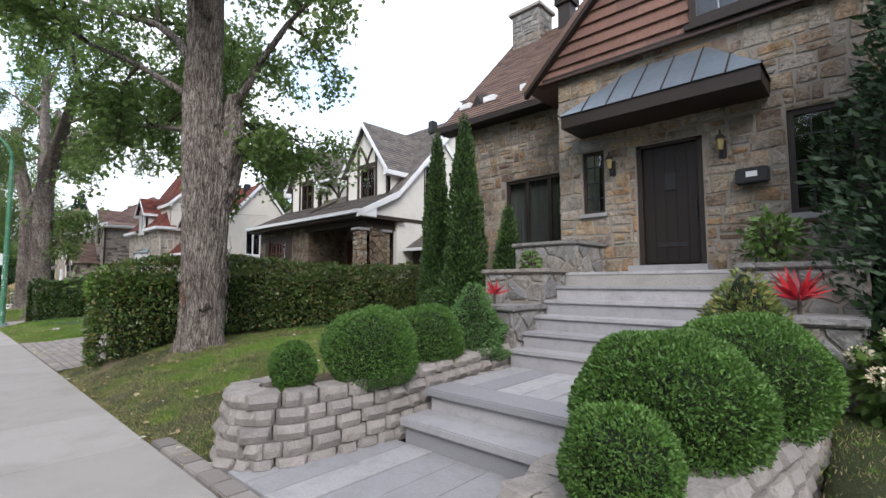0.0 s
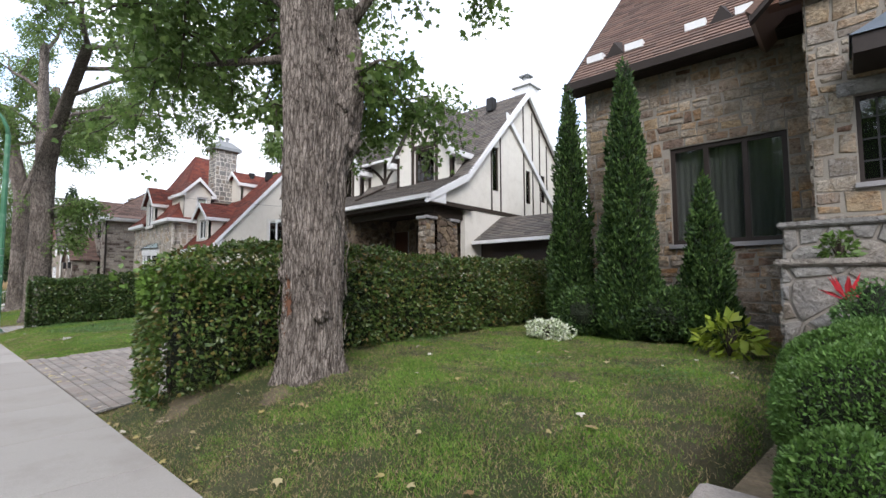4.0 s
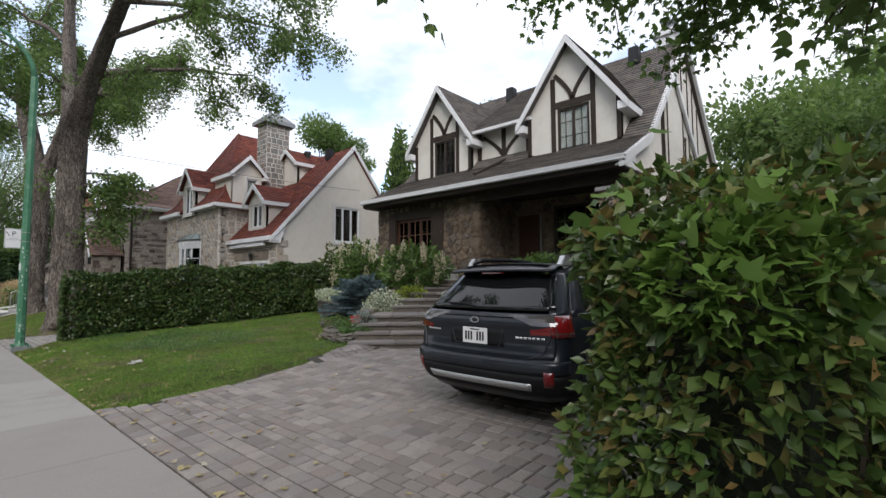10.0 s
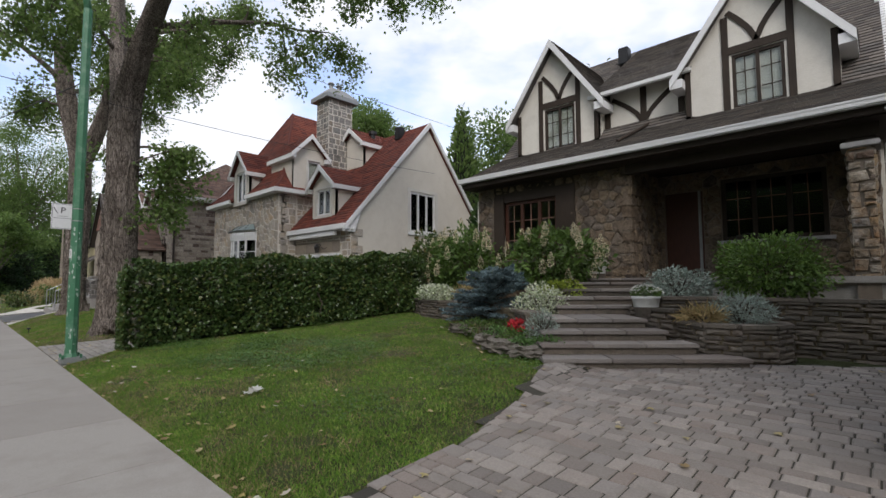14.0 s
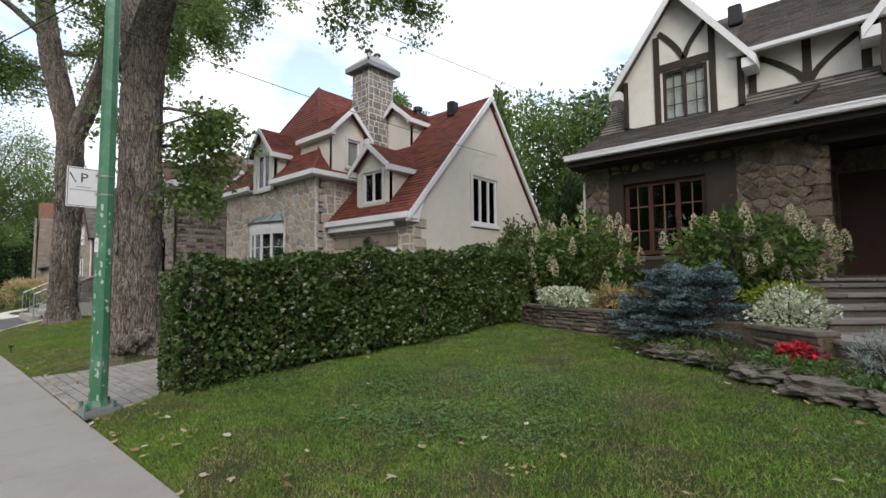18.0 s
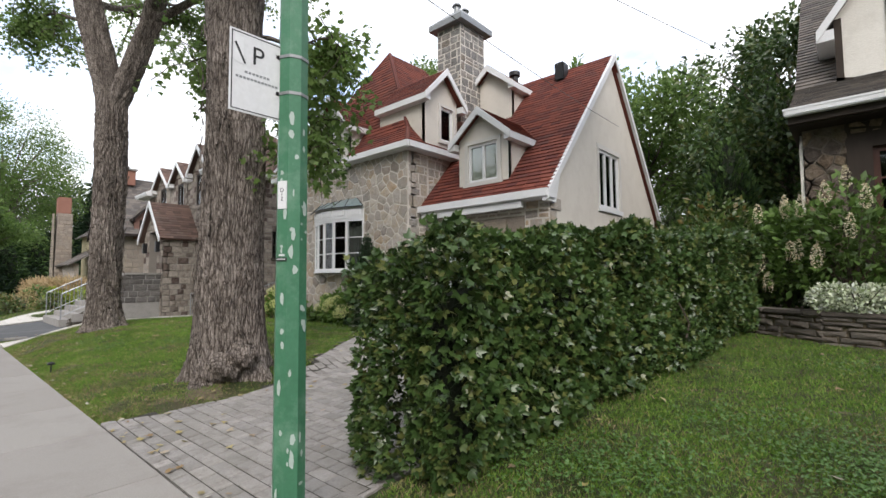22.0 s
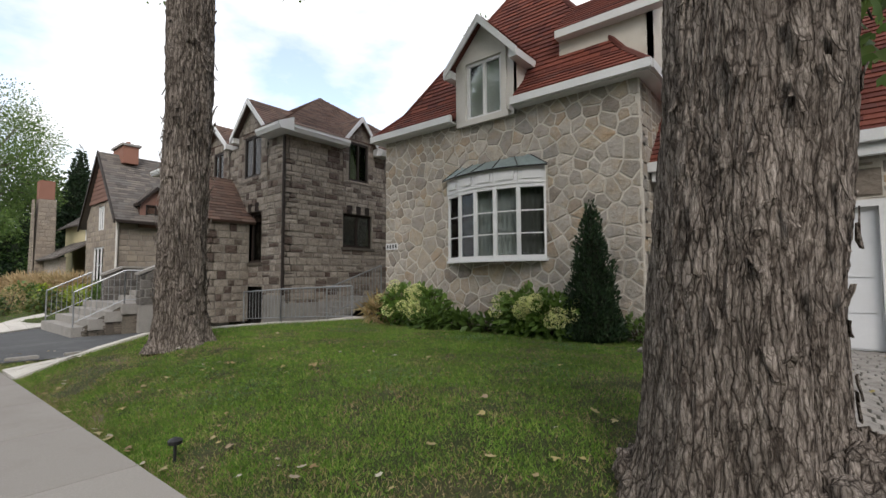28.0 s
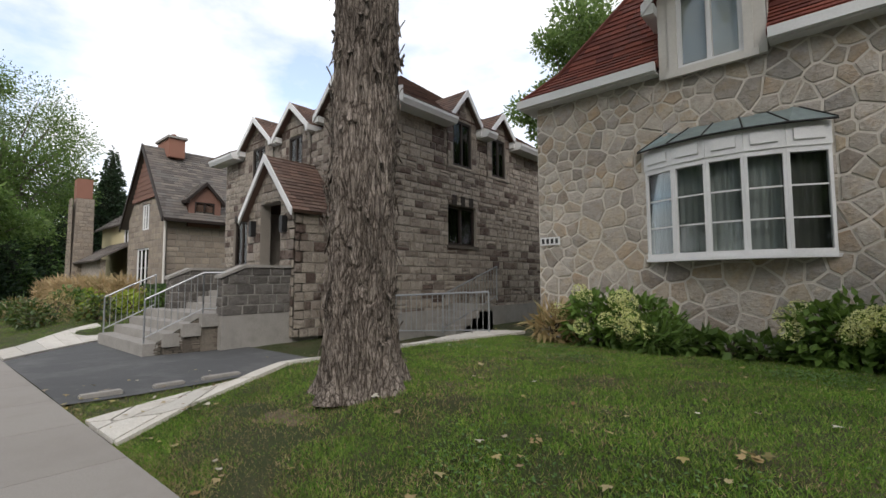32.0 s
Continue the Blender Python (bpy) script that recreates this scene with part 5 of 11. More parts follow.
for lx in (-3.28, -1.55):
    ln = thing("wall_lantern", (lx, 8.05, 3.6), "black iron wall lantern with amber glass on the stone wall", "lantern", "door lanterns")
    part("bracket", Shape().tube([(lx, 8.08, 3.5), (lx, 7.98, 3.42), (lx, 7.92, 3.5)], 0.012, 6).box(lx - 0.05, 8.05, 3.4, lx + 0.05, 8.09, 3.66), M["black"], ln)
    part("glass_body", Shape().lathe((lx, 7.92, 3.5), [(0.035, 0), (0.055, 0.16), (0.05, 0.17)], 6), M["lamp_glow"], ln)
    part("cap", Shape().lathe((lx, 7.92, 3.67), [(0.075, 0), (0.05, 0.05), (0.02, 0.07), (0.012, 0.14)], 6), M["black"], ln)
mb = thing("mailbox", (-1.2, 8.0, 3.0), "black metal wall mailbox with a white label", "mailbox")
part("box_body", Shape().box(-1.38, 7.9, 2.93, -0.96, 8.06, 3.16), M["black"], mb, bevel=0.02)
part("label_plate", Shape().box(-1.24, 7.892, 3.02, -1.1, 7.898, 3.1), M["sign"], mb)
part("hook", Shape().tube([(-1.28, 7.95, 2.93), (-1.28, 7.93, 2.84), (-1.28, 7.88, 2.84)], 0.01, 6), M["black"], mb)

# -- steps and stone piers of house 1 --
st = thing("front_steps", (-2.3, 6, 0.4), "grey bluestone front steps with lighter risers", "steps", kind="structure")
X0, X1 = -3.45, -1.1
part("step", Shape().box(X0, 6.55, 0.4, X1, 8.05, 1.6), M["concrete"], st)
for i in range(6):
    y, z = 4.99 + i * 0.31, 0.63 + i * 0.203
    part("riser", Shape().box(X0, y + 0.03, 0.35, X1, 6.6, z - 0.05), M["slab"], st)
    part("tread", Shape().box(X0 - 0.02, y, z - 0.05, X1 + 0.02, (y + 0.36) if i < 5 else 8.05, z), M["slab"], st, bevel=0.008)
part("tread", Shape().box(-2.95, 7.75, 1.65, -1.75, 8.14, 1.765), M["slab"], st, bevel=0.01)
ld = thing("landing", (-2.4, 4.2, 0.3), "bluestone landing of long pale slabs", "landing", kind="structure")
part("riser", Shape().box(-3.35, 3.45, -0.2, -1.45, 5.0, 0.34), M["slab"], ld)
part("tread", Shape().box(-3.4, 3.4, 0.34, -1.4, 3.8, 0.42), M["slab"], ld, bevel=0.012)
for i in range(7):
    x = -3.4 + i * 0.3
    part("slab", Shape().box(x, 3.806, 0.36, min(x + 0.29, -1.3), 5.02, 0.415 + 0.002 * (i % 2)), M["slab"], ld, bevel=0.004)
part("tread", Shape().box(-3.4, 3.05, 0.12, -1.4, 3.46, 0.2), M["slab"], ld, bevel=0.012)
part("riser", Shape().box(-3.36, 3.1, -0.2, -1.44, 3.4, 0.12), M["slab"], ld)
pw = thing("front_path", (-2.5, 2.2, -0.05), "pale bluestone slab path from the sidewalk", "path", kind="structure")
for i in range(9):
    x = -3.95 + i * 0.32
    part("slab", Shape().box(x, 1.66, -0.15, x + 0.312, 3.1, -0.045 + 0.003 * (i % 3)), M["slab"], pw, bevel=0.004)
for i in range(14):
    x = -5.3 + i * 0.3
    part("edge_brick", Shape().box(x, 1.47, -0.16, x + 0.285, 1.65, -0.055), M["paver"], pw, bevel=0.01)


def pier(x0, y0, x1, y1, z0, z1, cap=0.07, over=0.05):
    p = thing("stone_pier", ((x0 + x1) / 2, y0, z0), "grey fieldstone pier with a flat stone cap beside the steps", "pier", "step piers", "structure")
    part("core", Shape().box(x0 + 0.02, y0 + 0.02, z0, x1 - 0.02, y1, z1 - cap), M["mortar4"], p)
    for f, w in ((front(x0, y0 + 0.02), x1 - x0), (Frame((x1 - 0.02, y0, 0), (0, 1, 0), (0, 0, 1)), y1 - y0), (Frame((x0 + 0.02, y1, 0), (0, -1, 0), (0, 0, 1)), y1 - y0)):
        o = [(0, z0), (w, z0), (w, z1 - cap), (0, z1 - cap)]
        lay("stone", "stonework", stones(f, rubble(0, z0, w, z1, 0.34, 0.24), o, gap=0.012, proud=0.035), M["stone_grey"], p, 40)
    part("cap", Shape().box(x0 - over, y0 - over, z1 - cap, x1 + over, y1 + 0.02, z1), M["stone_grey"], p, bevel=0.018)


for x0, x1 in ((-4.62, -3.47), (-1.08, 0.0)):
    pier(x0, 6.9, x1 if x0 < -3 else 0.2, 8.05, 0.4, 2.18)
    pier(x0 + 0.05, 5.95, x1, 6.88, 0.4, 1.7)
    pier(x0 + (0.55 if x0 < -3 else 0.0), 5.12, x1 if x0 < -3 else -0.05, 5.93, 0.3, 1.18)

# -- retaining walls of split blocks --
def block_wall(path, z_base, courses_n, h=0.125, lengths=(0.17, 0.3), step=0.02, label=""):
    root = thing("retaining_wall", (*path[0], 0.0), label, "retaining wall", kind="structure")
    segs = [(Vector((*a, 0)), Vector((*b, 0))) for a, b in zip(path, path[1:])]
    total = sum((b - a).length for a, b in segs)

    def at(s):
        for a, b in segs:
            ln = (b - a).length
            if s <= ln or (a, b) == segs[-1]:
                w = (b - a).normalized()
                return a + w * s, w
            s -= ln
    for c in range(courses_n):
        s = -random.uniform(0, 0.2)
        while s < total:
            w = random.uniform(*lengths)
            p, d = at(max(0.0, min(total, s + w / 2)))
            nrm = Vector((d.y, -d.x, 0))
            back = p - nrm * (0.22 + step * c)
            zb = z_base(p.x, p.y) if callable(z_base) else z_base
            z0, z1 = zb + c * h, zb + (c + 1) * h - 0.006
            f = Frame(p - nrm * (step * c), d, (0, 0, 1))
            hw = w / 2 - 0.006
            bulge = random.uniform(0.015, 0.045)
            tp = 0.03
            vs = []
            for zz, ins in ((z0, 0.0), ((z0 + z1) / 2, 0.0), (z1, 0.0)):
                b = bulge if zz not in (z0, z1) else 0.0
                for a, dd in ((-hw + tp, -0.26), (-hw, -0.03), (-hw + 0.03, b), (0, b + 0.008 + random.uniform(-0.006, 0.006)), (hw - 0.03, b), (hw, -0.03), (hw - tp, -0.26)):
                    q = f.at(a, zz + random.uniform(-0.003, 0.003), dd)
                    vs.append(q)
            n = 7
            fs = [tuple(range(n - 1, -1, -1)), tuple(range(2 * n, 3 * n))]
            for r in range(2):
                fs += [(r * n + i, r * n + (i + 1) % n, (r + 1) * n + (i + 1) % n, (r + 1) * n + i) for i in range(n)]
            part("block", Shape().add(vs, fs), M["block"], root)
            s += w
    return root


block_wall([(-4.65, 2.35), (-4.62, 1.95), (-4.4, 1.72), (-4.1, 1.66), (-3.8, 1.8), (-3.65, 2.1), (-3.52, 3.0), (-3.45, 5.0)], lambda x, y: -0.1 + max(0, y - 2.6) * 0.06, 5, 0.13, label="tan split-face concrete block planter wall beside the steps")
block_wall([(-1.32, 5.0), (-1.35, 3.0), (-1.45, 2.2), (-1.3, 1.75), (-0.9, 1.66), (-0.4, 1.8)], lambda x, y: -0.1 + max(0, y - 2.6) * 0.06, 5, 0.13, label="tan split-face concrete block planter wall under clipped shrubs")
block_wall([(-0.45, 2.2), (-0.3, 3.2), (-0.25, 5.1)], 0.1, 4, 0.13, label="tan split-face concrete block wall on the lawn side")
bed = Shape().plate(Frame((0, 0, 0), (1, 0, 0), (0, 1, 0)), [(-4.5, 2.3), (-4.4, 1.9), (-3.9, 1.85), (-3.65, 3), (-3.55, 5.1), (-4.3, 5.1), (-4.4, 3.5)], 0.3, 0.5)
tagged(new("planting_bed", bed.data("planting_bed", M["soil"])), "dark mulch bed behind the block wall", "bed", kind="structure")
bed = Shape().plate(Frame((0, 0, 0), (1, 0, 0), (0, 1, 0)), [(-1.25, 1.95), (-0.6, 1.95), (-0.4, 3), (-0.35, 5.1), (-1.2, 5.1)], 0.2, 0.5)
tagged(new("planting_bed", bed.data("planting_bed", M["soil"])), "dark mulch bed under clipped shrubs", "bed", kind="structure")

# -- house 2: white stucco and dark timber over brown fieldstone --
h2 = thing("house", (-18.5, 11, 0.3), "cream stucco house with dark timbering, grey roof and stone porch", "house", "houses along the street")
def roof2(y):
    return 4.2 + (y - 10.4) * 0.5 if y < 12.4 else 5.2 + (y - 12.4) * 4.2 / 4.1


roof_face("roof", [(-23.1, 10.4, 4.2), (-13.8, 10.4, 4.2), (-13.8, 12.4, 5.2), (-23.1, 12.4, 5.2)], M["shingle2"], h2, limit=200, key=lambda p: p[2])
roof_face("roof", [(-23.1, 12.4, 5.2), (-13.8, 12.4, 5.2), (-13.8, 16.5, 9.4), (-23.1, 16.5, 9.4)], M["shingle2"], h2, limit=60, key=lambda p: -p[0])
roof_face("roof", [(-13.8, 21.5, 4.6), (-23.1, 21.5, 4.6), (-23.1, 16.5, 9.4), (-13.8, 16.5, 9.4)], M["shingle2"], h2, limit=0)
gt = part("gutter", Shape().box(-23.15, 10.26, 4.1, -13.75, 10.4, 4.22), M["white"], h2, "white eave gutter", bevel=0.02)
part("gutter_lip", Shape().box(-23.16, 10.25, 4.2, -13.74, 10.41, 4.235), M["white"], gt)
part("fascia", Shape().box(-23.1, 10.4, 3.98, -13.8, 10.48, 4.12), M["timber"], h2)
part("soffit", Shape().box(-23.1, 10.48, 3.96, -13.8, 12.7, 4.0), M["timber"], h2)
# side gable wall
fe = facing_east(-14.0, 0)
gable_holes = [(14.08, 4.9, 14.5, 6.6), (16.46, 4.7, 16.84, 6.1), (17.7, 4.9, 18.06, 6.1)]
gpts = [(12.4, 4.1), (21.2, 4.1), (21.2, 4.75), (16.5, 9.3), (12.4, 5.1)]
wall("gable", fe, gpts, gable_holes, 0.2, M["stucco"], h2, "white stucco gable")
wall("wall", fe, [(12.4, 0.1), (21.2, 0.1), (21.2, 4.1), (12.4, 4.1)], [], 0.2, M["stucco"], h2)
s = Shape().rect(fe, 10.9, 4.0, 21.2, 4.14, 0, 0.03)
part("beam", s, M["timber"], h2)
part("gable_foot", Shape().plate(fe, [(10.9, 4.14), (12.4, 4.14), (12.4, 5.1), (10.9, 4.35)], -0.2, 0), M["stucco"], h2)
for a in (14.0, 14.6, 16.3, 17.0, 17.6, 18.2):
    top = min(roof2(a), 9.3 - (a - 16.5) * 0.98 if a > 16.5 else 99) - 0.15
    part("timber", Shape().rect(fe, a - 0.032, 4.14, a + 0.032, top, 0, 0.025), M["timber"], h2)
for wn_ in gable_holes:
    window(fe, *wn_, h2, M["timber"], 1, (1, 2), edge=0.05)
for a, b in (((10.3, 4.15), (12.4, 5.2)), ((12.4, 5.2), (16.5, 9.42)), ((16.5, 9.42), (21.6, 4.5))):
    part("rake_board", Shape().plate(fe, [(a[0], a[1] - 0.2), (b[0], b[1] - 0.24), (b[0], b[1] + 0.02), (a[0], a[1] + 0.02)], 0.12, 0.22), M["white"], h2, "white rake board")
part("rake_board", Shape().plate(fe, [(15.0, 7.9), (19.8, 3.6), (19.8, 3.85), (15.0, 8.15)], 0.04, 0.12), M["white"], h2)
wall("wall", Frame((-23.0, 21, 0), (0, -1, 0), (0, 0, 1)), [(0, 0.1), (10, 0.1), (10, 4.2), (8.6, 5.05), (4.5, 9.2), (0, 4.7)], [], 0.2, M["stucco"], h2)
part("eave_return", Shape().plate(fe, [(10.3, 4.0), (11.2, 4.0), (11.2, 4.55), (10.5, 4.15)], 0.02, 0.2), M["white"], h2, bevel=0.01)
# dormer gables and the timbered link
def timbered(cx, half, top, z1, wx):
    f = Frame((cx, 12.4, 0), (1, 0, 0), (0, 0, 1))
    z0 = 5.05
    d = dormer(f, half, z0, z1, top, 3.2, h2, M["stucco"], M["shingle2"], M["white"], (wx - 0.5, 5.2, wx + 0.5, 6.5), M["timber"], over=0.28, bars=(2, 3), trim_w=0.2)
    for a in (wx - 0.62, wx + 0.62):
        part("timber", Shape().rect(f, a - 0.07, z0 + 0.05, a + 0.07, 7.45, 0, 0.03), M["timber"], d)
    part("timber", Shape().rect(f, wx - 0.62, 6.52, wx + 0.62, 6.7, 0, 0.032), M["timber"], d)
    for sgn in (-1, 1):
        arc = [(wx + sgn * 0.08 * 0 + sgn * (0.55 * t), 7.25 + 0.0 + 0.62 * math.sin(t * 1.5)) for t in (0, 0.25, 0.5, 0.75, 1)]
        arc = [(wx + sgn * 0.55 * t, 6.7 + 0.85 * t ** 0.7) for t in (0, 0.2, 0.4, 0.6, 0.8, 1)]
        sh = Shape()
        for p, q in zip(arc, arc[1:]):
            dx, dz = q[0] - p[0], q[1] - p[1]
            ln = math.hypot(dx, dz)
            nx_, nz_ = -dz / ln * 0.06, dx / ln * 0.06
            sh.plate(f, [(p[0] - nx_, p[1] - nz_), (q[0] - nx_, q[1] - nz_), (q[0] + nx_, q[1] + nz_), (p[0] + nx_, p[1] + nz_)], 0, 0.028)
        part("brace", sh, M["timber"], d)
        e = sgn * half
        part("timber", Shape().rect(f, min(e, e - sgn * 0.12), z0 + 0.03, max(e, e - sgn * 0.12), z1 - 0.1, 0.0, 0.03), M["timber"], d)
    part("skirt", Shape().plate(f, [(-half, z0 + 0.05), (half, z0 + 0.05), (half, z0 + 0.22), (half - 0.3, z0 + 0.16), (-half + 0.3, z0 + 0.16), (-half, z0 + 0.24)], 0, 0.03), M["timber"], d)


timbered(-16.0, 1.45, 8.55, 6.55, 0.05)
timbered(-21.07, 1.35, 8.5, 6.6, 0.12)
fm = front(0, 12.75)
wall("wall", fm, [(-19.9, 5.1), (-17.4, 5.1), (-17.4, 6.6), (-19.9, 6.6)], [], 0.2, M["stucco"], h2)
for a in (-19.6, -18.6, -17.65):
    part("timber", Shape().rect(fm, a - 0.08, 5.3, a + 0.08, 6.5, 0, 0.03), M["timber"], h2)
for sgn in (-1, 1):
    arc = [(-18.6 + sgn * 0.85 * t, 5.5 + 0.85 * t ** 0.65) for t in (0, 0.2, 0.4, 0.6, 0.8, 1)]
    sh = Shape()
    for p, q in zip(arc, arc[1:]):
        ln = math.hypot(q[0] - p[0], q[1] - p[1])
        nx_, nz_ = -(q[1] - p[1]) / ln * 0.06, (q[0] - p[0]) / ln * 0.06
        sh.plate(fm, [(p[0] - nx_, p[1] - nz_), (q[0] - nx_, q[1] - nz_), (q[0] + nx_, q[1] + nz_), (p[0] + nx_, p[1] + nz_)], 0, 0.028)
    part("brace", sh, M["timber"], h2)
roof_face("roof", [(-20.0, 12.4, 6.5), (-17.3, 12.4, 6.5), (-17.3, 16.4, 9.35), (-20.0, 16.4, 9.35)], M["shingle2"], h2, limit=0)
part("gutter", Shape().box(-20.0, 12.28, 6.38, -17.3, 12.4, 6.5), M["white"], h2, bevel=0.02)
part("roof_pipe", Shape().tube([(-18.4, 12.7, 5.45), (-18.75, 11.3, 4.72)], 0.04, 8), M["timber"], h2)
for vx in (-20.3, -15.3):
    part("roof_vent", Shape().box(vx - 0.17, 15.7, 8.75, vx + 0.17, 16.05, 9.35), M["black"], h2, bevel=0.03)
cm = part("chimney", Shape().box(-15.0, 17.2, 8.3, -14.2, 18.0, 10.35), M["white"], h2, "pale painted chimney", bevel=0.03)
part("chimney_cap", Shape().box(-15.1, 17.1, 10.1, -14.1, 18.1, 10.22), M["white"], cm)
part("chimney_pot", Shape().tube([(-14.6, 17.6, 10.3), (-14.6, 17.6, 10.65)], 0.16, 10).box(-14.85, 17.35, 10.65, -14.35, 17.85, 10.7), M["zinc"], cm)
# ground floor: stone wall with window, pillar, porch recess
fw = front(0, 11.0)
lw = (-22.3, 1.75, -19.95, 3.75)
ol = [(-22.95, 0.1), (-18.35, 0.1), (-18.35, 3.98), (-22.95, 3.98)]
wall("wall", fw, ol, [lw], 0.3, M["mortar2"], h2)
lay("stone", "stonework", stones(fw, rubble(-23, 0.1, -18.3, 4, 0.29, 0.19, 0.4), ol, [lw], gap=0.01, proud=0.04), M["stone2"], h2, 150, lambda p: -p[0])
fpe = facing_east(-18.35, 11.0)
part("corner_bed", Shape().box(-18.42, 10.995, 0.1, -18.345, 11.1, 3.98), M["mortar2"], h2)
wall("wall", fpe, [(0, 0.1), (1.9, 0.1), (1.9, 3.98), (0, 3.98)], [], 0.3, M["mortar2"], h2)
lay("stone", "stonework", stones(fpe, rubble(0, 0.1, 1.9, 4, 0.29, 0.19, 0.4), [(0, 0.1), (1.9, 0.1), (1.9, 3.95), (0, 3.95)], gap=0.012, proud=0.05), M["stone2"], h2, 0)
z = 0.1
k = 0
while z < 3.9:
    hh = random.uniform(0.2, 0.3)
    la, lb = (0.34, 0.22) if k % 2 else (0.22, 0.34)
    part("corner_stone", Shape().box(-18.35 - la, 10.955, z + 0.012, -18.3, 10.995 + lb, min(3.97, z + hh)), M["stone2"], h2, bevel=0.03)
    z += hh
    k += 1
window(fw, -22.0, 1.85, -20.3, 3.5, h2, M["wood_red"], 3, (2, 3), edge=0.09, back=-0.12, lead=M["siding"])
for a, b in ((-22.35, -22.0), (-20.3, -19.75)):
    part("shutter", Shape().rect(fw, a, 1.8, b, 3.7, -0.02, 0.05), M["timber"], h2, bevel=0.01)
part("window_head", Shape().rect(fw, -22.35, 3.5, -19.75, 3.95, -0.1, 0.03), M["timber"], h2)
part("flower_box", Shape().rect(fw, -22.3, 1.45, -19.8, 1.72, 0.02, 0.3), M["timber"], h2, bevel=0.02)
part("sill", Shape().rect(fw, -22.35, 1.72, -19.75, 1.8, -0.1, 0.32), M["ledge"], h2)
fb = front(0, 12.9)
pw_ = (-16.9, 2.2, -14.9, 3.7)
pd_ = (-18.2, 1.35, -17.3, 3.5)
ol = [(-18.35, 0.1), (-14.1, 0.1), (-14.1, 3.98), (-18.35, 3.98)]
wall("wall", fb, ol, [pw_, pd_], 0.3, M["mortar2"], h2)
lay("stone", "stonework", stones(fb, rubble(-18.4, 0.1, -14.1, 4, 0.32, 0.21, 0.4), ol, [pw_, pd_], gap=0.012, proud=0.04), M["stone2"], h2, 60, lambda p: p[2])
window(fb, *pw_, h2, M["timber"], 3, (2, 3), edge=0.09, back=-0.12, sill=(0.1, 0.08, 0.1), sill_mat=M["slab"], lead=M["siding"])
part("door", Shape().rect(fb, *pd_, -0.15, -0.08), M["wood_red"], h2, "dark reddish wooden door", bevel=0.01)
part("door_edge", Shape().rect(fb, -17.42, 1.35, -17.36, 3.5, -0.08, -0.05), M["zinc"], h2)
part("porch_floor", Shape().box(-18.35, 10.9, 0.2, -14.0, 12.9, 1.3), M["ledge"], h2)
for py, wd in ((10.75, 0.42), (11.9, 0.4)):
    c = part("column", Shape().box(-14.46, py - 0.15, 1.2, -14.15, py + 0.25, 3.5), M["mortar2"], h2)
    for f, w in ((front(-14.48, py - 0.15), 0.35), (facing_east(-14.15, py - 0.15), 0.4), (Frame((-14.46, py + 0.25, 0), (0, -1, 0), (0, 0, 1)), 0.4)):
        o = [(0, 1.2), (w, 1.2), (w, 3.5), (0, 3.5)]
        lay("stone", "stonework", stones(f, courses(-0.1, 1.2, w, 3.5, (0.14, 0.26), (0.22, 0.4), 0.03), o, gap=0.01, proud=0.05), M["stone1"], c, 30)
    part("capital", Shape().box(-14.56, py - 0.22, 3.5, -14.05, py + 0.32, 3.6), M["slab"], c, bevel=0.015)
part("beam", Shape().box(-18.4, 10.85, 3.74, -14.05, 11.05, 3.98), M["timber"], h2)
part("beam", Shape().box(-14.5, 10.9, 3.6, -14.1, 12.9, 3.98), M["timber"], h2)
fpw = facing_east(-14.15, 10.6)
wall("wall", fpw, [(0, 0.1), (1.9, 0.1), (1.9, 1.3), (0, 1.3)], [], 0.3, M["mortar2"], h2)
lay("stone", "stonework", stones(facing_east(-14.12, 11.1), rubble(0, 0.1, 0.9, 3.7, 0.36, 0.24), [(0, 1.2), (0.9, 1.2), (0.9, 3.4), (0, 3.7)], gap=0.012, proud=0.05), M["stone2"], h2, 0)
part("porch_base", Shape().box(-17.4, 10.65, 0.1, -14.1, 10.95, 1.28).box(-17.4, 10.55, 1.2, -14.05, 11.0, 1.32), M["concrete"], h2, bevel=0.01)
shell("inner_wall", -22.9, 12.8, -14.1, 21.3, 0.1, 4.2, h2)
# attached garage
g2 = part("garage", Shape().box(-13.9, 13.2, 0.1, -10.8, 13.4, 2.85), M["timber"], h2, "dark garage front")
part("garage_door", Shape().box(-13.4, 13.15, 0.15, -11.0, 13.2, 2.5), M["brown"], g2)
for i in range(4):
    part("panel", Shape().box(-13.35, 13.13, 0.2 + i * 0.58, -11.05, 13.15, 0.72 + i * 0.58), M["brown"], g2, bevel=0.01)
roof_face("garage_roof", [(-14.0, 12.8, 2.85), (-10.5, 12.8, 2.85), (-10.9, 14.6, 3.6), (-14.0, 14.6, 3.9)], M["shingle2"], h2, limit=0)
part("gutter", Shape().box(-13.95, 12.68, 2.76, -10.45, 12.8, 2.88), M["white"], h2, bevel=0.015)
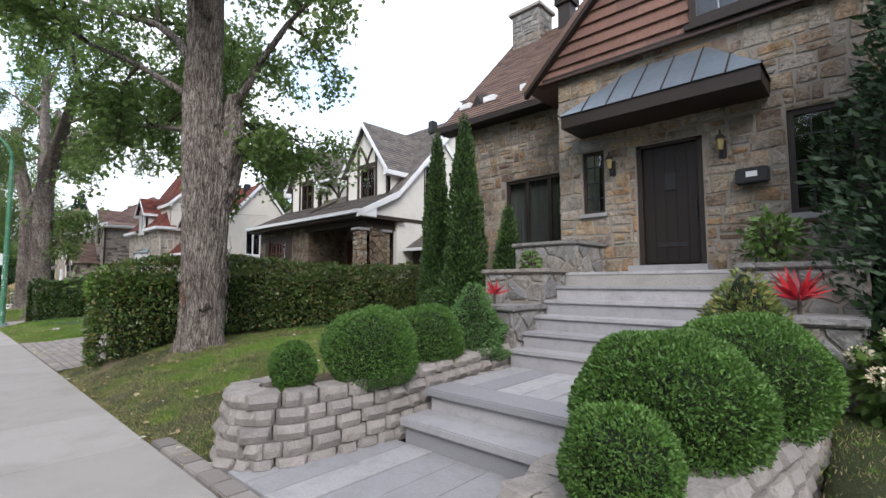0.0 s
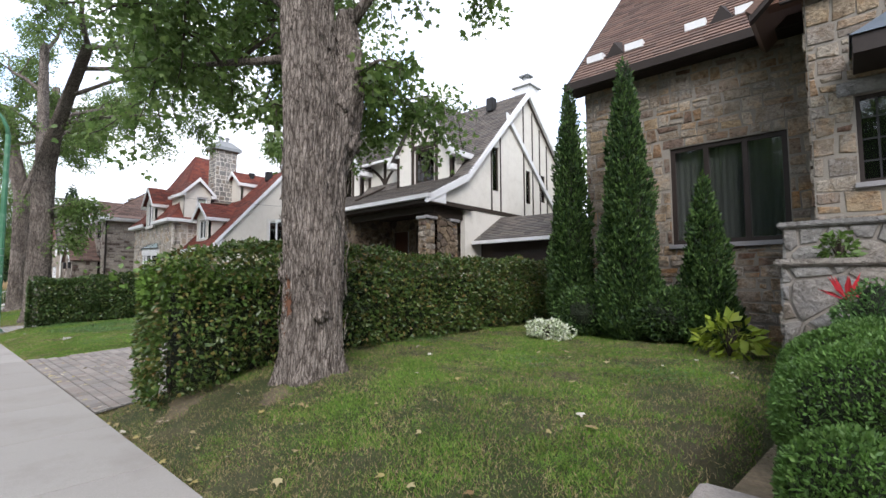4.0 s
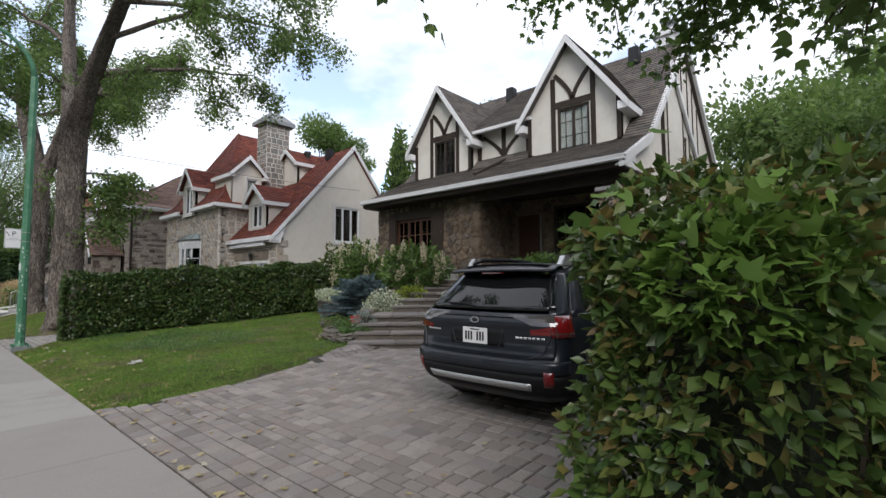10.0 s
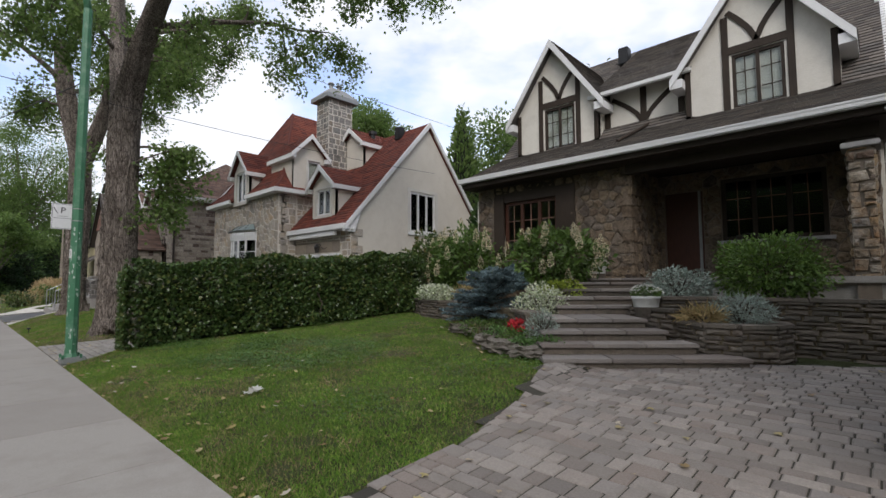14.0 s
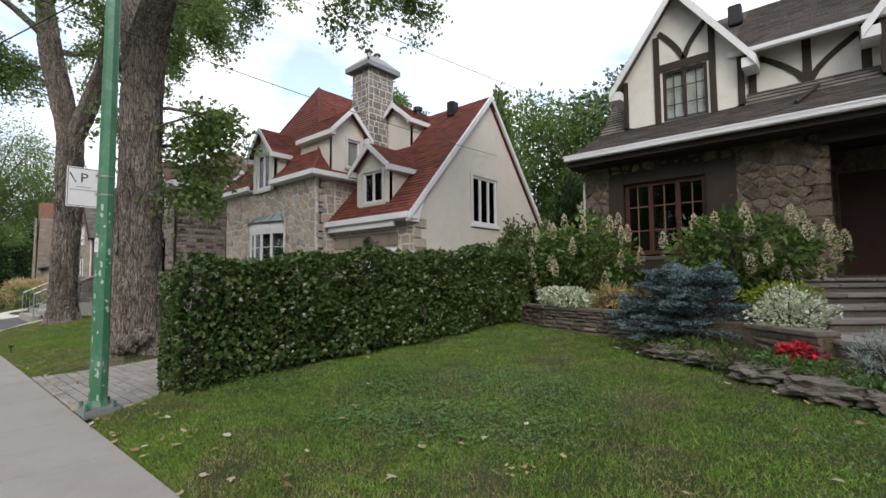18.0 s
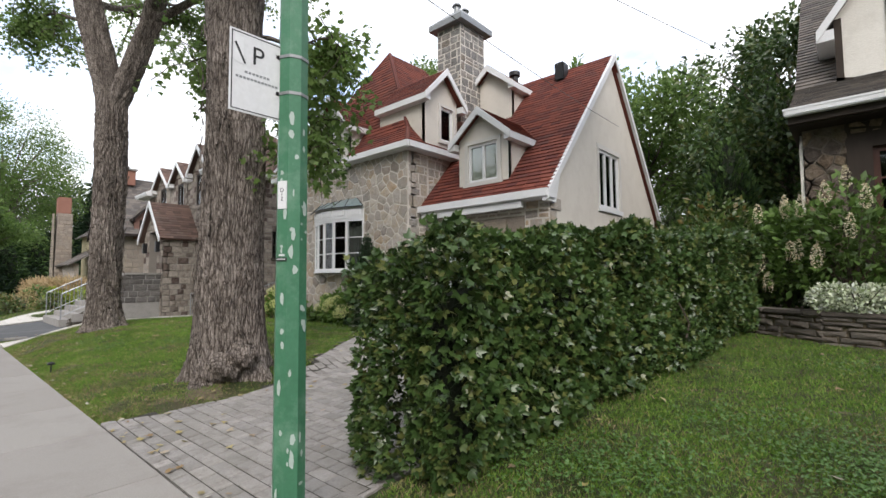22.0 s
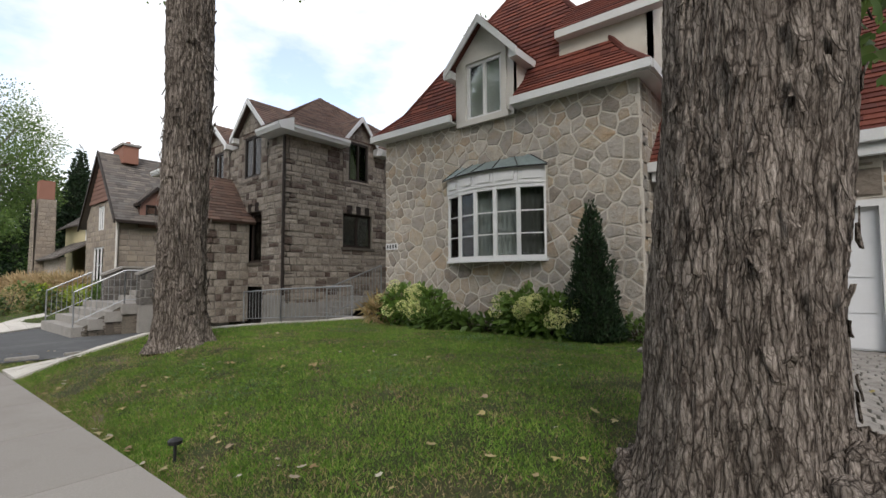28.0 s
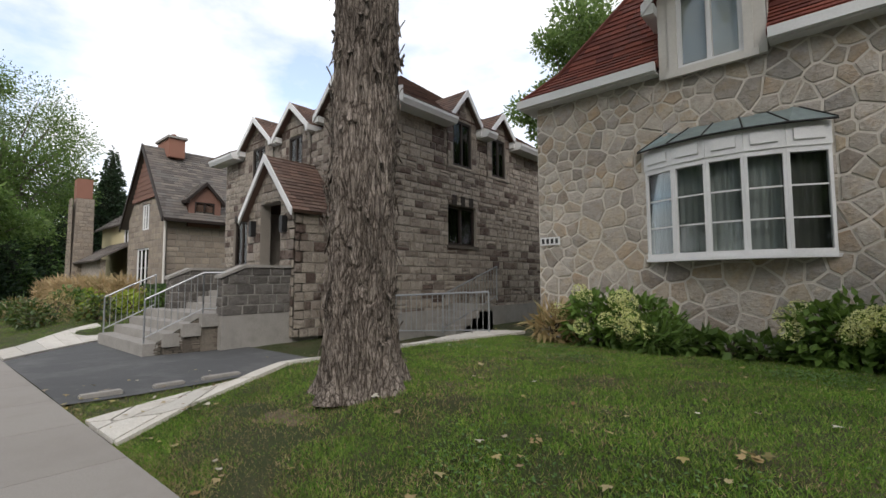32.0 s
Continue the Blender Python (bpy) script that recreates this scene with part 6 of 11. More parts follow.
for cx in (-19.3, -16.2):
    fc = thing("patio_chair", (cx, 11.6, 1.3), "black wrought iron chair on the stone porch", "chair", "porch chairs")
    for dx in (-0.2, 0.2):
        for dy in (-0.2, 0.2):
            part("leg", Shape().tube([(cx + dx, 11.6 + dy, 1.3), (cx + dx, 11.6 + dy, 1.74)], 0.012, 6), M["black"], fc)
    part("seat", Shape().box(cx - 0.22, 11.38, 1.74, cx + 0.22, 11.82, 1.76), M["black"], fc)
    for k in range(5):
        part("back_bar", Shape().tube([(cx - 0.2 + 0.1 * k, 11.8, 1.76), (cx - 0.2 + 0.1 * k, 11.85, 2.2)], 0.009, 5), M["black"], fc)
    part("back_rail", Shape().tube([(cx - 0.22, 11.85, 2.2), (cx, 11.86, 2.26), (cx + 0.22, 11.85, 2.2)], 0.013, 6), M["black"], fc)

# -- house 3: grey fieldstone block, red roofs, beige stucco garage wing --
h3 = thing("house", (-32.5, 9, 0), "grey fieldstone house with red shingle roofs and beige stucco gable", "house", "houses along the street")
f3 = front(0, 8.65)
bay_hole = (-35.5, 1.5, -33.05, 3.05)
ol = [(-37.7, -0.1), (-31.15, -0.1), (-31.15, 4.85), (-37.7, 4.85)]
wall("wall", f3, ol, [bay_hole], 0.3, M["mortar3"], h3)
lay("stone", "stonework", stones(f3, rubble(-37.8, -0.2, -31.0, 4.95, 0.27, 0.215, 0.3, 0.24), ol, [bay_hole, (-35.6, 3.05, -32.98, 3.42)], gap=0.0125, proud=0.026), M["stone3"], h3, 300, lambda p: -p[0] * 0.3 + abs(p[2] - 2))
f3e = facing_east(-31.15, 8.65)
part("corner_bed", Shape().box(-31.2, 8.66, -0.1, -31.14, 8.75, 4.85), M["mortar3"], h3)
lay("stone", "stonework", stones(f3e, courses(0, -0.1, 1.0, 5.0, (0.22, 0.36), (0.25, 0.5)), [(0, -0.1), (0.75, -0.1), (0.75, 4.85), (0, 4.85)], gap=0.017, proud=0.014), M["stone3"], h3, 20)
wall("wall", f3e, [(0.01, -0.1), (5.5, -0.1), (5.5, 4.85), (0.01, 4.85)], [], 0.3, M["mortar3"], h3)
lay("stone", "stonework", stones(f3e, ashlar(0.75, 2.5, 5.5, 4.9, (0.18, 0.3), (0.2, 0.45), 0.05, 0.3), [(0.78, 3.0), (5.5, 3.0), (5.5, 4.85), (0.78, 4.85)], gap=0.017, proud=0.014), M["stone3"], h3, 0)
wall("wall", Frame((-37.7, 15, 0), (0, -1, 0), (0, 0, 1)), [(0, -0.1), (6.34, -0.1), (6.34, 4.85), (0, 4.85)], [], 0.3, M["mortar3"], h3)
lay("stone", "stonework", stones(Frame((-37.7, 15, 0), (0, -1, 0), (0, 0, 1)), ashlar(0, -0.1, 6.4, 4.9, (0.2, 0.34), (0.25, 0.5), 0.05, 0.3), [(0, -0.1), (6.35, -0.1), (6.35, 4.85), (0, 4.85)], gap=0.017, proud=0.014), M["stone3"], h3, 0)
shell("inner_wall", -37.6, 8.65, -31.2, 15, -0.1, 4.8, h3)
part("foundation", Shape().box(-37.72, 8.6, -0.4, -31.1, 8.66, 0.3), M["concrete"], h3)
# hip roof, flared at the eave
PK, BK = (-34.4, 10.9, 9.3), (-34.4, 12.6, 9.3)
E3 = [(-37.95, 8.4, 4.88), (-30.9, 8.4, 4.88), (-30.9, 15.2, 4.88), (-37.95, 15.2, 4.88)]
F3 = [(-37.35, 9.0, 5.5), (-31.5, 9.0, 5.5), (-31.5, 14.6, 5.5), (-37.35, 14.6, 5.5)]
for i in range(4):
    j = (i + 1) % 4
    key = (lambda p: p[2]) if i < 2 else None
    if i:
        roof_face("roof", [E3[i], E3[j], F3[j], F3[i]], M["shingle3"], h3, limit=80 if i < 2 else 0)
    else:
        for p0, p1, q1, q0 in ((E3[0], (-35.23, 8.4, 4.88), (-35.23, 9.0, 5.5), F3[0]), ((-33.67, 8.4, 4.88), E3[1], F3[1], (-33.67, 9.0, 5.5))):
            roof_face("roof", [p0, p1, q1, q0], M["shingle3"], h3, limit=40)
    tip = [PK] if i == 0 else [BK] if i == 2 else [BK, PK] if i == 3 else [PK, BK][::-1]
    tip = {0: [PK], 1: [BK, PK], 2: [BK], 3: [PK, BK]}[i]
    roof_face("roof", [F3[i], F3[j]] + tip, M["shingle3"], h3, limit=70 if i < 2 else 0)
for a, b in ((F3[0], PK), (F3[1], PK), (E3[0], F3[0]), (E3[1], F3[1])):
    part("hip_cap", Shape().tube([Vector(a) + Vector((0, 0, 0.0)), Vector(b)], 0.06, 6), M["shingle3"], h3)
for q in ((-38.0, 8.33, 4.74, -35.25, 8.42, 4.9), (-33.65, 8.33, 4.74, -30.85, 8.42, 4.9), (-30.92, 8.42, 4.74, -30.83, 12.0, 4.9)):
    part("fascia", Shape().box(*q), M["white"], h3, "white eave trim")
for q in ((-37.95, 8.42, 4.72, -35.25, 8.7, 4.75), (-33.65, 8.42, 4.72, -30.9, 8.7, 4.75), (-31.15, 8.7, 4.72, -30.9, 12, 4.75), (-37.95, 8.7, 4.72, -37.7, 15, 4.75)):
    part("soffit", Shape().box(*q), M["white"], h3)
dormer(Frame((-34.45, 8.55, 0), (1, 0, 0), (0, 0, 1)), 0.78, 4.62, 6.15, 7.0, 2.4, h3, M["trim3"], M["shingle3"], M["white"], (-0.48, 4.72, 0.48, 6.05), M["white"], over=0.2, surround=(M["trim3"], 0.13))
# side dormer over the garage wing
dormer(Frame((-31.0, 9.85, 0), (0, 1, 0), (0, 0, 1)), 0.68, 4.9, 6.55, 7.25, 1.9, h3, M["stucco3"], M["shingle3"], M["white"], (-0.05, 5.2, 0.5, 6.2), M["white"], over=0.22, panes=1, surround=(M["trim3"], 0.08))
# garage wing
f3g = front(0, 9.4)
gd = (-30.55, -0.02, -27.95, 2.25)
ol = [(-31.15, -0.1), (-27.35, -0.1), (-27.35, 3.15), (-31.15, 3.15)]
wall("wall", f3g, ol, [gd], 0.3, M["mortar3"], h3)
lay("stone", "stonework", stones(f3g, courses(-31.2, -0.1, -27.3, 3.2, (0.2, 0.34), (0.22, 0.48)), [(-31.15, -0.1), (-27.35, -0.1), (-27.35, 3.05), (-31.15, 3.05)], [gd, (-31.2, 2.3, -28.0, 2.75)], gap=0.018, proud=0.014), M["stone3"], h3, 80)
lt = part("lintel", Shape().rect(f3g, -31.1, 2.3, -28.0, 2.72, -0.02, 0.012), M["stone_tan"], h3)
x = -31.1
while x < -28.1:
    w = random.uniform(0.7, 1.0)
    part("lintel_stone", Shape().rect(f3g, x, 2.32, min(x + w - 0.015, -28.0), 2.7, 0.012, 0.03), M["stone_tan"], lt, bevel=0.008)
    x += w
for k in range(11):
    part("quoin", Shape().rect(facing_east(-27.35, 9.4), 0, -0.1 + k * 0.29, 0.28 if k % 2 else 0.5, 0.17 + k * 0.29, 0, 0.03), M["stone3"], h3, bevel=0.012)
gdo = part("garage_door", Shape().rect(f3g, -30.45, 0.0, -28.05, 2.15, -0.15, -0.1), M["door_white"], h3, "white sectional garage door")
for i in range(4):
    part("panel", Shape().rect(f3g, -30.42, 0.02 + i * 0.535, -28.08, 0.54 + i * 0.535, -0.1, -0.085), M["door_white"], gdo, bevel=0.006)
part("door_trim", Shape().rect(f3g, -30.55, -0.02, -30.45, 2.15, -0.2, 0.02).rect(f3g, -28.05, -0.02, -27.95, 2.15, -0.2, 0.02).rect(f3g, -30.55, 2.15, -27.95, 2.25, -0.2, 0.02), M["white"], h3)
f3s = facing_east(-27.35, 0)
sw3 = (12.15, 3.15, 13.55, 4.75)
gp = [(9.41, -0.1), (16.6, -0.1), (16.6, 3.1), (13.1, 7.5), (9.45, 3.3)]
wall("wall", f3s, gp, [sw3, (10.3, 1.1, 10.7, 1.9)], 0.2, M["stucco3"], h3, "beige stucco gable wall")
window(f3s, *sw3, h3, M["white"], 3, (1, 1), edge=0.08, back=-0.08, sill=(0.12, 0.12, 0.06), name="window")
part("surround", Shape().rect(f3s, 12.02, 3.1, 12.15, 4.88, 0, 0.02).rect(f3s, 13.55, 3.1, 13.68, 4.88, 0, 0.02).rect(f3s, 12.15, 4.75, 13.55, 4.88, 0, 0.02), M["trim3"], h3)
window(f3s, 10.3, 1.1, 10.7, 1.9, h3, M["white"], 1)
roof_face("roof", [(-31.3, 9.1, 3.2), (-27.2, 9.1, 3.2), (-27.2, 13.1, 7.65), (-32.5, 13.1, 7.65)], M["shingle3"], h3, limit=200, key=lambda p: p[2])
roof_face("roof", [(-27.2, 16.9, 2.95), (-33, 16.9, 2.95), (-33, 13.1, 7.65), (-27.2, 13.1, 7.65)], M["shingle3"], h3, limit=0)
for a, b in (((9.05, 3.15), (13.1, 7.68)), ((13.1, 7.68), (16.95, 2.9))):
    part("rake_board", Shape().plate(f3s, [(a[0], a[1] - 0.17), (b[0], b[1] - 0.2), (b[0], b[1] + 0.02), (a[0], a[1] + 0.02)], 0.1, 0.18), M["white"], h3)
part("rake_end", Shape().plate(f3s, [(9.05, 2.95), (9.5, 2.95), (9.75, 3.7), (9.05, 3.15)], 0.02, 0.11), M["white"], h3)
part("fascia", Shape().box(-31.15, 9.0, 3.04, -27.2, 9.1, 3.22), M["white"], h3, bevel=0.01)
part("frieze", Shape().box(-31.1, 9.1, 2.86, -27.9, 9.2, 3.035), M["white"], h3, bevel=0.01)
part("soffit", Shape().box(-31.1, 9.1, 3.03, -27.2, 9.4, 3.06), M["white"], h3)
dormer(Frame((-29.27, 9.5, 0), (1, 0, 0), (0, 0, 1)), 0.78, 3.5, 4.95, 5.6, 2.3, h3, M["stucco3"], M["shingle3"], M["white"], (-0.47, 3.72, 0.47, 4.72), M["white"], over=0.2, surround=(M["trim3"], 0.1))
dormer(Frame((-30.55, 11.7, 0), (1, 0, 0), (0, 0, 1)), 0.75, 5.8, 7.25, 7.85, 2.0, h3, M["stucco3"], M["shingle3"], M["white"], None, M["white"], over=0.2)
c3 = part("chimney", Shape().box(-31.95, 10.75, 6.0, -31.0, 11.95, 9.15), M["mortar3"], h3, "stone chimney with a hipped metal cap")
for f, w in ((front(-31.95, 10.75), 0.95), (facing_east(-31.0, 10.75), 1.2)):
    lay("stone", "stonework", stones(f, courses(0, 6.0, w, 9.15, (0.16, 0.3), (0.2, 0.42)), [(0, 6), (w, 6), (w, 9.12), (0, 9.12)], gap=0.014, proud=0.014), M["stone_grey"], c3, 0)
part("cap", Shape().box(-32.15, 10.55, 9.12, -30.8, 12.15, 9.3).add([(-32.15, 10.55, 9.3), (-30.8, 10.55, 9.3), (-30.8, 12.15, 9.3), (-32.15, 12.15, 9.3), (-31.75, 11.0, 9.72), (-31.2, 11.0, 9.72), (-31.2, 11.7, 9.72), (-31.75, 11.7, 9.72)], [(0, 1, 5, 4), (1, 2, 6, 5), (2, 3, 7, 6), (3, 0, 4, 7), (4, 5, 6, 7)]), M["zinc"], c3)
for py in (11.15, 11.55):
    part("flue", Shape().tube([(-31.47, py, 9.7), (-31.47, py, 9.95)], 0.09, 10).tube([(-31.47, py, 9.97), (-31.47, py, 10.05)], [0.16, 0.1], 10), M["zinc"], c3)
for vx in (-28.7,):
    part("roof_vent", Shape().box(vx - 0.15, 12.6, 7.2, vx + 0.15, 12.95, 7.75), M["black"], h3, bevel=0.03)
part("roof_vent", Shape().tube([(-30.2, 12.5, 7.0), (-30.2, 12.5, 7.75)], 0.12, 10).tube([(-30.2, 12.5, 7.72), (-30.2, 12.5, 7.85)], 0.18, 10), M["black"], h3)
# bow window
bw = part("bow_window", Shape().box(-35.5, 8.64, 1.455, -33.05, 8.9, 1.495), M["white"], h3, "white bow window with a patinated roof")
BN = 5
pts = []
for i in range(BN + 1):
    t = i / BN
    pts.append((-35.55 + 2.55 * t, 8.62 - 0.36 * math.sin(math.pi * t) ** 0.8))
for a, b in zip(pts, pts[1:]):
    f = Frame((a[0], a[1], 0), (b[0] - a[0], b[1] - a[1], 0), (0, 0, 1))
    w = math.hypot(b[0] - a[0], b[1] - a[1])
    s = Shape().rect(f, 0, 1.5, w, 1.58, -0.08, 0).rect(f, 0, 2.98, w, 3.06, -0.08, 0).rect(f, 0.002, 1.58, 0.045, 2.98, -0.08, -0.002).rect(f, w - 0.045, 1.58, w - 0.002, 2.98, -0.08, -0.002)
    ws = part("sash", s, M["white"], bw)
    pn = part("pane", Shape().rect(f, 0.05, 1.56, w - 0.05, 3.0, -0.045, -0.04), M["glass"], ws)
    pn.visible_shadow = False
    for z in (2.03, 2.5):
        part("glazing_bar", Shape().rect(f, 0.05, z - 0.012, w - 0.05, z + 0.012, -0.04, -0.028), M["white"], ws)
    part("head_panel", Shape().rect(f, 0, 3.06, w, 3.4, -0.06, 0.02).rect(f, 0.09, 3.15, w - 0.09, 3.32, 0.015, 0.045), M["white"], bw)
    n = 24
    cv = [f.at(w * i / n, z, -0.2 + 0.022 * math.sin(i * 1.3) + 0.014 * math.sin(i * 2.9)) for z in (1.55, 3.0) for i in range(n + 1)]
    # end sashes: an added curtain, the panes' darkness put into its colour
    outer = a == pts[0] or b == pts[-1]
    part("curtain", Shape().add(cv, [(i, i + 1, n + 2 + i, n + 1 + i) for i in range(n)]), M["curtain_dim" if outer else "curtain"], ws, "net curtain in a dimmed colour" if outer else "pale net curtain", smooth=True)
tv = [(x + 0.07 * (x + 34.28), y - 0.1, 3.405) for x, y in pts]
tw = [(-35.16 + 1.76 * i / BN, 8.66, 3.72) for i in range(BN + 1)]
part("bow_roof", Shape().add(tv + tw, [(i, i + 1, BN + 2 + i, BN + 1 + i) for i in range(BN)]), M["patina"], bw)
for a, b in zip(tv, tw):
    part("seam", Shape().tube([(a[0], a[1], a[2] + 0.008), (b[0], b[1], b[2] + 0.008)], 0.012, 5), M["black"], bw, "dark standing seam")
part("drip_edge", Shape().tube([(x, y, z - 0.012) for x, y, z in tv], 0.017, 5), M["black"], bw, "dark metal drip edge")
part("bow_sill", Shape().add([(x, y, z) for z in (1.45, 1.5) for x, y in [(-35.6, 8.66)] + [(x, y - 0.04) for x, y in pts] + [(-32.95, 8.66)]], [tuple(range(8)), tuple(range(8, 16))] + [(i, i + 1, 9 + i, 8 + i) for i in range(7)]), M["white"], bw)
lan = thing("wall_lantern", (-29.2, 9.3, 2.4), "black scrolled wall lantern above the garage door", "lantern")
part("scroll", Shape().tube([(-29.6, 9.36, 2.48), (-29.45, 9.3, 2.42), (-29.3, 9.25, 2.6), (-29.2, 9.2, 2.62), (-29.1, 9.25, 2.6), (-28.95, 9.3, 2.42), (-28.8, 9.36, 2.48)], 0.014, 6), M["black"], lan)
part("glass_body", Shape().lathe((-29.2, 9.2, 2.28), [(0.05, 0), (0.1, 0.2), (0.09, 0.22)], 6), M["clear_lens"], lan)
part("cap", Shape().lathe((-29.2, 9.2, 2.5), [(0.12, 0), (0.06, 0.08), (0.015, 0.12)], 6), M["black"], lan)
np_ = thing("number_plate", (-37.45, 8.6, 1.95), "small white enamel plate on the stone wall", "plate")
part("plate", Shape().rect(f3, -37.66, 1.86, -37.22, 2.02, 0.03, 0.045), M["sign"], np_)
for k in range(4):
    part("bar", Shape().rect(f3, -37.62 + k * 0.1, 1.89, -37.56 + k * 0.1, 1.99, 0.045, 0.047), M["ink"], np_)

# -- house 4: coursed stone, grey trim --
h4 = thing("house", (-47, 9, 0), "coursed brownish stone house with steep gables and white eaves", "house", "houses along the street")
f4, f4e = front(0, 8.0), facing_east(-41.6, 0)
fh = [(-44.4, 1.65, -42.9, 3.35), (-44.1, 4.55, -43.0, 5.95), (-48.85, 4.5, -47.95, 5.9), (-50.3, 1.75, -49.2, 3.4), (-46.4, 4.55, -45.6, 5.8)]
ol4 = [(-51.0, -0.6), (-41.6, -0.6), (-41.6, 5.75), (-51.0, 5.75)]
arch = (-44.2, -0.6, -42.8, 0.85)
wall("wall", f4, ol4, fh + [arch], 0.3, M["mortar4"], h4)
lay("stone", "stonework", stones(f4, courses(-51.1, -0.6, -41.5, 5.8, (0.13, 0.27), (0.22, 0.6), 0.008, 0.12), ol4, fh + [arch], gap=0.011, proud=0.03), M["stone4"], h4, 150, lambda p: -p[0])
eh = [(10.3, 2.2, 11.65, 3.4), (10.5, 4.6, 11.4, 6.0), (12.5, 4.6, 13.3, 5.9)]
ol4e = [(8.01, -0.6), (16, -0.6), (16, 5.75), (8.01, 5.75)]
wall("wall", f4e, ol4e, eh, 0.3, M["mortar4"], h4)
lay("stone", "stonework", stones(f4e, courses(7.9, -0.6, 16, 5.8, (0.13, 0.27), (0.22, 0.6), 0.008, 0.12), ol4e, eh, gap=0.011, proud=0.03), M["stone4"], h4, 150, lambda p: p[1])
wall("wall", Frame((-51.0, 16.0, 0), (0, -1, 0), (0, 0, 1)), [(0, -0.6), (7.99, -0.6), (7.99, 5.75), (0, 5.75)], [], 0.3, M["mortar4"], h4)
part("foundation", Shape().box(-41.58, 8.0, -0.8, -41.5, 16, 0.35).box(-42.6, 7.92, -0.8, -41.5, 8.0, 0.6), M["concrete"], h4)
shell("inner_wall", -50.8, 8.0, -41.8, 16, -0.6, 5.7, h4)
E4 = [(-51.1, 7.94, 6.08), (-41.54, 7.94, 6.08), (-41.54, 16.4, 6.08), (-51.1, 16.4, 6.08)]
P4, Q4 = (-45.4, 12.0, 9.0), (-47.6, 12.0, 9.0)
for i in range(4):
    j = (i + 1) % 4
    roof_face("roof", [E4[i], E4[j]] + {0: [P4, Q4], 1: [P4], 2: [Q4, P4], 3: [Q4]}[i], M["shingle1"], h4, limit=0)


def eave_run(a, b, along_x):
    """A boxed white eave with a strip of shingles, between two dormers."""
    prof = [(0.0, 5.66), (0.45, 5.66), (0.47, 5.7), (0.52, 5.78), (0.52, 5.86), (0.0, 6.09)]
    if along_x:
        f = Frame((a, 8.0, 0), (0, -1, 0), (0, 0, 1))
    else:
        f = Frame((-41.6, b, 0), (1, 0, 0), (0, 0, 1))
    ev = part("eave", Shape().plate(f, prof, -(b - a) if along_x else 0, 0 if along_x else b - a), M["white"], h4, "boxed white eave")
    part("eave_roof", Shape().plate(f, [(0.0, 6.095), (0.0, 6.125), (0.54, 5.89), (0.54, 5.865)][::-1], -(b - a) - 0.0 if along_x else 0.0, 0.0 if along_x else b - a), M["shingle1"], ev)


for a_, b_ in ((-51.5, -49.55), (-42.5, -41.1)):
    eave_run(a_, b_, True)
for a_, b_ in ((8.0, 10.2), (11.7, 12.2), (13.6, 16.4)):
    eave_run(a_, b_, False)
part("downpipe", Shape().tube([(-41.55, 7.95, 5.6), (-41.55, 7.95, -0.4)], 0.05, 8), M["brown"], h4)
for cx, hw, top, z1, win in ((-43.5, 0.95, 7.2, 6.25, (-0.55, 4.55, 0.55, 5.95)), (-48.4, 1.0, 6.95, 6.1, (-0.45, 4.5, 0.45, 5.9)), (-46.0, 0.85, 6.85, 6.1, (-0.4, 4.55, 0.4, 5.8))):
    dd = dormer(Frame((cx, 7.96, 0), (1, 0, 0), (0, 0, 1)), hw, 4.4, z1, top, 2.6, h4, M["mortar4"], M["shingle1"], M["white"], win, M["brown"], over=0.22, trim_w=0.16)
    fo = Frame((cx, 7.96, 0), (1, 0, 0), (0, 0, 1))
    lay("stone", "stonework", stones(fo, courses(-hw, 4.4, hw, top, (0.2, 0.3), (0.25, 0.5), 0.006, 0.0), [(-hw, 4.42), (hw, 4.42), (hw, z1), (0, top - 0.1), (-hw, z1)], [win], gap=0.008, proud=0.02), M["stone4"], dd, 0)
for cy, hw, top, win in ((10.95, 0.7, 6.95, (-0.45, 4.6, 0.45, 6.0)), (12.9, 0.65, 6.75, (-0.4, 4.6, 0.4, 5.9))):
    fo = Frame((-41.56, cy, 0), (0, 1, 0), (0, 0, 1))
    dd = dormer(fo, hw, 4.5, 6.1, top, 2.2, h4, M["mortar4"], M["shingle1"], M["white"], win, M["brown"], over=0.2)
    lay("stone", "stonework", stones(fo, courses(-hw, 4.5, hw, top, (0.2, 0.3), (0.25, 0.5), 0.006, 0.0), [(-hw, 4.52), (hw, 4.52), (hw, 6.1), (0, top - 0.1), (-hw, 6.1)], [win], gap=0.008, proud=0.02), M["stone4"], dd, 0)
for f, hs in ((f4, [fh[0], fh[3]]), (f4e, [eh[0]])):
    for h in hs:
        window(f, *h, h4, M["brown"], 2, (1, 1), edge=0.08, back=-0.14, sill=(0.08, 0.1, 0.06), sill_mat=M["ledge"])
        for k in range(3):
            part("keystone", Shape().rect(f, h[0] + (h[2] - h[0]) * (0.12 + 0.3 * k), h[3], h[0] + (h[2] - h[0]) * (0.28 + 0.3 * k), h[3] + 0.3, 0.01, 0.035), M["brown"], h4, bevel=0.01)
# dark sheet painting the shade in the arch behind the bars
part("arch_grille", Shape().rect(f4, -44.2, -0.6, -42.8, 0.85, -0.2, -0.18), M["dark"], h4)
for k in range(9):
    part("bar", Shape().tube([f4.at(-44.15 + k * 0.165, -0.6, -0.1), f4.at(-44.15 + k * 0.165, 0.8, -0.1)], 0.012, 5), M["black"], h4)
ch4 = part("chimney", Shape().box(-51.1, 11.5, 6.5, -50.2, 12.4, 8.6), M["stone4"], h4)
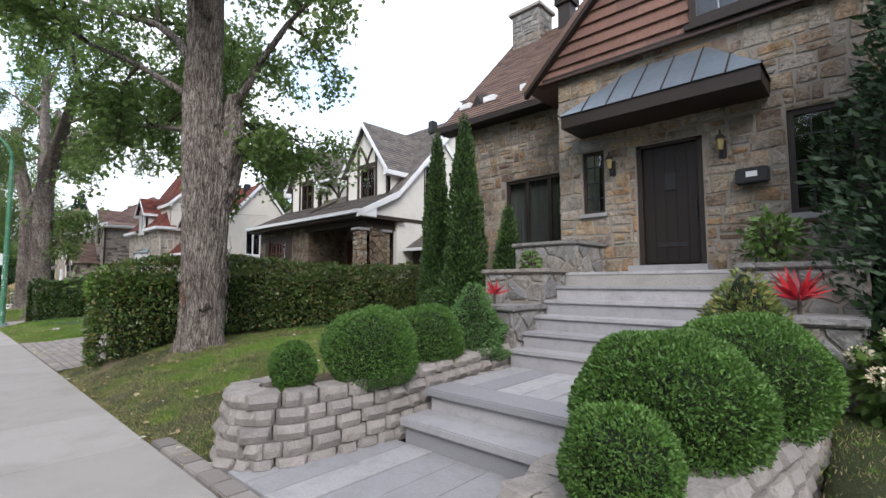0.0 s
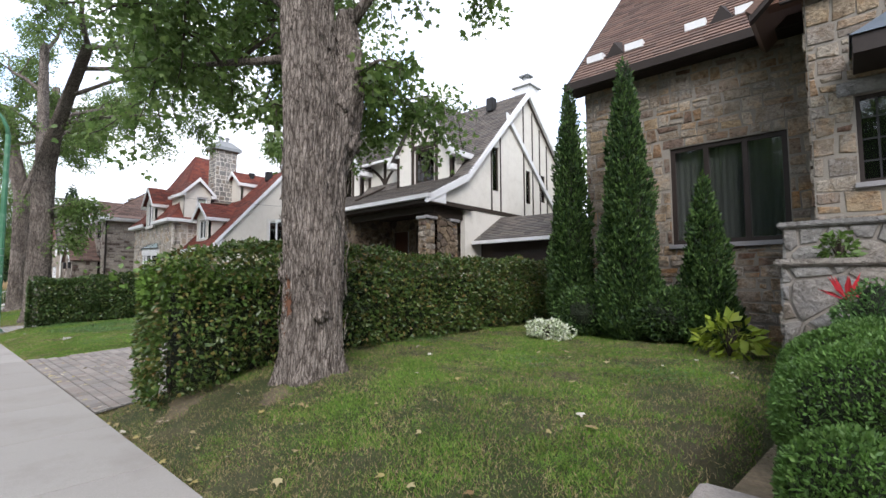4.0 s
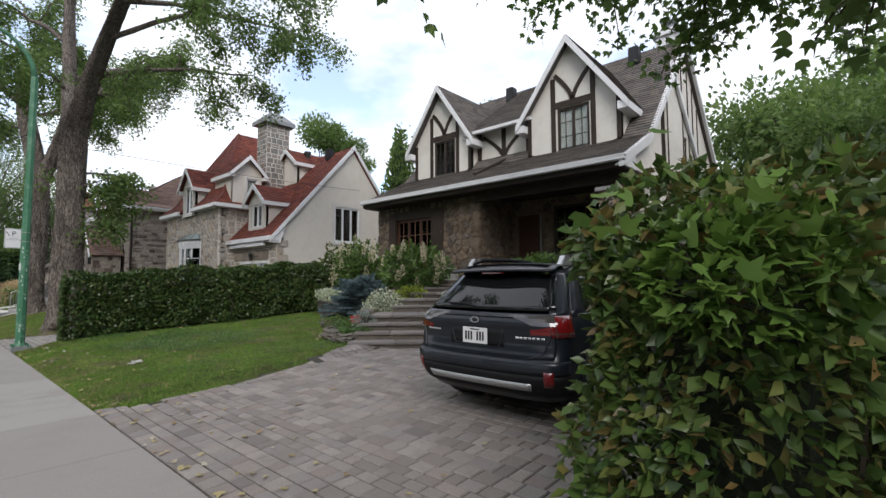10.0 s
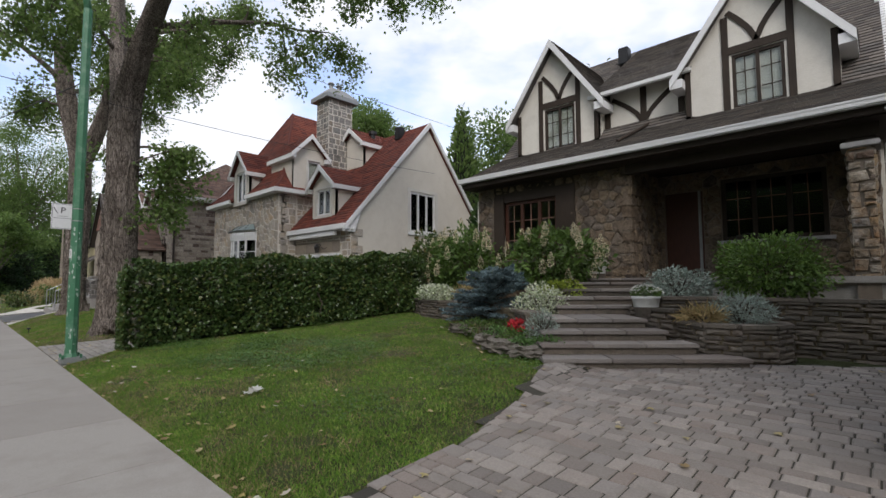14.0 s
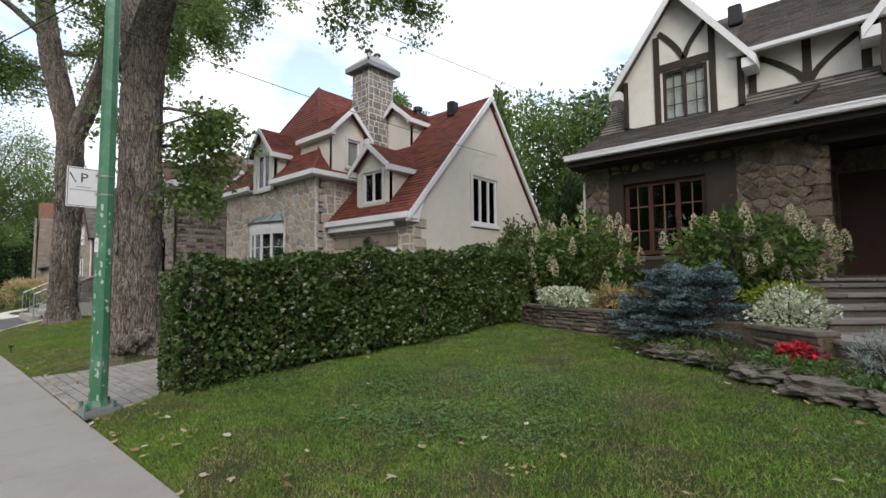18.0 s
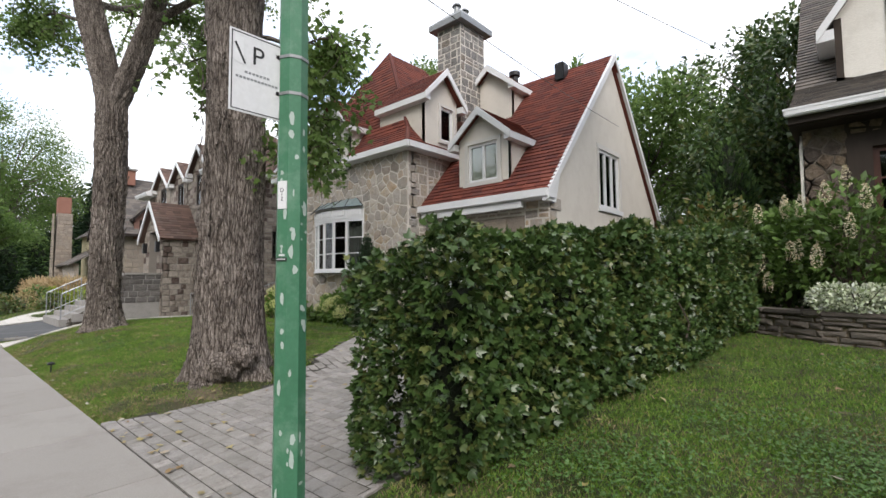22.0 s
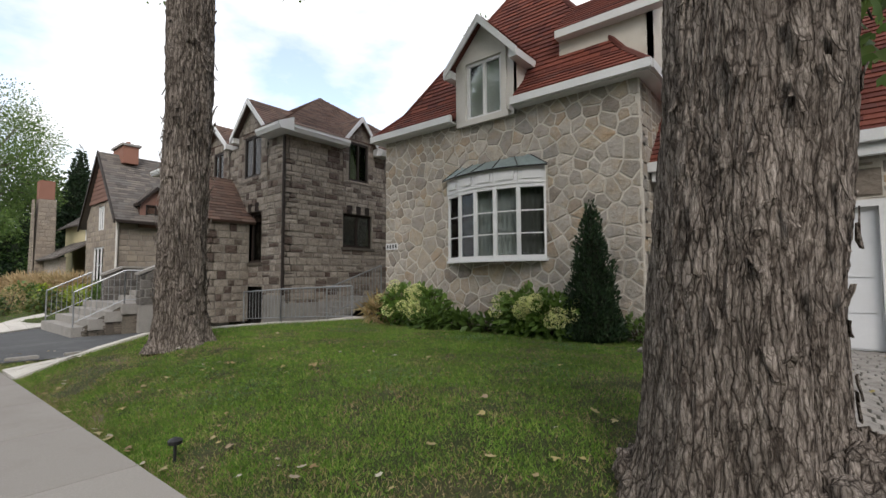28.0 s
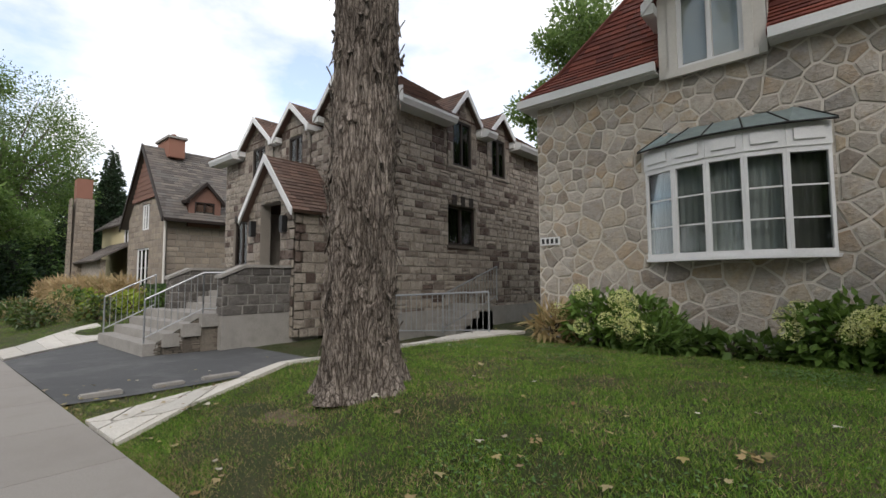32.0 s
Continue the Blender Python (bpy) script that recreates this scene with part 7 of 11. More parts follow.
part("chimney_cap", Shape().box(-51.2, 11.4, 8.6, -50.1, 12.5, 8.75), M["concrete"], ch4)
# portico
po = thing("portico", (-44.95, 6.8, 1.3), "gabled stone entry porch with white rake boards", "porch", kind="structure")
fp = front(-44.95, 6.6)
arch_d = (-0.55, 1.3, 0.55, 3.35)
op = [(-1.25, -0.3), (1.25, -0.3), (1.25, 3.2), (0, 4.5), (-1.25, 3.2)]
wall("wall", fp, op, [arch_d], 0.3, M["mortar4"], po)
lay("stone", "stonework", stones(fp, courses(-1.3, -0.3, 1.3, 4.5, (0.2, 0.3), (0.22, 0.5), 0.006, 0.0), op, [arch_d], gap=0.011, proud=0.03), M["stone4"], po, 60)
for xs_ in (-1.25, 1.25):
    f = facing_east(-44.95 + xs_, 6.6) if xs_ > 0 else Frame((-44.95 + xs_, 8.0, 0), (0, -1, 0), (0, 0, 1))
    o = [(0, -0.3), (1.4, -0.3), (1.4, 3.2), (0, 3.2)]
    wall("wall", f, o, [], 0.25, M["mortar4"], po)
    lay("stone", "stonework", stones(f, courses(0, -0.3, 1.4, 3.2, (0.2, 0.3), (0.22, 0.5), 0.006, 0.0), o, gap=0.011, proud=0.03), M["stone4"], po, 0)
part("door", Shape().rect(fp, -0.55, 1.3, 0.55, 3.35, -0.7, -0.64), M["brown"], po, "dark glazed door")
roof_face("roof", [(-46.4, 8.2, 3.0), (-46.4, 6.4, 3.0), (-44.95, 6.4, 4.65), (-44.95, 8.2, 4.65)], M["shingle1"], po, limit=0)
roof_face("roof", [(-43.5, 6.4, 3.0), (-43.5, 8.2, 3.0), (-44.95, 8.2, 4.65), (-44.95, 6.4, 4.65)], M["shingle1"], po, limit=0)
for sgn in (-1, 1):
    part("rake_board", Shape().plate(fp, [(sgn * 1.45, 2.85), (sgn * 1.45, 3.05), (0, 4.7), (0, 4.48)][::sgn], 0.2, 0.25), M["white"], po)
    lx = -44.95 + sgn * 0.85
    part("lantern", Shape().box(lx - 0.08, 6.42, 2.45, lx + 0.08, 6.58, 2.9), M["black"], po, bevel=0.01)
# terrace, side walls, stairs and railings
tr = thing("entry_terrace", (-45, 6, 0), "stone entry terrace with stairs and grey metal railings", "terrace", kind="structure")
part("deck", Shape().box(-48.59, 6.4, -0.6, -44.02, 6.6, 1.25), M["concrete"], tr)
for xw, sgn in ((-43.85, 1), (-47.2, 1)):
    f = facing_east(xw, 4.85)
    o = [(0, 0.36), (1.9, 0.36), (1.9, 1.5), (0.55, 1.5), (0, 1.24)]
    wall("wall", f, [(0.01, -0.7), (2.6, -0.7), (2.6, 1.48), (0.56, 1.48), (0.01, 1.22)], [], 0.25, M["concrete"], tr)
    lay("stone", "stonework", stones(f, courses(0, 0.36, 1.9, 1.5, (0.2, 0.26), (0.3, 0.5), 0.006, 0.0), o, gap=0.012, proud=0.03), M["stone_dark"], tr, 40)
    lay("stone", "stonework", stones(front(xw - 0.25, 4.85), courses(0, 0.36, 0.25, 1.24, (0.2, 0.26), (0.3, 0.5), 0.006, 0.0), [(0, 0.36), (0.25, 0.36), (0.25, 1.24), (0, 1.24)], gap=0.012, proud=0.03), M["stone_dark"], tr, 0)
    part("coping", Shape().plate(Frame((xw + 0.06, 4.8, 0), (0, 1, 0), (0, 0, 1)), [(0, 1.24), (0.6, 1.5), (2.0, 1.5), (2.0, 1.57), (0.58, 1.57), (0, 1.31)], -0.36, 0.0), M["concrete"], tr, "pale stone coping")
for i in range(4):
    part("tread", Shape().box(-48.0, 3.43 + i * 0.35, -0.36 + i * 0.2 - 0.12, -44.35 + 0.12 * i, 5.2 if i == 3 else 3.95 + i * 0.35, -0.18 + i * 0.2), M["concrete"], tr, bevel=0.012)
    part("riser", Shape().box(-47.95, 3.47 + i * 0.35, -0.8, -44.42 + 0.12 * i, 5.15, -0.3 + i * 0.2), M["ledge"], tr)
for i in range(5):
    part("tread", Shape().box(-46.95, 5.2 + i * 0.3, 0.3, -44.1, 6.55, 0.42 + (i + 1) * 0.166), M["concrete"], tr, bevel=0.012)
fs_ = Frame((-44.42, 3.45, 0), (0.36, 1.4, 0), (0, 0, 1))
lay("stone", "stonework", stones(fs_, courses(0, -0.75, 1.5, 0.38, (0.05, 0.09), (0.15, 0.4), 0.004, 0.0), [(0, -0.75), (1.5, -0.75), (1.5, 0.34), (1.1, 0.34), (0, -0.32)], gap=0.004, proud=0.02, least=0.001), M["ledge"], tr, 60)
part("side_backing", Shape().plate(fs_, [(0, -0.8), (1.5, -0.8), (1.5, 0.36), (1.1, 0.36), (0.02, -0.32)], -0.08, 0.0), M["gap"], tr)


def railing(pts, z_of, parent_label, spacing=0.13, h=0.95):
    r = thing("railing", (*pts[0], z_of(0)), parent_label, "railing", "grey railings")
    a, b = Vector((*pts[0], z_of(0))), Vector((*pts[1], z_of(1)))
    up = Vector((0, 0, h))
    part("handrail", Shape().tube([a + up, b + up], 0.022, 8), M["steel"], r)
    part("bottom_rail", Shape().tube([a + up * 0.12, b + up * 0.12], 0.015, 6), M["steel"], r)
    n = max(2, int((b - a).length / spacing))
    for i in range(n + 1):
        p = a.lerp(b, i / n)
        post = i in (0, n)
        part("post" if post else "baluster", Shape().tube([p + up * (0 if post else 0.12), p + up], 0.022 if post else 0.009, 6), M["steel"], r)
    return r


for xx in (-47.8, -44.55):
    railing([(xx, 3.5), (xx + 0.3, 4.6)], lambda t: -0.18 + 0.6 * t, "grey metal stair railing")
railing([(-44.25, 4.6), (-43.95, 4.95)], lambda t: 0.42, "grey metal landing railing")
railing([(-41.2, 7.7), (-38.9, 8.5)], lambda t: -0.15 + 0.1 * t, "grey metal railing beside the stone house")
railing([(-42.8, 7.4), (-41.2, 7.7)], lambda t: -0.25 + 0.1 * t, "grey metal railing beside the stone house")
railing([(-40.6, 8.9), (-40.4, 11.0)], lambda t: -0.15 + 0.75 * t, "grey metal railing up the side steps")
for i in range(4):
    tagged(new("side_step", Shape().box(-41.5, 9.2 + i * 0.32, -0.3, -40.4, 10.8, 0.0 + i * 0.17).data("side_step", M["concrete"], bevel=0.01)), "grey concrete step beside the stone house", "step", "side steps", "structure")

# -- houses 5 and 6 farther along --
h5 = thing("house", (-61, 9, 0), "tan stone house with grey shingle roof and brown gable", "house", "houses along the street")
f5 = front(0, 8.2)
h5w = [(-62.6, 0.9, -60.6, 3.0), (-61.9, 4.0, -60.7, 5.4)]
o5 = [(-64.2, -0.6), (-58.1, -0.6), (-58.1, 4.7), (-61.15, 8.4), (-64.2, 4.7)]
wall("wall", f5, o5, h5w, 0.3, M["mortar4"], h5)
lay("stone", "stonework", stones(f5, courses(-64.2, -0.6, -58.1, 5.6, (0.25, 0.36), (0.35, 0.7), 0.01, 0.0), [(-64.2, -0.6), (-58.1, -0.6), (-58.1, 4.7), (-58.9, 5.6), (-63.4, 5.6), (-64.2, 4.7)], h5w, gap=0.01, proud=0.025), M["stone_tan"], h5, 0)
f5e = facing_east(-58.1, 8.2)
h5v = [(3.0, 0.9, 5.2, 2.2)]
o5e = [(0.01, -0.6), (10, -0.6), (10, 4.7), (0.01, 4.7)]
wall("wall", f5e, o5e, h5v, 0.3, M["mortar4"], h5)
lay("stone", "stonework", stones(f5e, courses(0, -0.6, 10, 4.7, (0.25, 0.36), (0.35, 0.7), 0.01, 0.0), o5e, h5v, gap=0.01, proud=0.025), M["stone_tan"], h5, 0)
roof_face("roof", [(-57.6, 7.9, 4.3), (-57.6, 18.4, 4.3), (-61.15, 18.4, 8.6), (-61.15, 7.9, 8.6)], M["shingle2"], h5, limit=0, row=0.2, wide=0.4)
roof_face("roof", [(-64.7, 18.4, 4.3), (-64.7, 7.9, 4.3), (-61.15, 7.9, 8.6), (-61.15, 18.4, 8.6)], M["shingle2"], h5, limit=0, row=0.2, wide=0.4)
shell("inner_wall", -64.0, 8.2, -58.3, 18, -0.6, 4.6, h5)
for sgn in (-1, 1):
    part("rake_board", Shape().plate(front(-61.15, 7.9), [(sgn * 3.55, 4.1), (sgn * 3.55, 4.35), (0, 8.65), (0, 8.35)][::sgn], 0, 0.08), M["brown"], h5)
sid = part("gable_siding", Shape().plate(front(-61.15, 8.15), [(-2.2, 5.6), (2.2, 5.6), (0, 8.25)], 0, 0.06), M["siding"], h5)
for k in range(9):
    hw = 2.15 * (1 - k / 10)
    part("board", Shape().rect(front(-61.15, 8.09), -hw, 5.62 + k * 0.26, hw, 5.84 + k * 0.26, 0, 0.02), M["siding"], sid)
dormer(Frame((-57.9, 9.9, 0), (0, 1, 0), (0, 0, 1)), 0.8, 4.0, 5.5, 6.35, 2.6, h5, M["siding"], M["shingle2"], M["brown"], (-0.5, 4.2, 0.5, 5.3), M["brown"], panes=2)
for h in h5w:
    window(f5, *h, h5, M["white"], 3, (1, 2), edge=0.08)
window(f5e, *h5v[0], h5, M["white"], 3, edge=0.08)
part("eave", Shape().box(-57.7, 7.95, 4.15, -57.5, 18.4, 4.3), M["brown"], h5)
part("downpipe", Shape().tube([(-58.0, 8.1, 4.3), (-58.0, 8.1, -0.4)], 0.06, 6), M["trim3"], h5)
c5 = part("chimney", Shape().box(-62.2, 8.9, 8.0, -60.3, 9.7, 9.05), M["terracotta"], h5, bevel=0.02)
part("chimney_cap", Shape().box(-62.3, 8.8, 9.05, -60.2, 9.8, 9.17), M["concrete"], c5)
for px in (-61.6, -60.9):
    part("chimney_pot", Shape().tube([(px, 9.3, 9.17), (px, 9.3, 9.42)], 0.12, 8), M["terracotta"], c5)
h6 = thing("house", (-72, 9, 0), "pale house with brick-topped stone chimney and grey roof", "house", "houses along the street")
wall("wall", front(0, 9.5), [(-76, -0.8), (-66.5, -0.8), (-66.5, 5.2), (-76, 5.2)], [(-70.4, 3.6, -69.0, 4.9)], 0.3, M["yellow"], h6)
wall("wall", facing_east(-66.5, 9.51), [(0, -0.8), (6, -0.8), (6, 5.2), (3, 7.6), (0, 5.2)], [], 0.3, M["yellow"], h6)
wall("wall", front(0, 7.6), [(-73.6, -0.8), (-67.5, -0.8), (-67.5, 2.6), (-73.6, 2.6)], [], 0.3, M["stone4"], h6)
roof_face("roof", [(-76.4, 9.0, 5.1), (-66.1, 9.0, 5.1), (-66.1, 12.5, 7.9), (-76.4, 12.5, 7.9)], M["shingle2"], h6, limit=0, row=0.25, wide=0.5)
roof_face("roof", [(-74, 7.1, 2.5), (-67.1, 7.1, 2.5), (-67.1, 9.5, 3.9), (-74, 9.5, 3.9)], M["shingle2"], h6, limit=0, row=0.25, wide=0.5)
shell("inner_wall", -76, 9.5, -66.6, 15.5, -0.8, 5.1, h6)
c6 = part("chimney", Shape().add([(-74.0, 7.0, -0.8), (-72.2, 7.0, -0.8), (-72.2, 8.2, -0.8), (-74.0, 8.2, -0.8), (-73.5, 7.2, 7.0), (-72.5, 7.2, 7.0), (-72.5, 8.2, 7.0), (-73.5, 8.2, 7.0)], [(0, 1, 5, 4), (1, 2, 6, 5), (2, 3, 7, 6), (3, 0, 4, 7), (4, 5, 6, 7)]), M["stone_tan"], h6)
lay("stone", "stonework", stones(front(0, 6.97), courses(-74.0, -0.8, -72.2, 7.0, (0.2, 0.34), (0.25, 0.55), 0.01, 0.1), [(-74.0, -0.8), (-72.2, -0.8), (-72.5, 7.0), (-73.5, 7.0)], gap=0.012, proud=0.03), M["stone_tan"], c6, 0)
lay("stone", "stonework", stones(Frame((-72.2, 7.0, -0.8), (0, 1, 0), (-0.3, 0, 7.8)), courses(0, 0, 1.2, 7.8, (0.2, 0.34), (0.25, 0.55), 0.01, 0.1), [(0, 0), (1.2, 0), (1.2, 7.8), (0.2, 7.8)], gap=0.012, proud=0.03), M["stone_tan"], c6, 0)
part("chimney_top", Shape().box(-73.45, 7.2, 7.0, -72.55, 8.1, 8.4), M["terracotta"], c6, bevel=0.03)
window(front(0, 9.5), -70.4, 3.6, -69.0, 4.9, h6, M["white"], 2)

# -- garden walls and steps of house 2, set slantwise to the street --
S_O = Vector((-17.42, 5.52, 0))
S_U, S_V = Vector((0.737, 0.677, 0)), Vector((-0.677, 0.737, 0))


def slant(a, b):
    p = S_O + S_U * a + S_V * b
    return (p.x, p.y)


def slab_at(a0, b0, a1, b1, z0, z1, mat, parent, name="slab", bevel=0.012):
    q = [slant(a0, b0), slant(a1, b0), slant(a1, b1), slant(a0, b1)]
    return part(name, Shape().add([(*p, z0) for p in q] + [(*p, z1) for p in q], [(3, 2, 1, 0), (4, 5, 6, 7), (0, 1, 5, 4), (1, 2, 6, 5), (2, 3, 7, 6), (3, 0, 4, 7)]), mat, parent, bevel=bevel)


gs = thing("garden_steps", (-16.5, 6.5, 0.1), "wide brown stone garden steps with overhanging treads", "steps", kind="structure")
z = 0.08
for i, (a0, a1) in enumerate(((0.0, 2.75), (0.05, 2.25), (0.12, 2.0), (0.2, 1.85))):
    b = i * 0.36
    slab_at(a0 + 0.03, b + 0.05, a1 - 0.03, b + 1.0, z - 0.2, z + 0.09, M["ledge"], gs, "riser")
    n = 3
    for k in range(n):
        w = (a1 - a0) / n
        slab_at(a0 + k * w, b, a0 + (k + 1) * w - 0.008, b + (0.45 if i < 3 else 1.6), z + 0.09, z + 0.145, M["paver"], gs, "tread")
    z += 0.145
for a0, b, zt in ((0.66, 2.07, 0.81), (0.72, 2.42, 0.95), (1.02, 3.0, 1.09), (1.38, 3.5, 1.22), (1.85, 4.1, 1.31)):
    slab_at(a0 + 0.03, b + 0.04, a0 + 2.1, b + 1.5, 0.3, zt - 0.055, M["ledge"], gs, "riser")
    for k in range(3):
        slab_at(a0 + k * 0.72, b, a0 + (k + 1) * 0.72 - 0.01, b + 0.75, zt - 0.055, zt, M["paver"], gs, "tread")


def ledge_wall(pts, z0, z1, label, cap=0.06, thick=0.3):
    """A dry wall of thin flat stones along a line."""
    root = thing("ledge_wall", (*pts[0], z0), label, "garden wall", kind="structure")
    made = []
    for a, b in zip(pts, pts[1:]):
        a, b = Vector((*a, 0)), Vector((*b, 0))
        f = Frame(a, b - a, (0, 0, 1))
        ln = (b - a).length
        part("core", Shape().rect(f, 0.02, z0, ln - 0.02, z1 - cap, -thick, -0.02), M["soil"], root)
        o = [(-0.02, z0), (ln + 0.02, z0), (ln + 0.02, z1 - cap), (-0.02, z1 - cap)]
        made += stones(Frame(a - f.n * 0.03, f.u, f.v), courses(-0.02, z0, ln + 0.02, z1 - cap, (0.05, 0.1), (0.2, 0.55), 0.006, 0.0), o, gap=0.005, proud=0.05, least=0.002)
        x = 0.0
        while x < ln:
            w = min(ln - x, random.uniform(0.4, 0.8))
            part("cap_stone", Shape().rect(f, x, z1 - cap, x + w - 0.01, z1, -thick, 0.03), M["ledge"], root, bevel=0.012)
            x += w
    lay("ledge_stone", "ledge_stones", made, M["ledge"], root, 120)
    return root


ledge_wall([(-23.85, 9.1), (-22.7, 8.35), (-21.4, 8.1), (-20.6, 8.0)], 0.2, 0.78, "low dark wall of thin ledge stones below the hydrangeas")
ledge_wall([slant(2.3, 1.15), slant(2.4, 0.55), slant(2.75, 0.25), slant(3.2, 0.2), slant(3.6, 0.45), slant(3.75, 1.0), slant(3.6, 1.5)], 0.05, 0.64, "round planter wall of thin brown ledge stones by the steps")
ledge_wall([slant(2.35, 1.75), slant(3.3, 1.55), (-13.9, 8.95)], 0.05, 0.98, "brown ledge stone wall beside the driveway")
ledge_wall([slant(1.9, 1.95), slant(2.3, 1.15)], 0.3, 0.8, "low brown ledge stone wall beside the steps")
ledge_wall([(-20.5, 8.0), (-19.4, 7.5), slant(0.02, 1.5)], 0.25, 0.74, "low brown ledge stone wall behind the blue spruce")
ledge_wall([(-19.9, 10.3), (-18.85, 10.2)], 0.3, 1.3, "grey stone wall under the porch")
fillb = Shape().plate(Frame((0, 0, 0), (1, 0, 0), (0, 1, 0)), [slant(2.4, 1.85), slant(3.3, 1.7), (-13.95, 9.1), (-14.2, 10.6), (-17.2, 10.6), slant(1.95, 2.0)], 0.1, 0.9)
tagged(new("planting_bed", fillb.data("planting_bed", M["soil"])), "dark soil bed behind the round planter wall", "bed", kind="structure")
fillb = Shape().plate(Frame((0, 0, 0), (1, 0, 0), (0, 1, 0)), [slant(2.4, 1.1), slant(2.5, 0.6), slant(2.8, 0.35), slant(3.2, 0.3), slant(3.5, 0.55), slant(3.65, 1.0), slant(3.5, 1.5), slant(2.45, 1.7)], 0.1, 0.58)
tagged(new("planting_bed", fillb.data("planting_bed", M["soil"])), "dark soil in the round planter", "bed", kind="structure")
fillb = Shape().plate(Frame((0, 0, 0), (1, 0, 0), (0, 1, 0)), [(-23.7, 9.2), (-22.65, 8.5), (-21.4, 8.25), (-20.4, 8.1), slant(0.1, 1.6), slant(0.64, 2.6), (-18.85, 10.9), (-23.7, 10.9)], 0.1, 0.72)
tagged(new("planting_bed", fillb.data("planting_bed", M["soil"])), "dark soil bed before the timbered house", "bed", kind="structure")
rk = random.Random(3)
for k, (px, py, s) in enumerate(((-18.9, 6.3, 0.3), (-18.35, 5.9, 0.34), (-17.85, 5.75, 0.25), (-19.5, 6.75, 0.28), (-18.05, 6.1, 0.24), (-20.1, 6.95, 0.3))):
    bm = bmesh.new()
    bmesh.ops.create_icosphere(bm, subdivisions=4, radius=1.0)
    for v in bm.verts:
        w = 1 + 0.45 * noise.noise(v.co * 2.3 + Vector((k * 3.1, 0, 0))) + 0.1 * noise.noise(v.co * 8 + Vector((0, k, 0))) + 0.07 * math.copysign(1, math.sin(v.co.z * 11 + 2 * noise.noise(v.co * 3)))
        v.co = Vector((v.co.x * s * w, v.co.y * s * 0.7 * w, max(-0.5, min(0.6, v.co.z)) * s * 0.45 * w)) + Vector((px, py, gz(px, py) + 0.06))
    me = bpy.data.meshes.new("rock")
    bm.to_mesh(me)
    bm.free()
    me.materials.append(M["rock"])
    tagged(new("rock", me), "flat brown rock edging the lawn bed", "rock", "bed edging rocks")
leaf_bed = [(-20.2, 7.1), (-18.4, 6.15), (-17.7, 6.1), slant(0.1, 0.8), slant(0.1, 1.7), (-20.3, 8.0)]
tagged(new("planting_bed", Shape().plate(Frame((0, 0, 0), (1, 0, 0), (0, 1, 0)), leaf_bed, 0.05, 0.36).data("planting_bed", M["soil"])), "sloping soil bed beside the steps", "bed", kind="structure")

# rough stones edging the second driveway
rk = random.Random(31)
for k in range(13):
    px, py = -25.52 - 0.03 * k + rk.uniform(-0.04, 0.04), 4.9 + 0.3 * k
    s = rk.uniform(0.1, 0.16)
    bm = bmesh.new()
    bmesh.ops.create_icosphere(bm, subdivisions=2, radius=1.0)
    for v in bm.verts:
        w = 1 + 0.4 * noise.noise(v.co * 2.1 + Vector((k * 5.3, 2, 0)))
        v.co = Vector((v.co.x * s * w * 0.8, v.co.y * s * w * 1.05, max(-0.6, min(0.55, v.co.z)) * s * 0.6 * w)) + Vector((px, py, gz(px, py) + 0.05))
    me = bpy.data.meshes.new("edging_stone")
    bm.to_mesh(me)
    bm.free()
    me.materials.append(M["concrete"])
    tagged(new("edging_stone", me), "rough grey stone edging the paver driveway", "stone", "driveway edging stones")

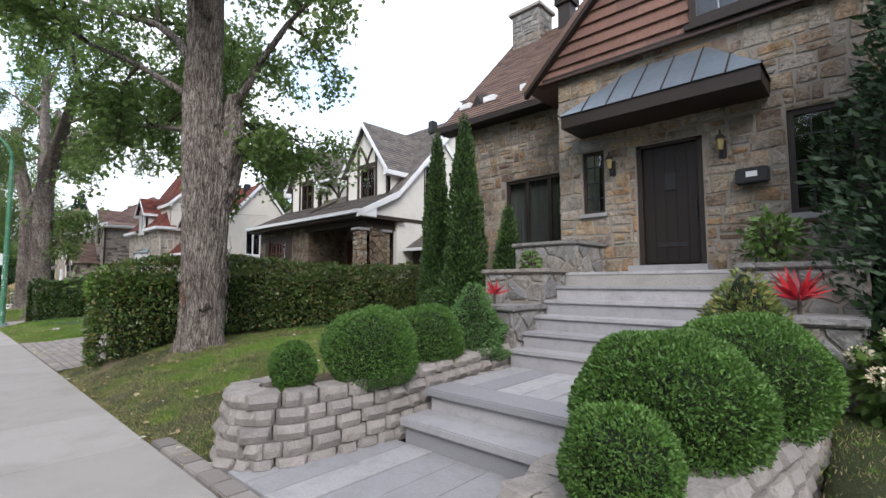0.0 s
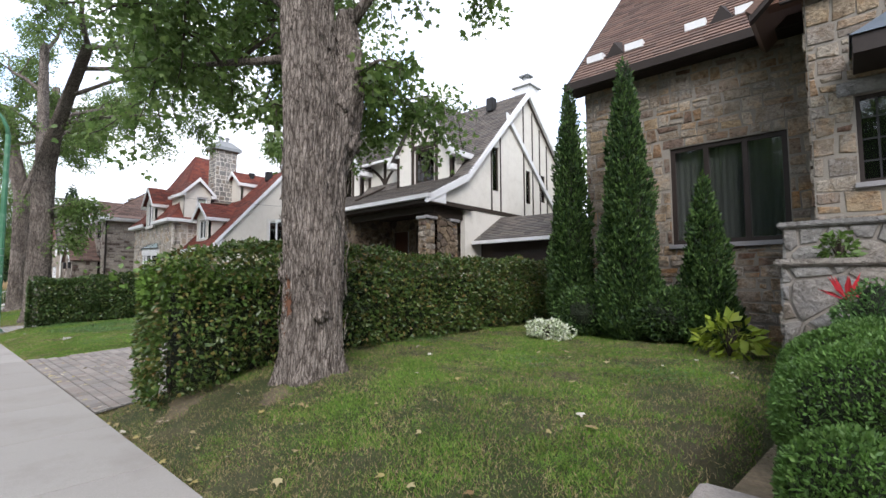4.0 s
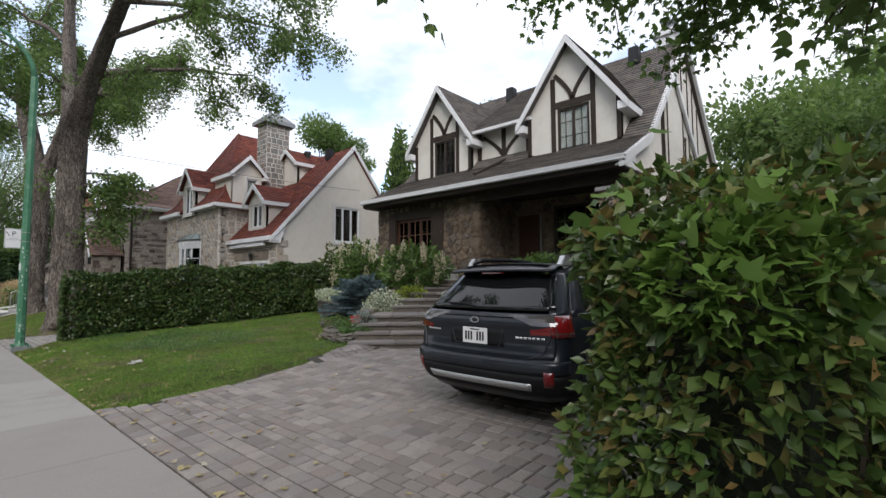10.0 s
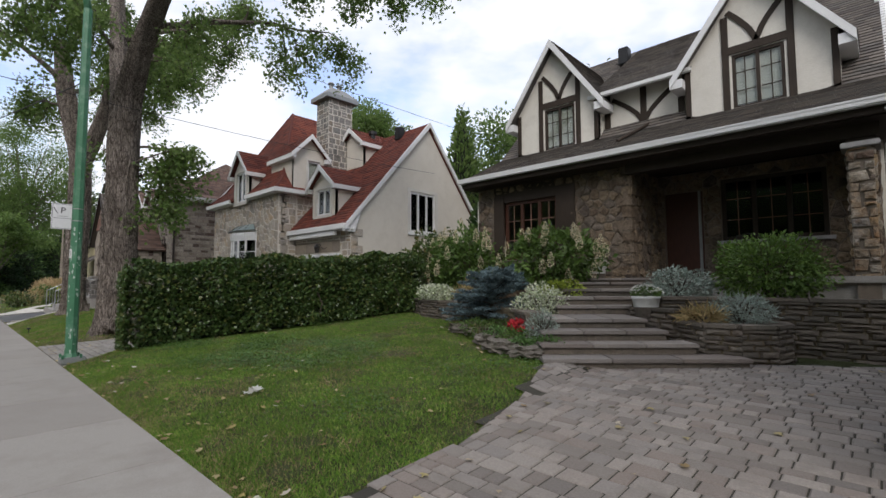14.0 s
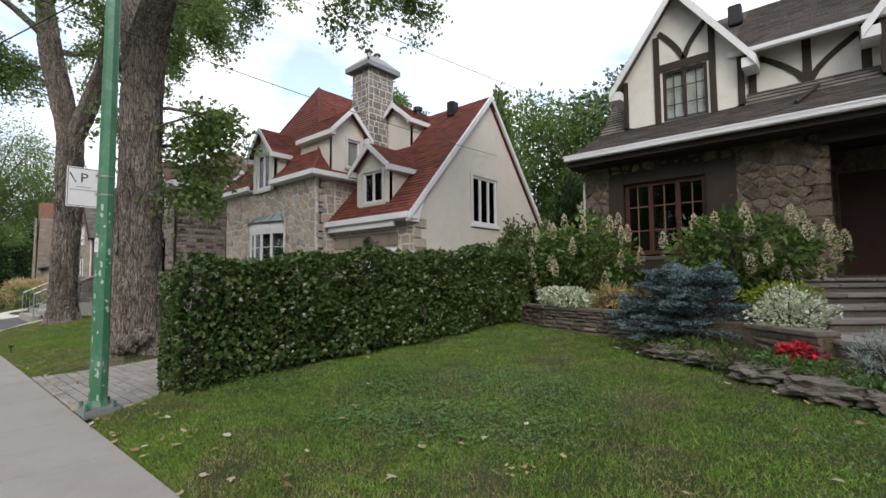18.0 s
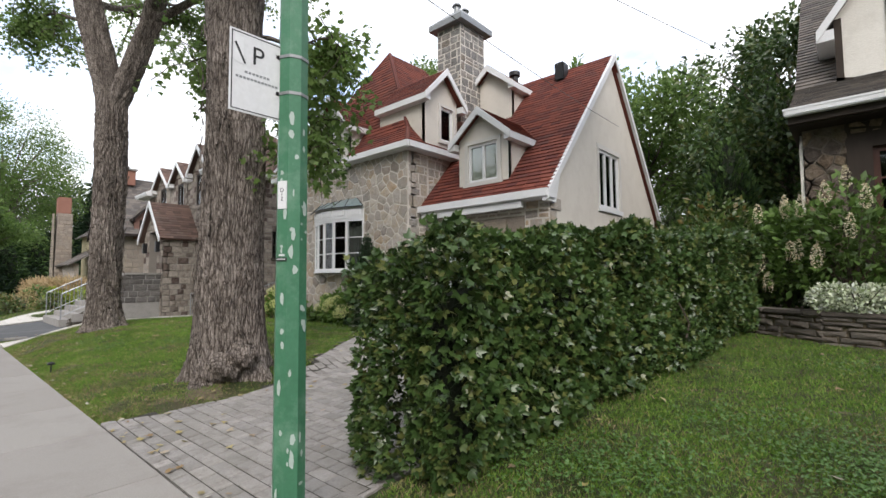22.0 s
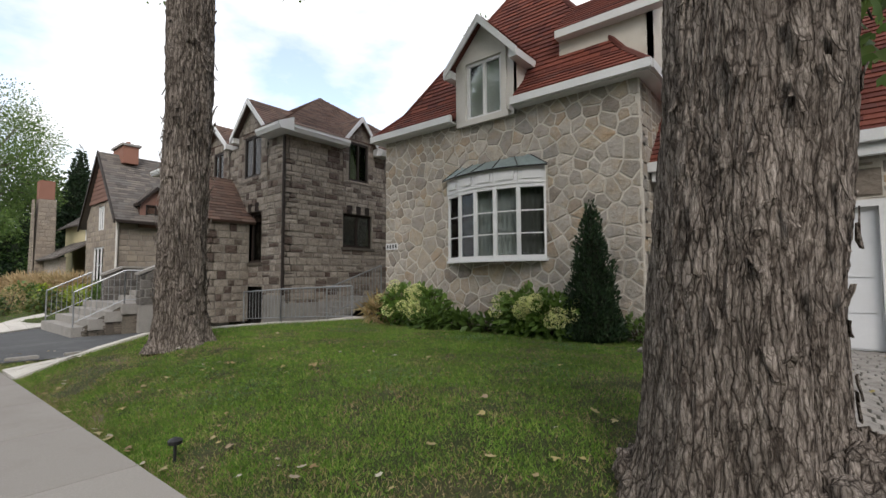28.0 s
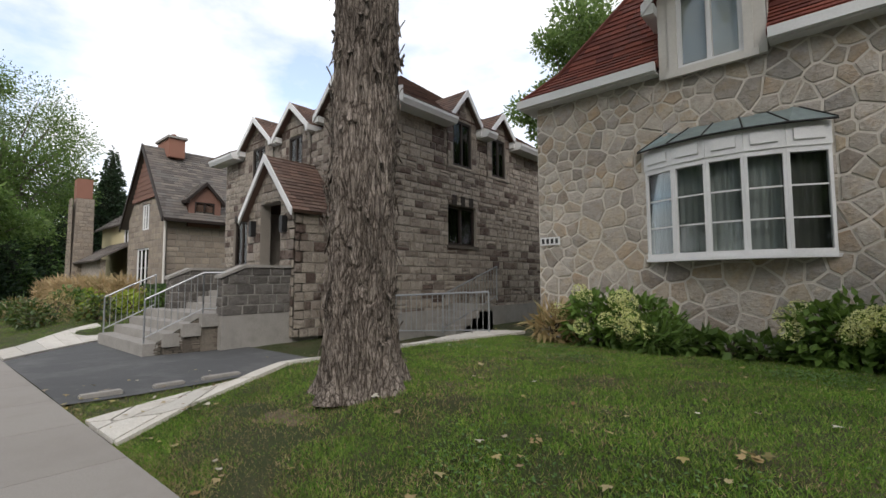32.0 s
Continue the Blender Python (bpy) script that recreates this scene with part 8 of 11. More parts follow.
# ---- street trees ----
def bark_trunk(name, axis, radii, parent, rng, ridges=40, relief=0.036, n=300, steps=300, flare=0.0, mat=None, plate=0.42, scar=None):
    """A trunk with furrowed bark along a smooth axis."""
    axis = [Vector(p) for p in axis]
    k = len(axis)
    ts = (k - 1) * np.linspace(0, 1, steps) ** 1.35
    P = np.array([[np.interp(t, range(k), [p[c] for p in axis]) for c in range(3)] for t in ts])
    for _ in range(6):
        P[1:-1] = (P[:-2] + 2 * P[1:-1] + P[2:]) / 4
    R = np.interp(ts, range(k), radii)
    zrel = P[:, 2] - P[0, 2]
    a = np.linspace(0, 2 * np.pi, n, endpoint=False)
    Z, A = np.meshgrid(zrel, a, indexing="ij")
    ph = rng.random(8) * 6.28
    lump = 0.035 * np.sin(2 * A + ph[6] + Z * 0.4) + 0.025 * np.sin(3 * A + ph[7]) + 0.012 * np.sin(7 * A + Z * 2 + ph[0])
    # bark: long interlaced ridges with deep furrows, broken into loose plates
    cols = max(8, int(ridges))
    wav = sum(np.sin(Z * (1.7 * (k + 1)) + A * (k + 2) + ph[k]) / (k + 1) for k in range(4))
    u = A / (2 * np.pi) * cols + 0.75 * wav
    salt = int(rng.integers(1, 999))
    hsh = lambda i, j, k: np.modf(np.abs(np.sin(i * 127.1 + j * 311.7 + k * 74.7 + salt) * 43758.5453))[0]

    def cells(u, w, cols, k0):
        f1, f2 = np.full(u.shape, 9.0), np.full(u.shape, 9.0)
        tone = np.zeros(u.shape)
        iu, iw = np.floor(u), np.floor(w)
        for di in (-1, 0, 1):
            for dj in (-1, 0, 1):
                ci, cj = iu + di, iw + dj
                cm = np.mod(ci, cols)
                d = np.hypot(u - ci - 0.1 - 0.8 * hsh(cm, cj, k0), (w - cj - 0.1 - 0.8 * hsh(cm, cj, k0 + 1)) * 0.75)
                tone = np.where(d < f1, hsh(cm, cj, k0 + 2), tone)
                f2 = np.where(d < f1, f1, np.minimum(f2, d))
                f1 = np.minimum(f1, d)
        return f2 - f1, tone

    e1, tone = cells(u, Z / plate + 0.5 * wav, cols, 0)
    e2, tone2 = cells(u * 2, Z / (plate * 0.55) + wav, cols * 2, 3)
    k1, k2 = np.clip(e1 / 0.26, 0, 1), np.clip(e2 / 0.4, 0, 1)
    prof = relief * (0.75 * k1 ** 0.7 + 0.3 * k2 * (0.5 + tone2) + 0.35 * tone - 0.4) + lump
    fl = flare * np.exp(-Z / 0.28) * (0.75 + 0.35 * np.sin(5 * A + ph[1]) + 0.2 * np.sin(8 * A + ph[2]))
    if scar:
        a0, half, z0, z1 = scar
        mid = (Z - (z0 + z1) / 2) / (z1 - z0) * 2
        edge_ = half * (1 - mid ** 2) * (0.75 + 0.4 * np.sin(Z * 23) * np.sin(Z * 9 + 1)) * (0.8 + 0.4 * tone2)
        bare = (np.abs(np.mod(A - a0 + np.pi, 2 * np.pi) - np.pi - 0.04 * np.sin(Z * 7)) < edge_) & (np.abs(mid) < 1) & (k2 < 0.96)
        prof = np.where(bare, lump - 0.006 + 0.004 * np.sin(A * 150 + 3 * np.sin(Z * 8)), prof)
    RR = R[:, None] + prof + fl
    X = P[:, 0, None] + RR * np.cos(A)
    Y = P[:, 1, None] + RR * np.sin(A)
    ZZ = P[:, 2, None] + 0 * A
    v = np.stack([X, Y, ZZ], 2).reshape(-1, 3)
    i, j = np.meshgrid(np.arange(steps - 1), np.arange(n), indexing="ij")
    f = np.stack([i * n + j, i * n + (j + 1) % n, (i + 1) * n + (j + 1) % n, (i + 1) * n + j], 2).reshape(-1, 4)
    me = np_mesh(name, v, f, mat or M["bark"], True)
    if scar:
        me.materials.append(M["wound"])
        me.polygons.foreach_set("material_index", bare[:-1].astype(np.int32).ravel())
    return part(name, me, None, parent)


def loose_strips(axis, radii, parent, rng, n, z0, z1, long=0.22, lift=0.05):
    """Thin strips of bark that stand off the trunk at one end."""
    s = Shape()
    zs, xs, ys = [p[2] for p in axis], [p[0] for p in axis], [p[1] for p in axis]
    for _ in range(n):
        z, a = rng.uniform(z0, z1), rng.uniform(0, 6.28)
        h, w, up = long * rng.uniform(0.5, 1.4), rng.uniform(0.015, 0.035), rng.choice((-1, 1))
        pts = []
        for k in range(4):
            zz = z + up * h * k / 3
            r = np.interp(zz, zs, radii) + 0.022 + lift * rng.uniform(0.6, 1.3) * (k / 3) ** 2
            for sd in (-1, 1):
                b = a + sd * w * (1 - 0.25 * k / 3) / r + 0.03 * k
                pts.append((np.interp(zz, zs, xs) + r * math.cos(b), np.interp(zz, zs, ys) + r * math.sin(b), zz))
            for sd in (-1, 1):
                b = a + sd * w * 0.8 / r + 0.03 * k
                pts.append((np.interp(zz, zs, xs) + (r - 0.008) * math.cos(b), np.interp(zz, zs, ys) + (r - 0.008) * math.sin(b), zz))
        fs = []
        for k in range(3):
            o, q = 4 * k, 4 * k + 4
            fs += [(o, o + 1, q + 1, q), (o + 3, o + 2, q + 2, q + 3), (o + 2, o, q, q + 2), (o + 1, o + 3, q + 3, q + 1)]
        s.add(pts, fs + [(12, 13, 15, 14)])
    part("loose_bark", s, M["bark"], parent, kind="stuff")


def burl(c, r, parent, rng, squash=(1, 1, 1)):
    """A lumpy knot on a trunk."""
    n, m = 28, 18
    th, ph = np.meshgrid(np.linspace(0, 2 * np.pi, n, endpoint=False), np.linspace(-np.pi / 2, np.pi / 2, m), indexing="xy")
    q = rng.random(4) * 6
    rr = r * (1 + 0.14 * np.sin(3 * th + 4 * ph + q[0]) + 0.1 * np.sin(7 * th - 5 * ph + q[1]) + 0.08 * np.sin(11 * ph + 4 * th + q[2]))
    v = np.stack([c[0] + rr * np.cos(th) * np.cos(ph) * squash[0], c[1] + rr * np.sin(th) * np.cos(ph) * squash[1], c[2] + rr * np.sin(ph) * squash[2]], 2).reshape(-1, 3)
    i, j = np.meshgrid(np.arange(m - 1), np.arange(n), indexing="ij")
    f = np.stack([i * n + j, i * n + (j + 1) % n, (i + 1) * n + (j + 1) % n, (i + 1) * n + j], 2).reshape(-1, 4)
    part("burl", np_mesh("burl", v, f, M["bark"], True), None, parent, "lumpy bark knot")


def grow(start, way, length, radius, rng, droop=0.0, bend=0.25, n=7):
    """The bent axis of a limb."""
    p, d, pts = Vector(start), Vector(way).normalized(), [Vector(start)]
    for i in range(n):
        d = (d + Vector(rng.normal(size=3) * bend * 0.5) + Vector((0, 0, -droop * (i + 1) / n))).normalized()
        p = p + d * (length / n)
        pts.append(p.copy())
    return pts, [radius * (1 - 0.75 * i / n) for i in range(n + 1)]


def maple(root, limbs, rng, leaf_mat, leaf=0.13, twigs=7, per=42, spread=0.55, droop=0.35, sub=6, kind="lobed"):
    """Limbs, branches and leaves of a broad tree. limbs: (start, way, length, radius)."""
    wood, sites, ways = Shape(), [], []
    for start, way, length, radius in limbs:
        pts, rad = grow(start, way, length, radius, rng, 0.05, 0.3, 8)
        part("limb", Shape().tube(pts, rad, 10), M["bark"], root, smooth=True)
        for k in range(sub):
            t = 2 + int((k + 1) * 6 / sub)
            b = pts[min(t, 8)]
            w = Vector(rng.normal(size=3))
            w.z = w.z * 0.5 + 0.1
            bp, br = grow(b, w + (pts[-1] - pts[0]).normalized() * 0.5, length * rng.uniform(0.28, 0.5), rad[min(t, 8)] * 0.5 + 0.008, rng, droop, 0.4, 6)
            wood.tube(bp, br, 5, False)
            for m in range(twigs):
                q = bp[2 + m % 5]
                tw = Vector(rng.normal(size=3))
                tw.z = tw.z * 0.5 - droop
                tp, _ = grow(q, tw, rng.uniform(0.4, 0.9) * spread * 2, 0.012, rng, droop * 0.8, 0.4, 5)
                wood.tube(tp, [0.008] * 6, 3, False)
                c = np.array([tuple(x) for x in tp])
                idx = rng.integers(1, 6, per)
                off = rng.normal(size=(per, 3)) * 0.13 * spread / 0.55
                sites.append(c[idx] + off)
                w2 = off + rng.normal(size=(per, 3)) * 0.1
                w2[:, 2] -= 0.12
                ways.append(w2)
    part("branchwork", wood, M["twig"], root, kind="stuff")
    at, wy = np.concatenate(sites), np.concatenate(ways)
    part("crown", leaf_mesh("crown", at, wy, rng.uniform(0.7, 1.25, len(at)) * leaf, kind, leaf_mat, rng, 1.0), None, root, kind="stuff")


rng = np.random.default_rng(5)
t1 = thing("maple_tree", (-9.15, 3.3, 0.35), "large old maple with grey furrowed bark and a forked trunk", "tree", "street maples")
A1 = [(-9.15, 3.3, 0.25), (-9.14, 3.32, 1.3), (-9.14, 3.32, 2.6), (-9.13, 3.3, 3.6), (-9.2, 3.22, 5.0), (-9.2, 3.2, 7.0), (-9.1, 3.3, 9.5)]
bark_trunk("trunk", A1, [0.36, 0.36, 0.37, 0.37, 0.28, 0.25, 0.18], t1, rng, flare=0.13, ridges=36, plate=1.0, scar=(radians(-86), 0.26, 0.5, 1.35))
bark_trunk("second_stem", [(-9.08, 3.38, 2.8), (-8.97, 3.5, 3.4), (-8.9, 3.58, 4.0), (-8.9, 3.64, 4.5), (-9.0, 3.7, 5.2)], [0.24, 0.26, 0.24, 0.15, 0.05], t1, rng, n=130, steps=120, ridges=22)
loose_strips(A1, [0.38, 0.38, 0.39, 0.38, 0.3, 0.27, 0.2], t1, rng, 130, 0.7, 5.0, 0.2, 0.03)
for c, r in (((-8.82, 3.52, 3.75), 0.17), ((-8.84, 3.62, 3.3), 0.14), ((-8.85, 3.42, 1.62), 0.09), ((-8.78, 3.18, 1.12), 0.1), ((-9.22, 2.95, 1.58), 0.075)):
    burl(c, r, t1, rng, (1, 1, 1.25))
maple(t1, [((-9.2, 3.2, 4.2), (-0.9, 0.2, 0.9), 4.5, 0.09), ((-9.2, 3.3, 4.7), (-0.6, 1, 0.7), 3.3, 0.08), ((-8.9, 3.7, 5.0), (0.6, 0.9, 0.9), 3.6, 0.08), ((-9.2, 3.2, 5.6), (-1, -0.5, 0.7), 5.0, 0.1), ((-9.1, 3.3, 6.4), (0.5, -1, 1.0), 4.5, 0.1), ((-9.1, 3.3, 6.8), (0.1, 0.4, 1.2), 4.5, 0.1), ((-9.2, 3.2, 5.2), (-1, 0.8, 0.8), 3.6, 0.08), ((-9.2, 3.15, 4.4), (-1, 0.1, 0.5), 4.2, 0.07), ((-9.1, 3.3, 7.5), (0.9, 0.2, 1.0), 4.0, 0.1), ((-9.2, 3.1, 4.9), (-0.6, -0.8, 0.6), 3.6, 0.07), ((-9.2, 3.2, 6.0), (-0.9, 0.5, 0.35), 5.0, 0.08)], rng, M["maple"], leaf=0.095, per=76)
maple(t1, [((-9.35, 3.4, 3.1), (-0.7, 0.7, 0.5), 0.8, 0.03), ((-9.4, 3.2, 3.6), (-1, 0.2, 0.4), 1.0, 0.03), ((-8.8, 3.5, 4.1), (0.8, 0.5, 0.5), 0.9, 0.03)], rng, M["maple"], leaf=0.11, sub=3, twigs=4, per=20, spread=0.3)
t3 = thing("maple_tree", (-29.2, 3.2, -0.05), "large old maple with a flared base at the driveway edge", "tree", "street maples")
A3 = [(-29.15, 3.15, -0.15), (-29.1, 3.1, 1.0), (-29.0, 3.05, 2.0), (-28.95, 3.07, 3.4), (-29.08, 3.08, 5.0), (-28.95, 3.1, 6.2), (-28.1, 3.2, 7.4), (-26.7, 3.4, 8.8), (-24.8, 3.6, 10.2)]
R3 = [0.45, 0.42, 0.395, 0.38, 0.38, 0.36, 0.25, 0.19, 0.12]
bark_trunk("trunk", A3, R3, t3, rng, flare=0.24, ridges=84, plate=0.34, relief=0.024)
loose_strips(A3[:6], [r + 0.02 for r in R3[:6]], t3, rng, 160, 0.5, 5.0, 0.15, 0.025)
for c, r in (((-28.72, 2.92, 0.1), 0.2), ((-28.62, 3.1, 0.22), 0.17), ((-28.85, 2.78, 0.03), 0.15), ((-29.6, 2.95, 0.0), 0.14)):
    burl(c, r, t3, rng, (1.1, 1.1, 0.9))
bark_trunk("second_stem", [(-29.1, 3.08, 5.0), (-29.6, 3.1, 6.5), (-30.3, 3.1, 8.2), (-30.9, 3.1, 10), (-31.3, 3.1, 12.5)], [0.3, 0.25, 0.22, 0.19, 0.13], t3, rng, n=110, steps=110, ridges=16)
maple(t3, [((-26.7, 3.4, 8.8), (1.0, 0.4, 0.25), 6.5, 0.09), ((-25.6, 3.5, 9.6), (0.5, 1, 0.2), 5.5, 0.09), ((-27.6, 3.3, 7.9), (0.5, 1.0, 0.4), 4.5, 0.09), ((-24.8, 3.6, 10.2), (1, 0.5, 0.2), 5.5, 0.1), ((-24.8, 3.6, 10.2), (0.8, -0.5, 0.3), 5.0, 0.1), ((-30.0, 3.1, 7.5), (-1, 0.6, 0.9), 4.5, 0.1), ((-30.4, 3.1, 8.5), (-0.4, 1, 0.9), 5.0, 0.1), ((-30.9, 3.1, 10.0), (-0.8, -0.5, 0.9), 5.0, 0.1), ((-31.2, 3.1, 11.5), (0.2, 0.2, 1), 4.0, 0.1), ((-30.2, 3.1, 8.0), (0.6, -0.9, 0.8), 4.0, 0.08)], rng, M["maple"], leaf=0.09, twigs=9, per=78, sub=6, droop=0.65)
maple(t3, [((-28.7, 3.4, 3.2), (0.3, 0.9, 0.2), 0.9, 0.03), ((-28.65, 3.35, 3.7), (0.5, 1.0, 0.3), 1.1, 0.03), ((-29.1, 3.45, 4.2), (-0.2, 1.0, 0.4), 1.2, 0.04), ((-28.6, 3.3, 4.5), (0.7, 0.8, 0.3), 1.2, 0.03), ((-29.0, 3.4, 5.0), (0.2, 0.9, 0.3), 1.5, 0.04), ((-29.4, 3.1, 4.9), (-0.9, 0.3, 0.4), 1.5, 0.04)], rng, M["maple"], leaf=0.105, sub=4, twigs=6, per=24, spread=0.42)
t4 = thing("maple_tree", (-36.75, 3.2, 0.1), "tall straight maple trunk with shaggy peeling bark", "tree", "street maples")
A4 = [(-36.8, 3.25, 0.0), (-36.78, 3.22, 1.0), (-36.75, 3.22, 2.2), (-36.72, 3.25, 4.0), (-36.72, 3.22, 6.0), (-37.3, 2.75, 8.5), (-37.8, 2.5, 11)]
bark_trunk("trunk", A4, [0.37, 0.33, 0.31, 0.3, 0.28, 0.25, 0.2], t4, rng, flare=0.2, ridges=30, relief=0.05, plate=0.8)
loose_strips(A4, [0.4, 0.35, 0.33, 0.32, 0.3, 0.27, 0.22], t4, rng, 260, 0.5, 5.5, 0.26, 0.06)
bark_trunk("second_stem", [(-36.72, 3.24, 5.6), (-36.45, 3.5, 6.6), (-36.05, 3.9, 8.2), (-35.8, 4.1, 10.2), (-35.7, 4.2, 12)], [0.2, 0.23, 0.2, 0.16, 0.1], t4, rng, n=110, steps=110, ridges=18)
burl((-36.62, 2.98, 2.75), 0.11, t4, rng, (1.2, 1, 1.2))
maple(t4, [((-36.05, 3.9, 8.2), (0.9, 0.6, 0.6), 5.0, 0.12), ((-37.4, 2.7, 8.8), (-0.9, 0.5, 0.6), 5.0, 0.12), ((-37.5, 2.65, 9.2), (-0.2, -1, 0.6), 4.5, 0.12), ((-35.8, 4.1, 10), (0.4, 0.9, 0.9), 4.5, 0.12), ((-37.6, 2.6, 10.4), (-0.2, 0.2, 1), 4.5, 0.12), ((-36.0, 3.9, 8.4), (0.8, -0.3, 0.8), 3.8, 0.1), ((-36.1, 3.8, 8.2), (-0.2, 1, 0.9), 3.4, 0.08), ((-35.9, 4.0, 9.2), (1, 0.2, 0.5), 4.0, 0.1), ((-37.2, 2.85, 8.0), (-0.6, -0.6, 0.8), 2.4, 0.06)], rng, M["maple"], leaf=0.095, twigs=8, per=64)

# ---- hedges, shrubs, flowers, grass ----


def hedge(name, path, half, top, n, leaf, mat, label, seed, kind="oval", ragged=0.1, tall=None):
    """A clipped hedge along a path: leaves on a bumpy skin, stems, a near-black core as painted inner shade."""
    rng = np.random.default_rng(seed)
    root = thing(name, (*path[0], gz(*path[0])), label, "hedge", "lawn hedges")
    P = np.array(path, float)
    seg = np.linalg.norm(np.diff(P, axis=0), axis=1)
    cum = np.concatenate([[0], np.cumsum(seg)])
    L = cum[-1]
    # sections round the path: sides, top, the two ends
    s = rng.random(n) * (L + 2 * half) - half
    q = rng.random(n) * (2 * top + 2 * half)
    side = np.where(q < top, -1, np.where(q > top + 2 * half, 1, 0))
    off = np.where(side == 0, q - top - half, side * half)
    hz = np.where(side == 0, top, np.where(side < 0, q, q - top - 2 * half))
    end = (s < 0) | (s > L)
    off = np.where(end, rng.uniform(-half, half, n), off)
    hz = np.where(end, rng.random(n) * top, hz)
    sc = np.clip(s, -half * 0.25, L + half * 0.25)
    if tall is not None:
        hz = hz * np.interp(sc, [0, L * 0.3, L * 0.45, L], tall)
    sx = np.clip(sc, 0, L)
    i = np.clip(np.searchsorted(cum, sx) - 1, 0, len(seg) - 1)
    t = (sx - cum[i]) / seg[i]
    d = (P[i + 1] - P[i]) / seg[i][:, None]
    base = P[i] + d * (t * seg[i])[:, None] + d * (sc - sx)[:, None]
    nrm = np.stack([d[:, 1], -d[:, 0]], 1)
    deep = rng.random(n) ** 2 * 0.22
    bump = wobble(np.stack([sc * 2.2, off * 3, hz * 2.5], 1), 1.3, ragged, seed)
    xy = base + nrm * ((off * (1 - deep)) + np.sign(off) * bump)[:, None]
    round_off = 0.16 * np.maximum(0, np.abs(off) / half - 0.6)
    z = ground_z(xy[:, 0], xy[:, 1]) + 0.05 + np.where(side == 0, hz - deep * 0.5 + bump - round_off, hz)
    at = np.stack([xy[:, 0], xy[:, 1], z], 1)
    out = np.stack([nrm[:, 0] * np.sign(off), nrm[:, 1] * np.sign(off), np.where(side == 0, 0.9, 0.1)], 1)
    out[end, :2] += d[end] * np.where(s[end] < 0, -1, 1)[:, None]
    way = out * 0.5 + rng.normal(size=(n, 3)) * 0.55
    way[:, 2] -= 0.25
    part("foliage", leaf_mesh("foliage", at, way, leaf * rng.uniform(0.6, 1.3, n), kind, mat, rng, 0.6), None, root, kind="stuff")
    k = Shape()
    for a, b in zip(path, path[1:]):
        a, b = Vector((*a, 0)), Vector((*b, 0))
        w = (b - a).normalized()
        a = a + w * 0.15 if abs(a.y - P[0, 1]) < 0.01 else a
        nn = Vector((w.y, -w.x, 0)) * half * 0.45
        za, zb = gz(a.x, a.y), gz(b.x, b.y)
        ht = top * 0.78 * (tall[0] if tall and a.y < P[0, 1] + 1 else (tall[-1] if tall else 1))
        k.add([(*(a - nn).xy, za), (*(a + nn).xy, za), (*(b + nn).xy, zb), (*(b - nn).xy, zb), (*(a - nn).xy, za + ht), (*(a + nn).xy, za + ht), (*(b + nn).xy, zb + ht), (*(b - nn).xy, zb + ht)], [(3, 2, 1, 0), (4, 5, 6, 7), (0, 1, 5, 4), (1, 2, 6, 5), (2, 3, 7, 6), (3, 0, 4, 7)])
    # solid dark core: the shade between the leaves, put in as colour
    part("core", k, M["shade_core"], root)
    st = Shape()
    for _ in range(int(L * 7)):
        u = rng.random() * L
        j = min(int(np.searchsorted(cum, u)) - 1, len(seg) - 1)
        b = P[max(j, 0)] + (P[max(j, 0) + 1] - P[max(j, 0)]) * ((u - cum[max(j, 0)]) / seg[max(j, 0)]) + rng.uniform(-half, half, 2) * 0.8
        g = gz(*b)
        st.tube([(b[0], b[1], g - 0.05), (b[0] + rng.normal() * 0.08, b[1] + rng.normal() * 0.08, g + 0.5), (b[0] + rng.normal() * 0.2, b[1] + rng.normal() * 0.2, g + 1.1)], [0.016, 0.011, 0.006], 4, False)
    part("stem", st, M["twig"], root, kind="stuff")
    return root


# near-black colour standing in for the shade deep inside hedges and shrubs
M["shade_core"] = surface("foliage_inner_shade", [(0.012, 0.02, 0.007), (0.022, 0.03, 0.012)], fine=14, bump=1.0, depth=0.08, piece=False, var=0.7)
hedge("hedge", [(-10.46, 2.0), (-10.4, 5.0), (-10.25, 10.3)], 0.54, 1.62, 46000, 0.075, M["hedge"], "leafy green hedge with some yellow and russet leaves", 11, "oval", 0.13, (1.0, 1.0, 0.86, 0.86))
hedge("hedge", [(-24.65, 2.45), (-24.35, 5.5), (-24.0, 9.2)], 0.5, 1.5, 42000, 0.068, M["hedge_dark"], "dark green clipped hedge between lawn and driveway", 12, "lobed", 0.15)
rng = np.random.default_rng(13)
at, d = ball_points(900, rng, (-10.4, 2.15, 1.4), 0.42, (1.0, 1.0, 0.7))
vine = thing("maple_shoots", (-10.5, 2.2, 1.0), "bright green maple shoots growing out of the hedge", "shrub")
part("leaves", leaf_mesh("leaves", np.concatenate([at, at * 0 + np.array([-10.35, 2.7, 1.55]) + rng.normal(size=at.shape) * np.array([0.2, 0.5, 0.1])]), np.concatenate([d, d]) + rng.normal(size=(2 * len(d), 3)) * 0.4, rng.uniform(0.05, 0.085, 2 * len(d)), "lobed", M["hydra_bright"], rng, 1.5), None, vine)
part("stem", Shape().tube([(-10.4, 2.3, 0.1), (-10.45, 2.3, 1.0), (-10.6, 2.1, 1.6)], [0.02, 0.015, 0.006], 6), M["twig"], vine)


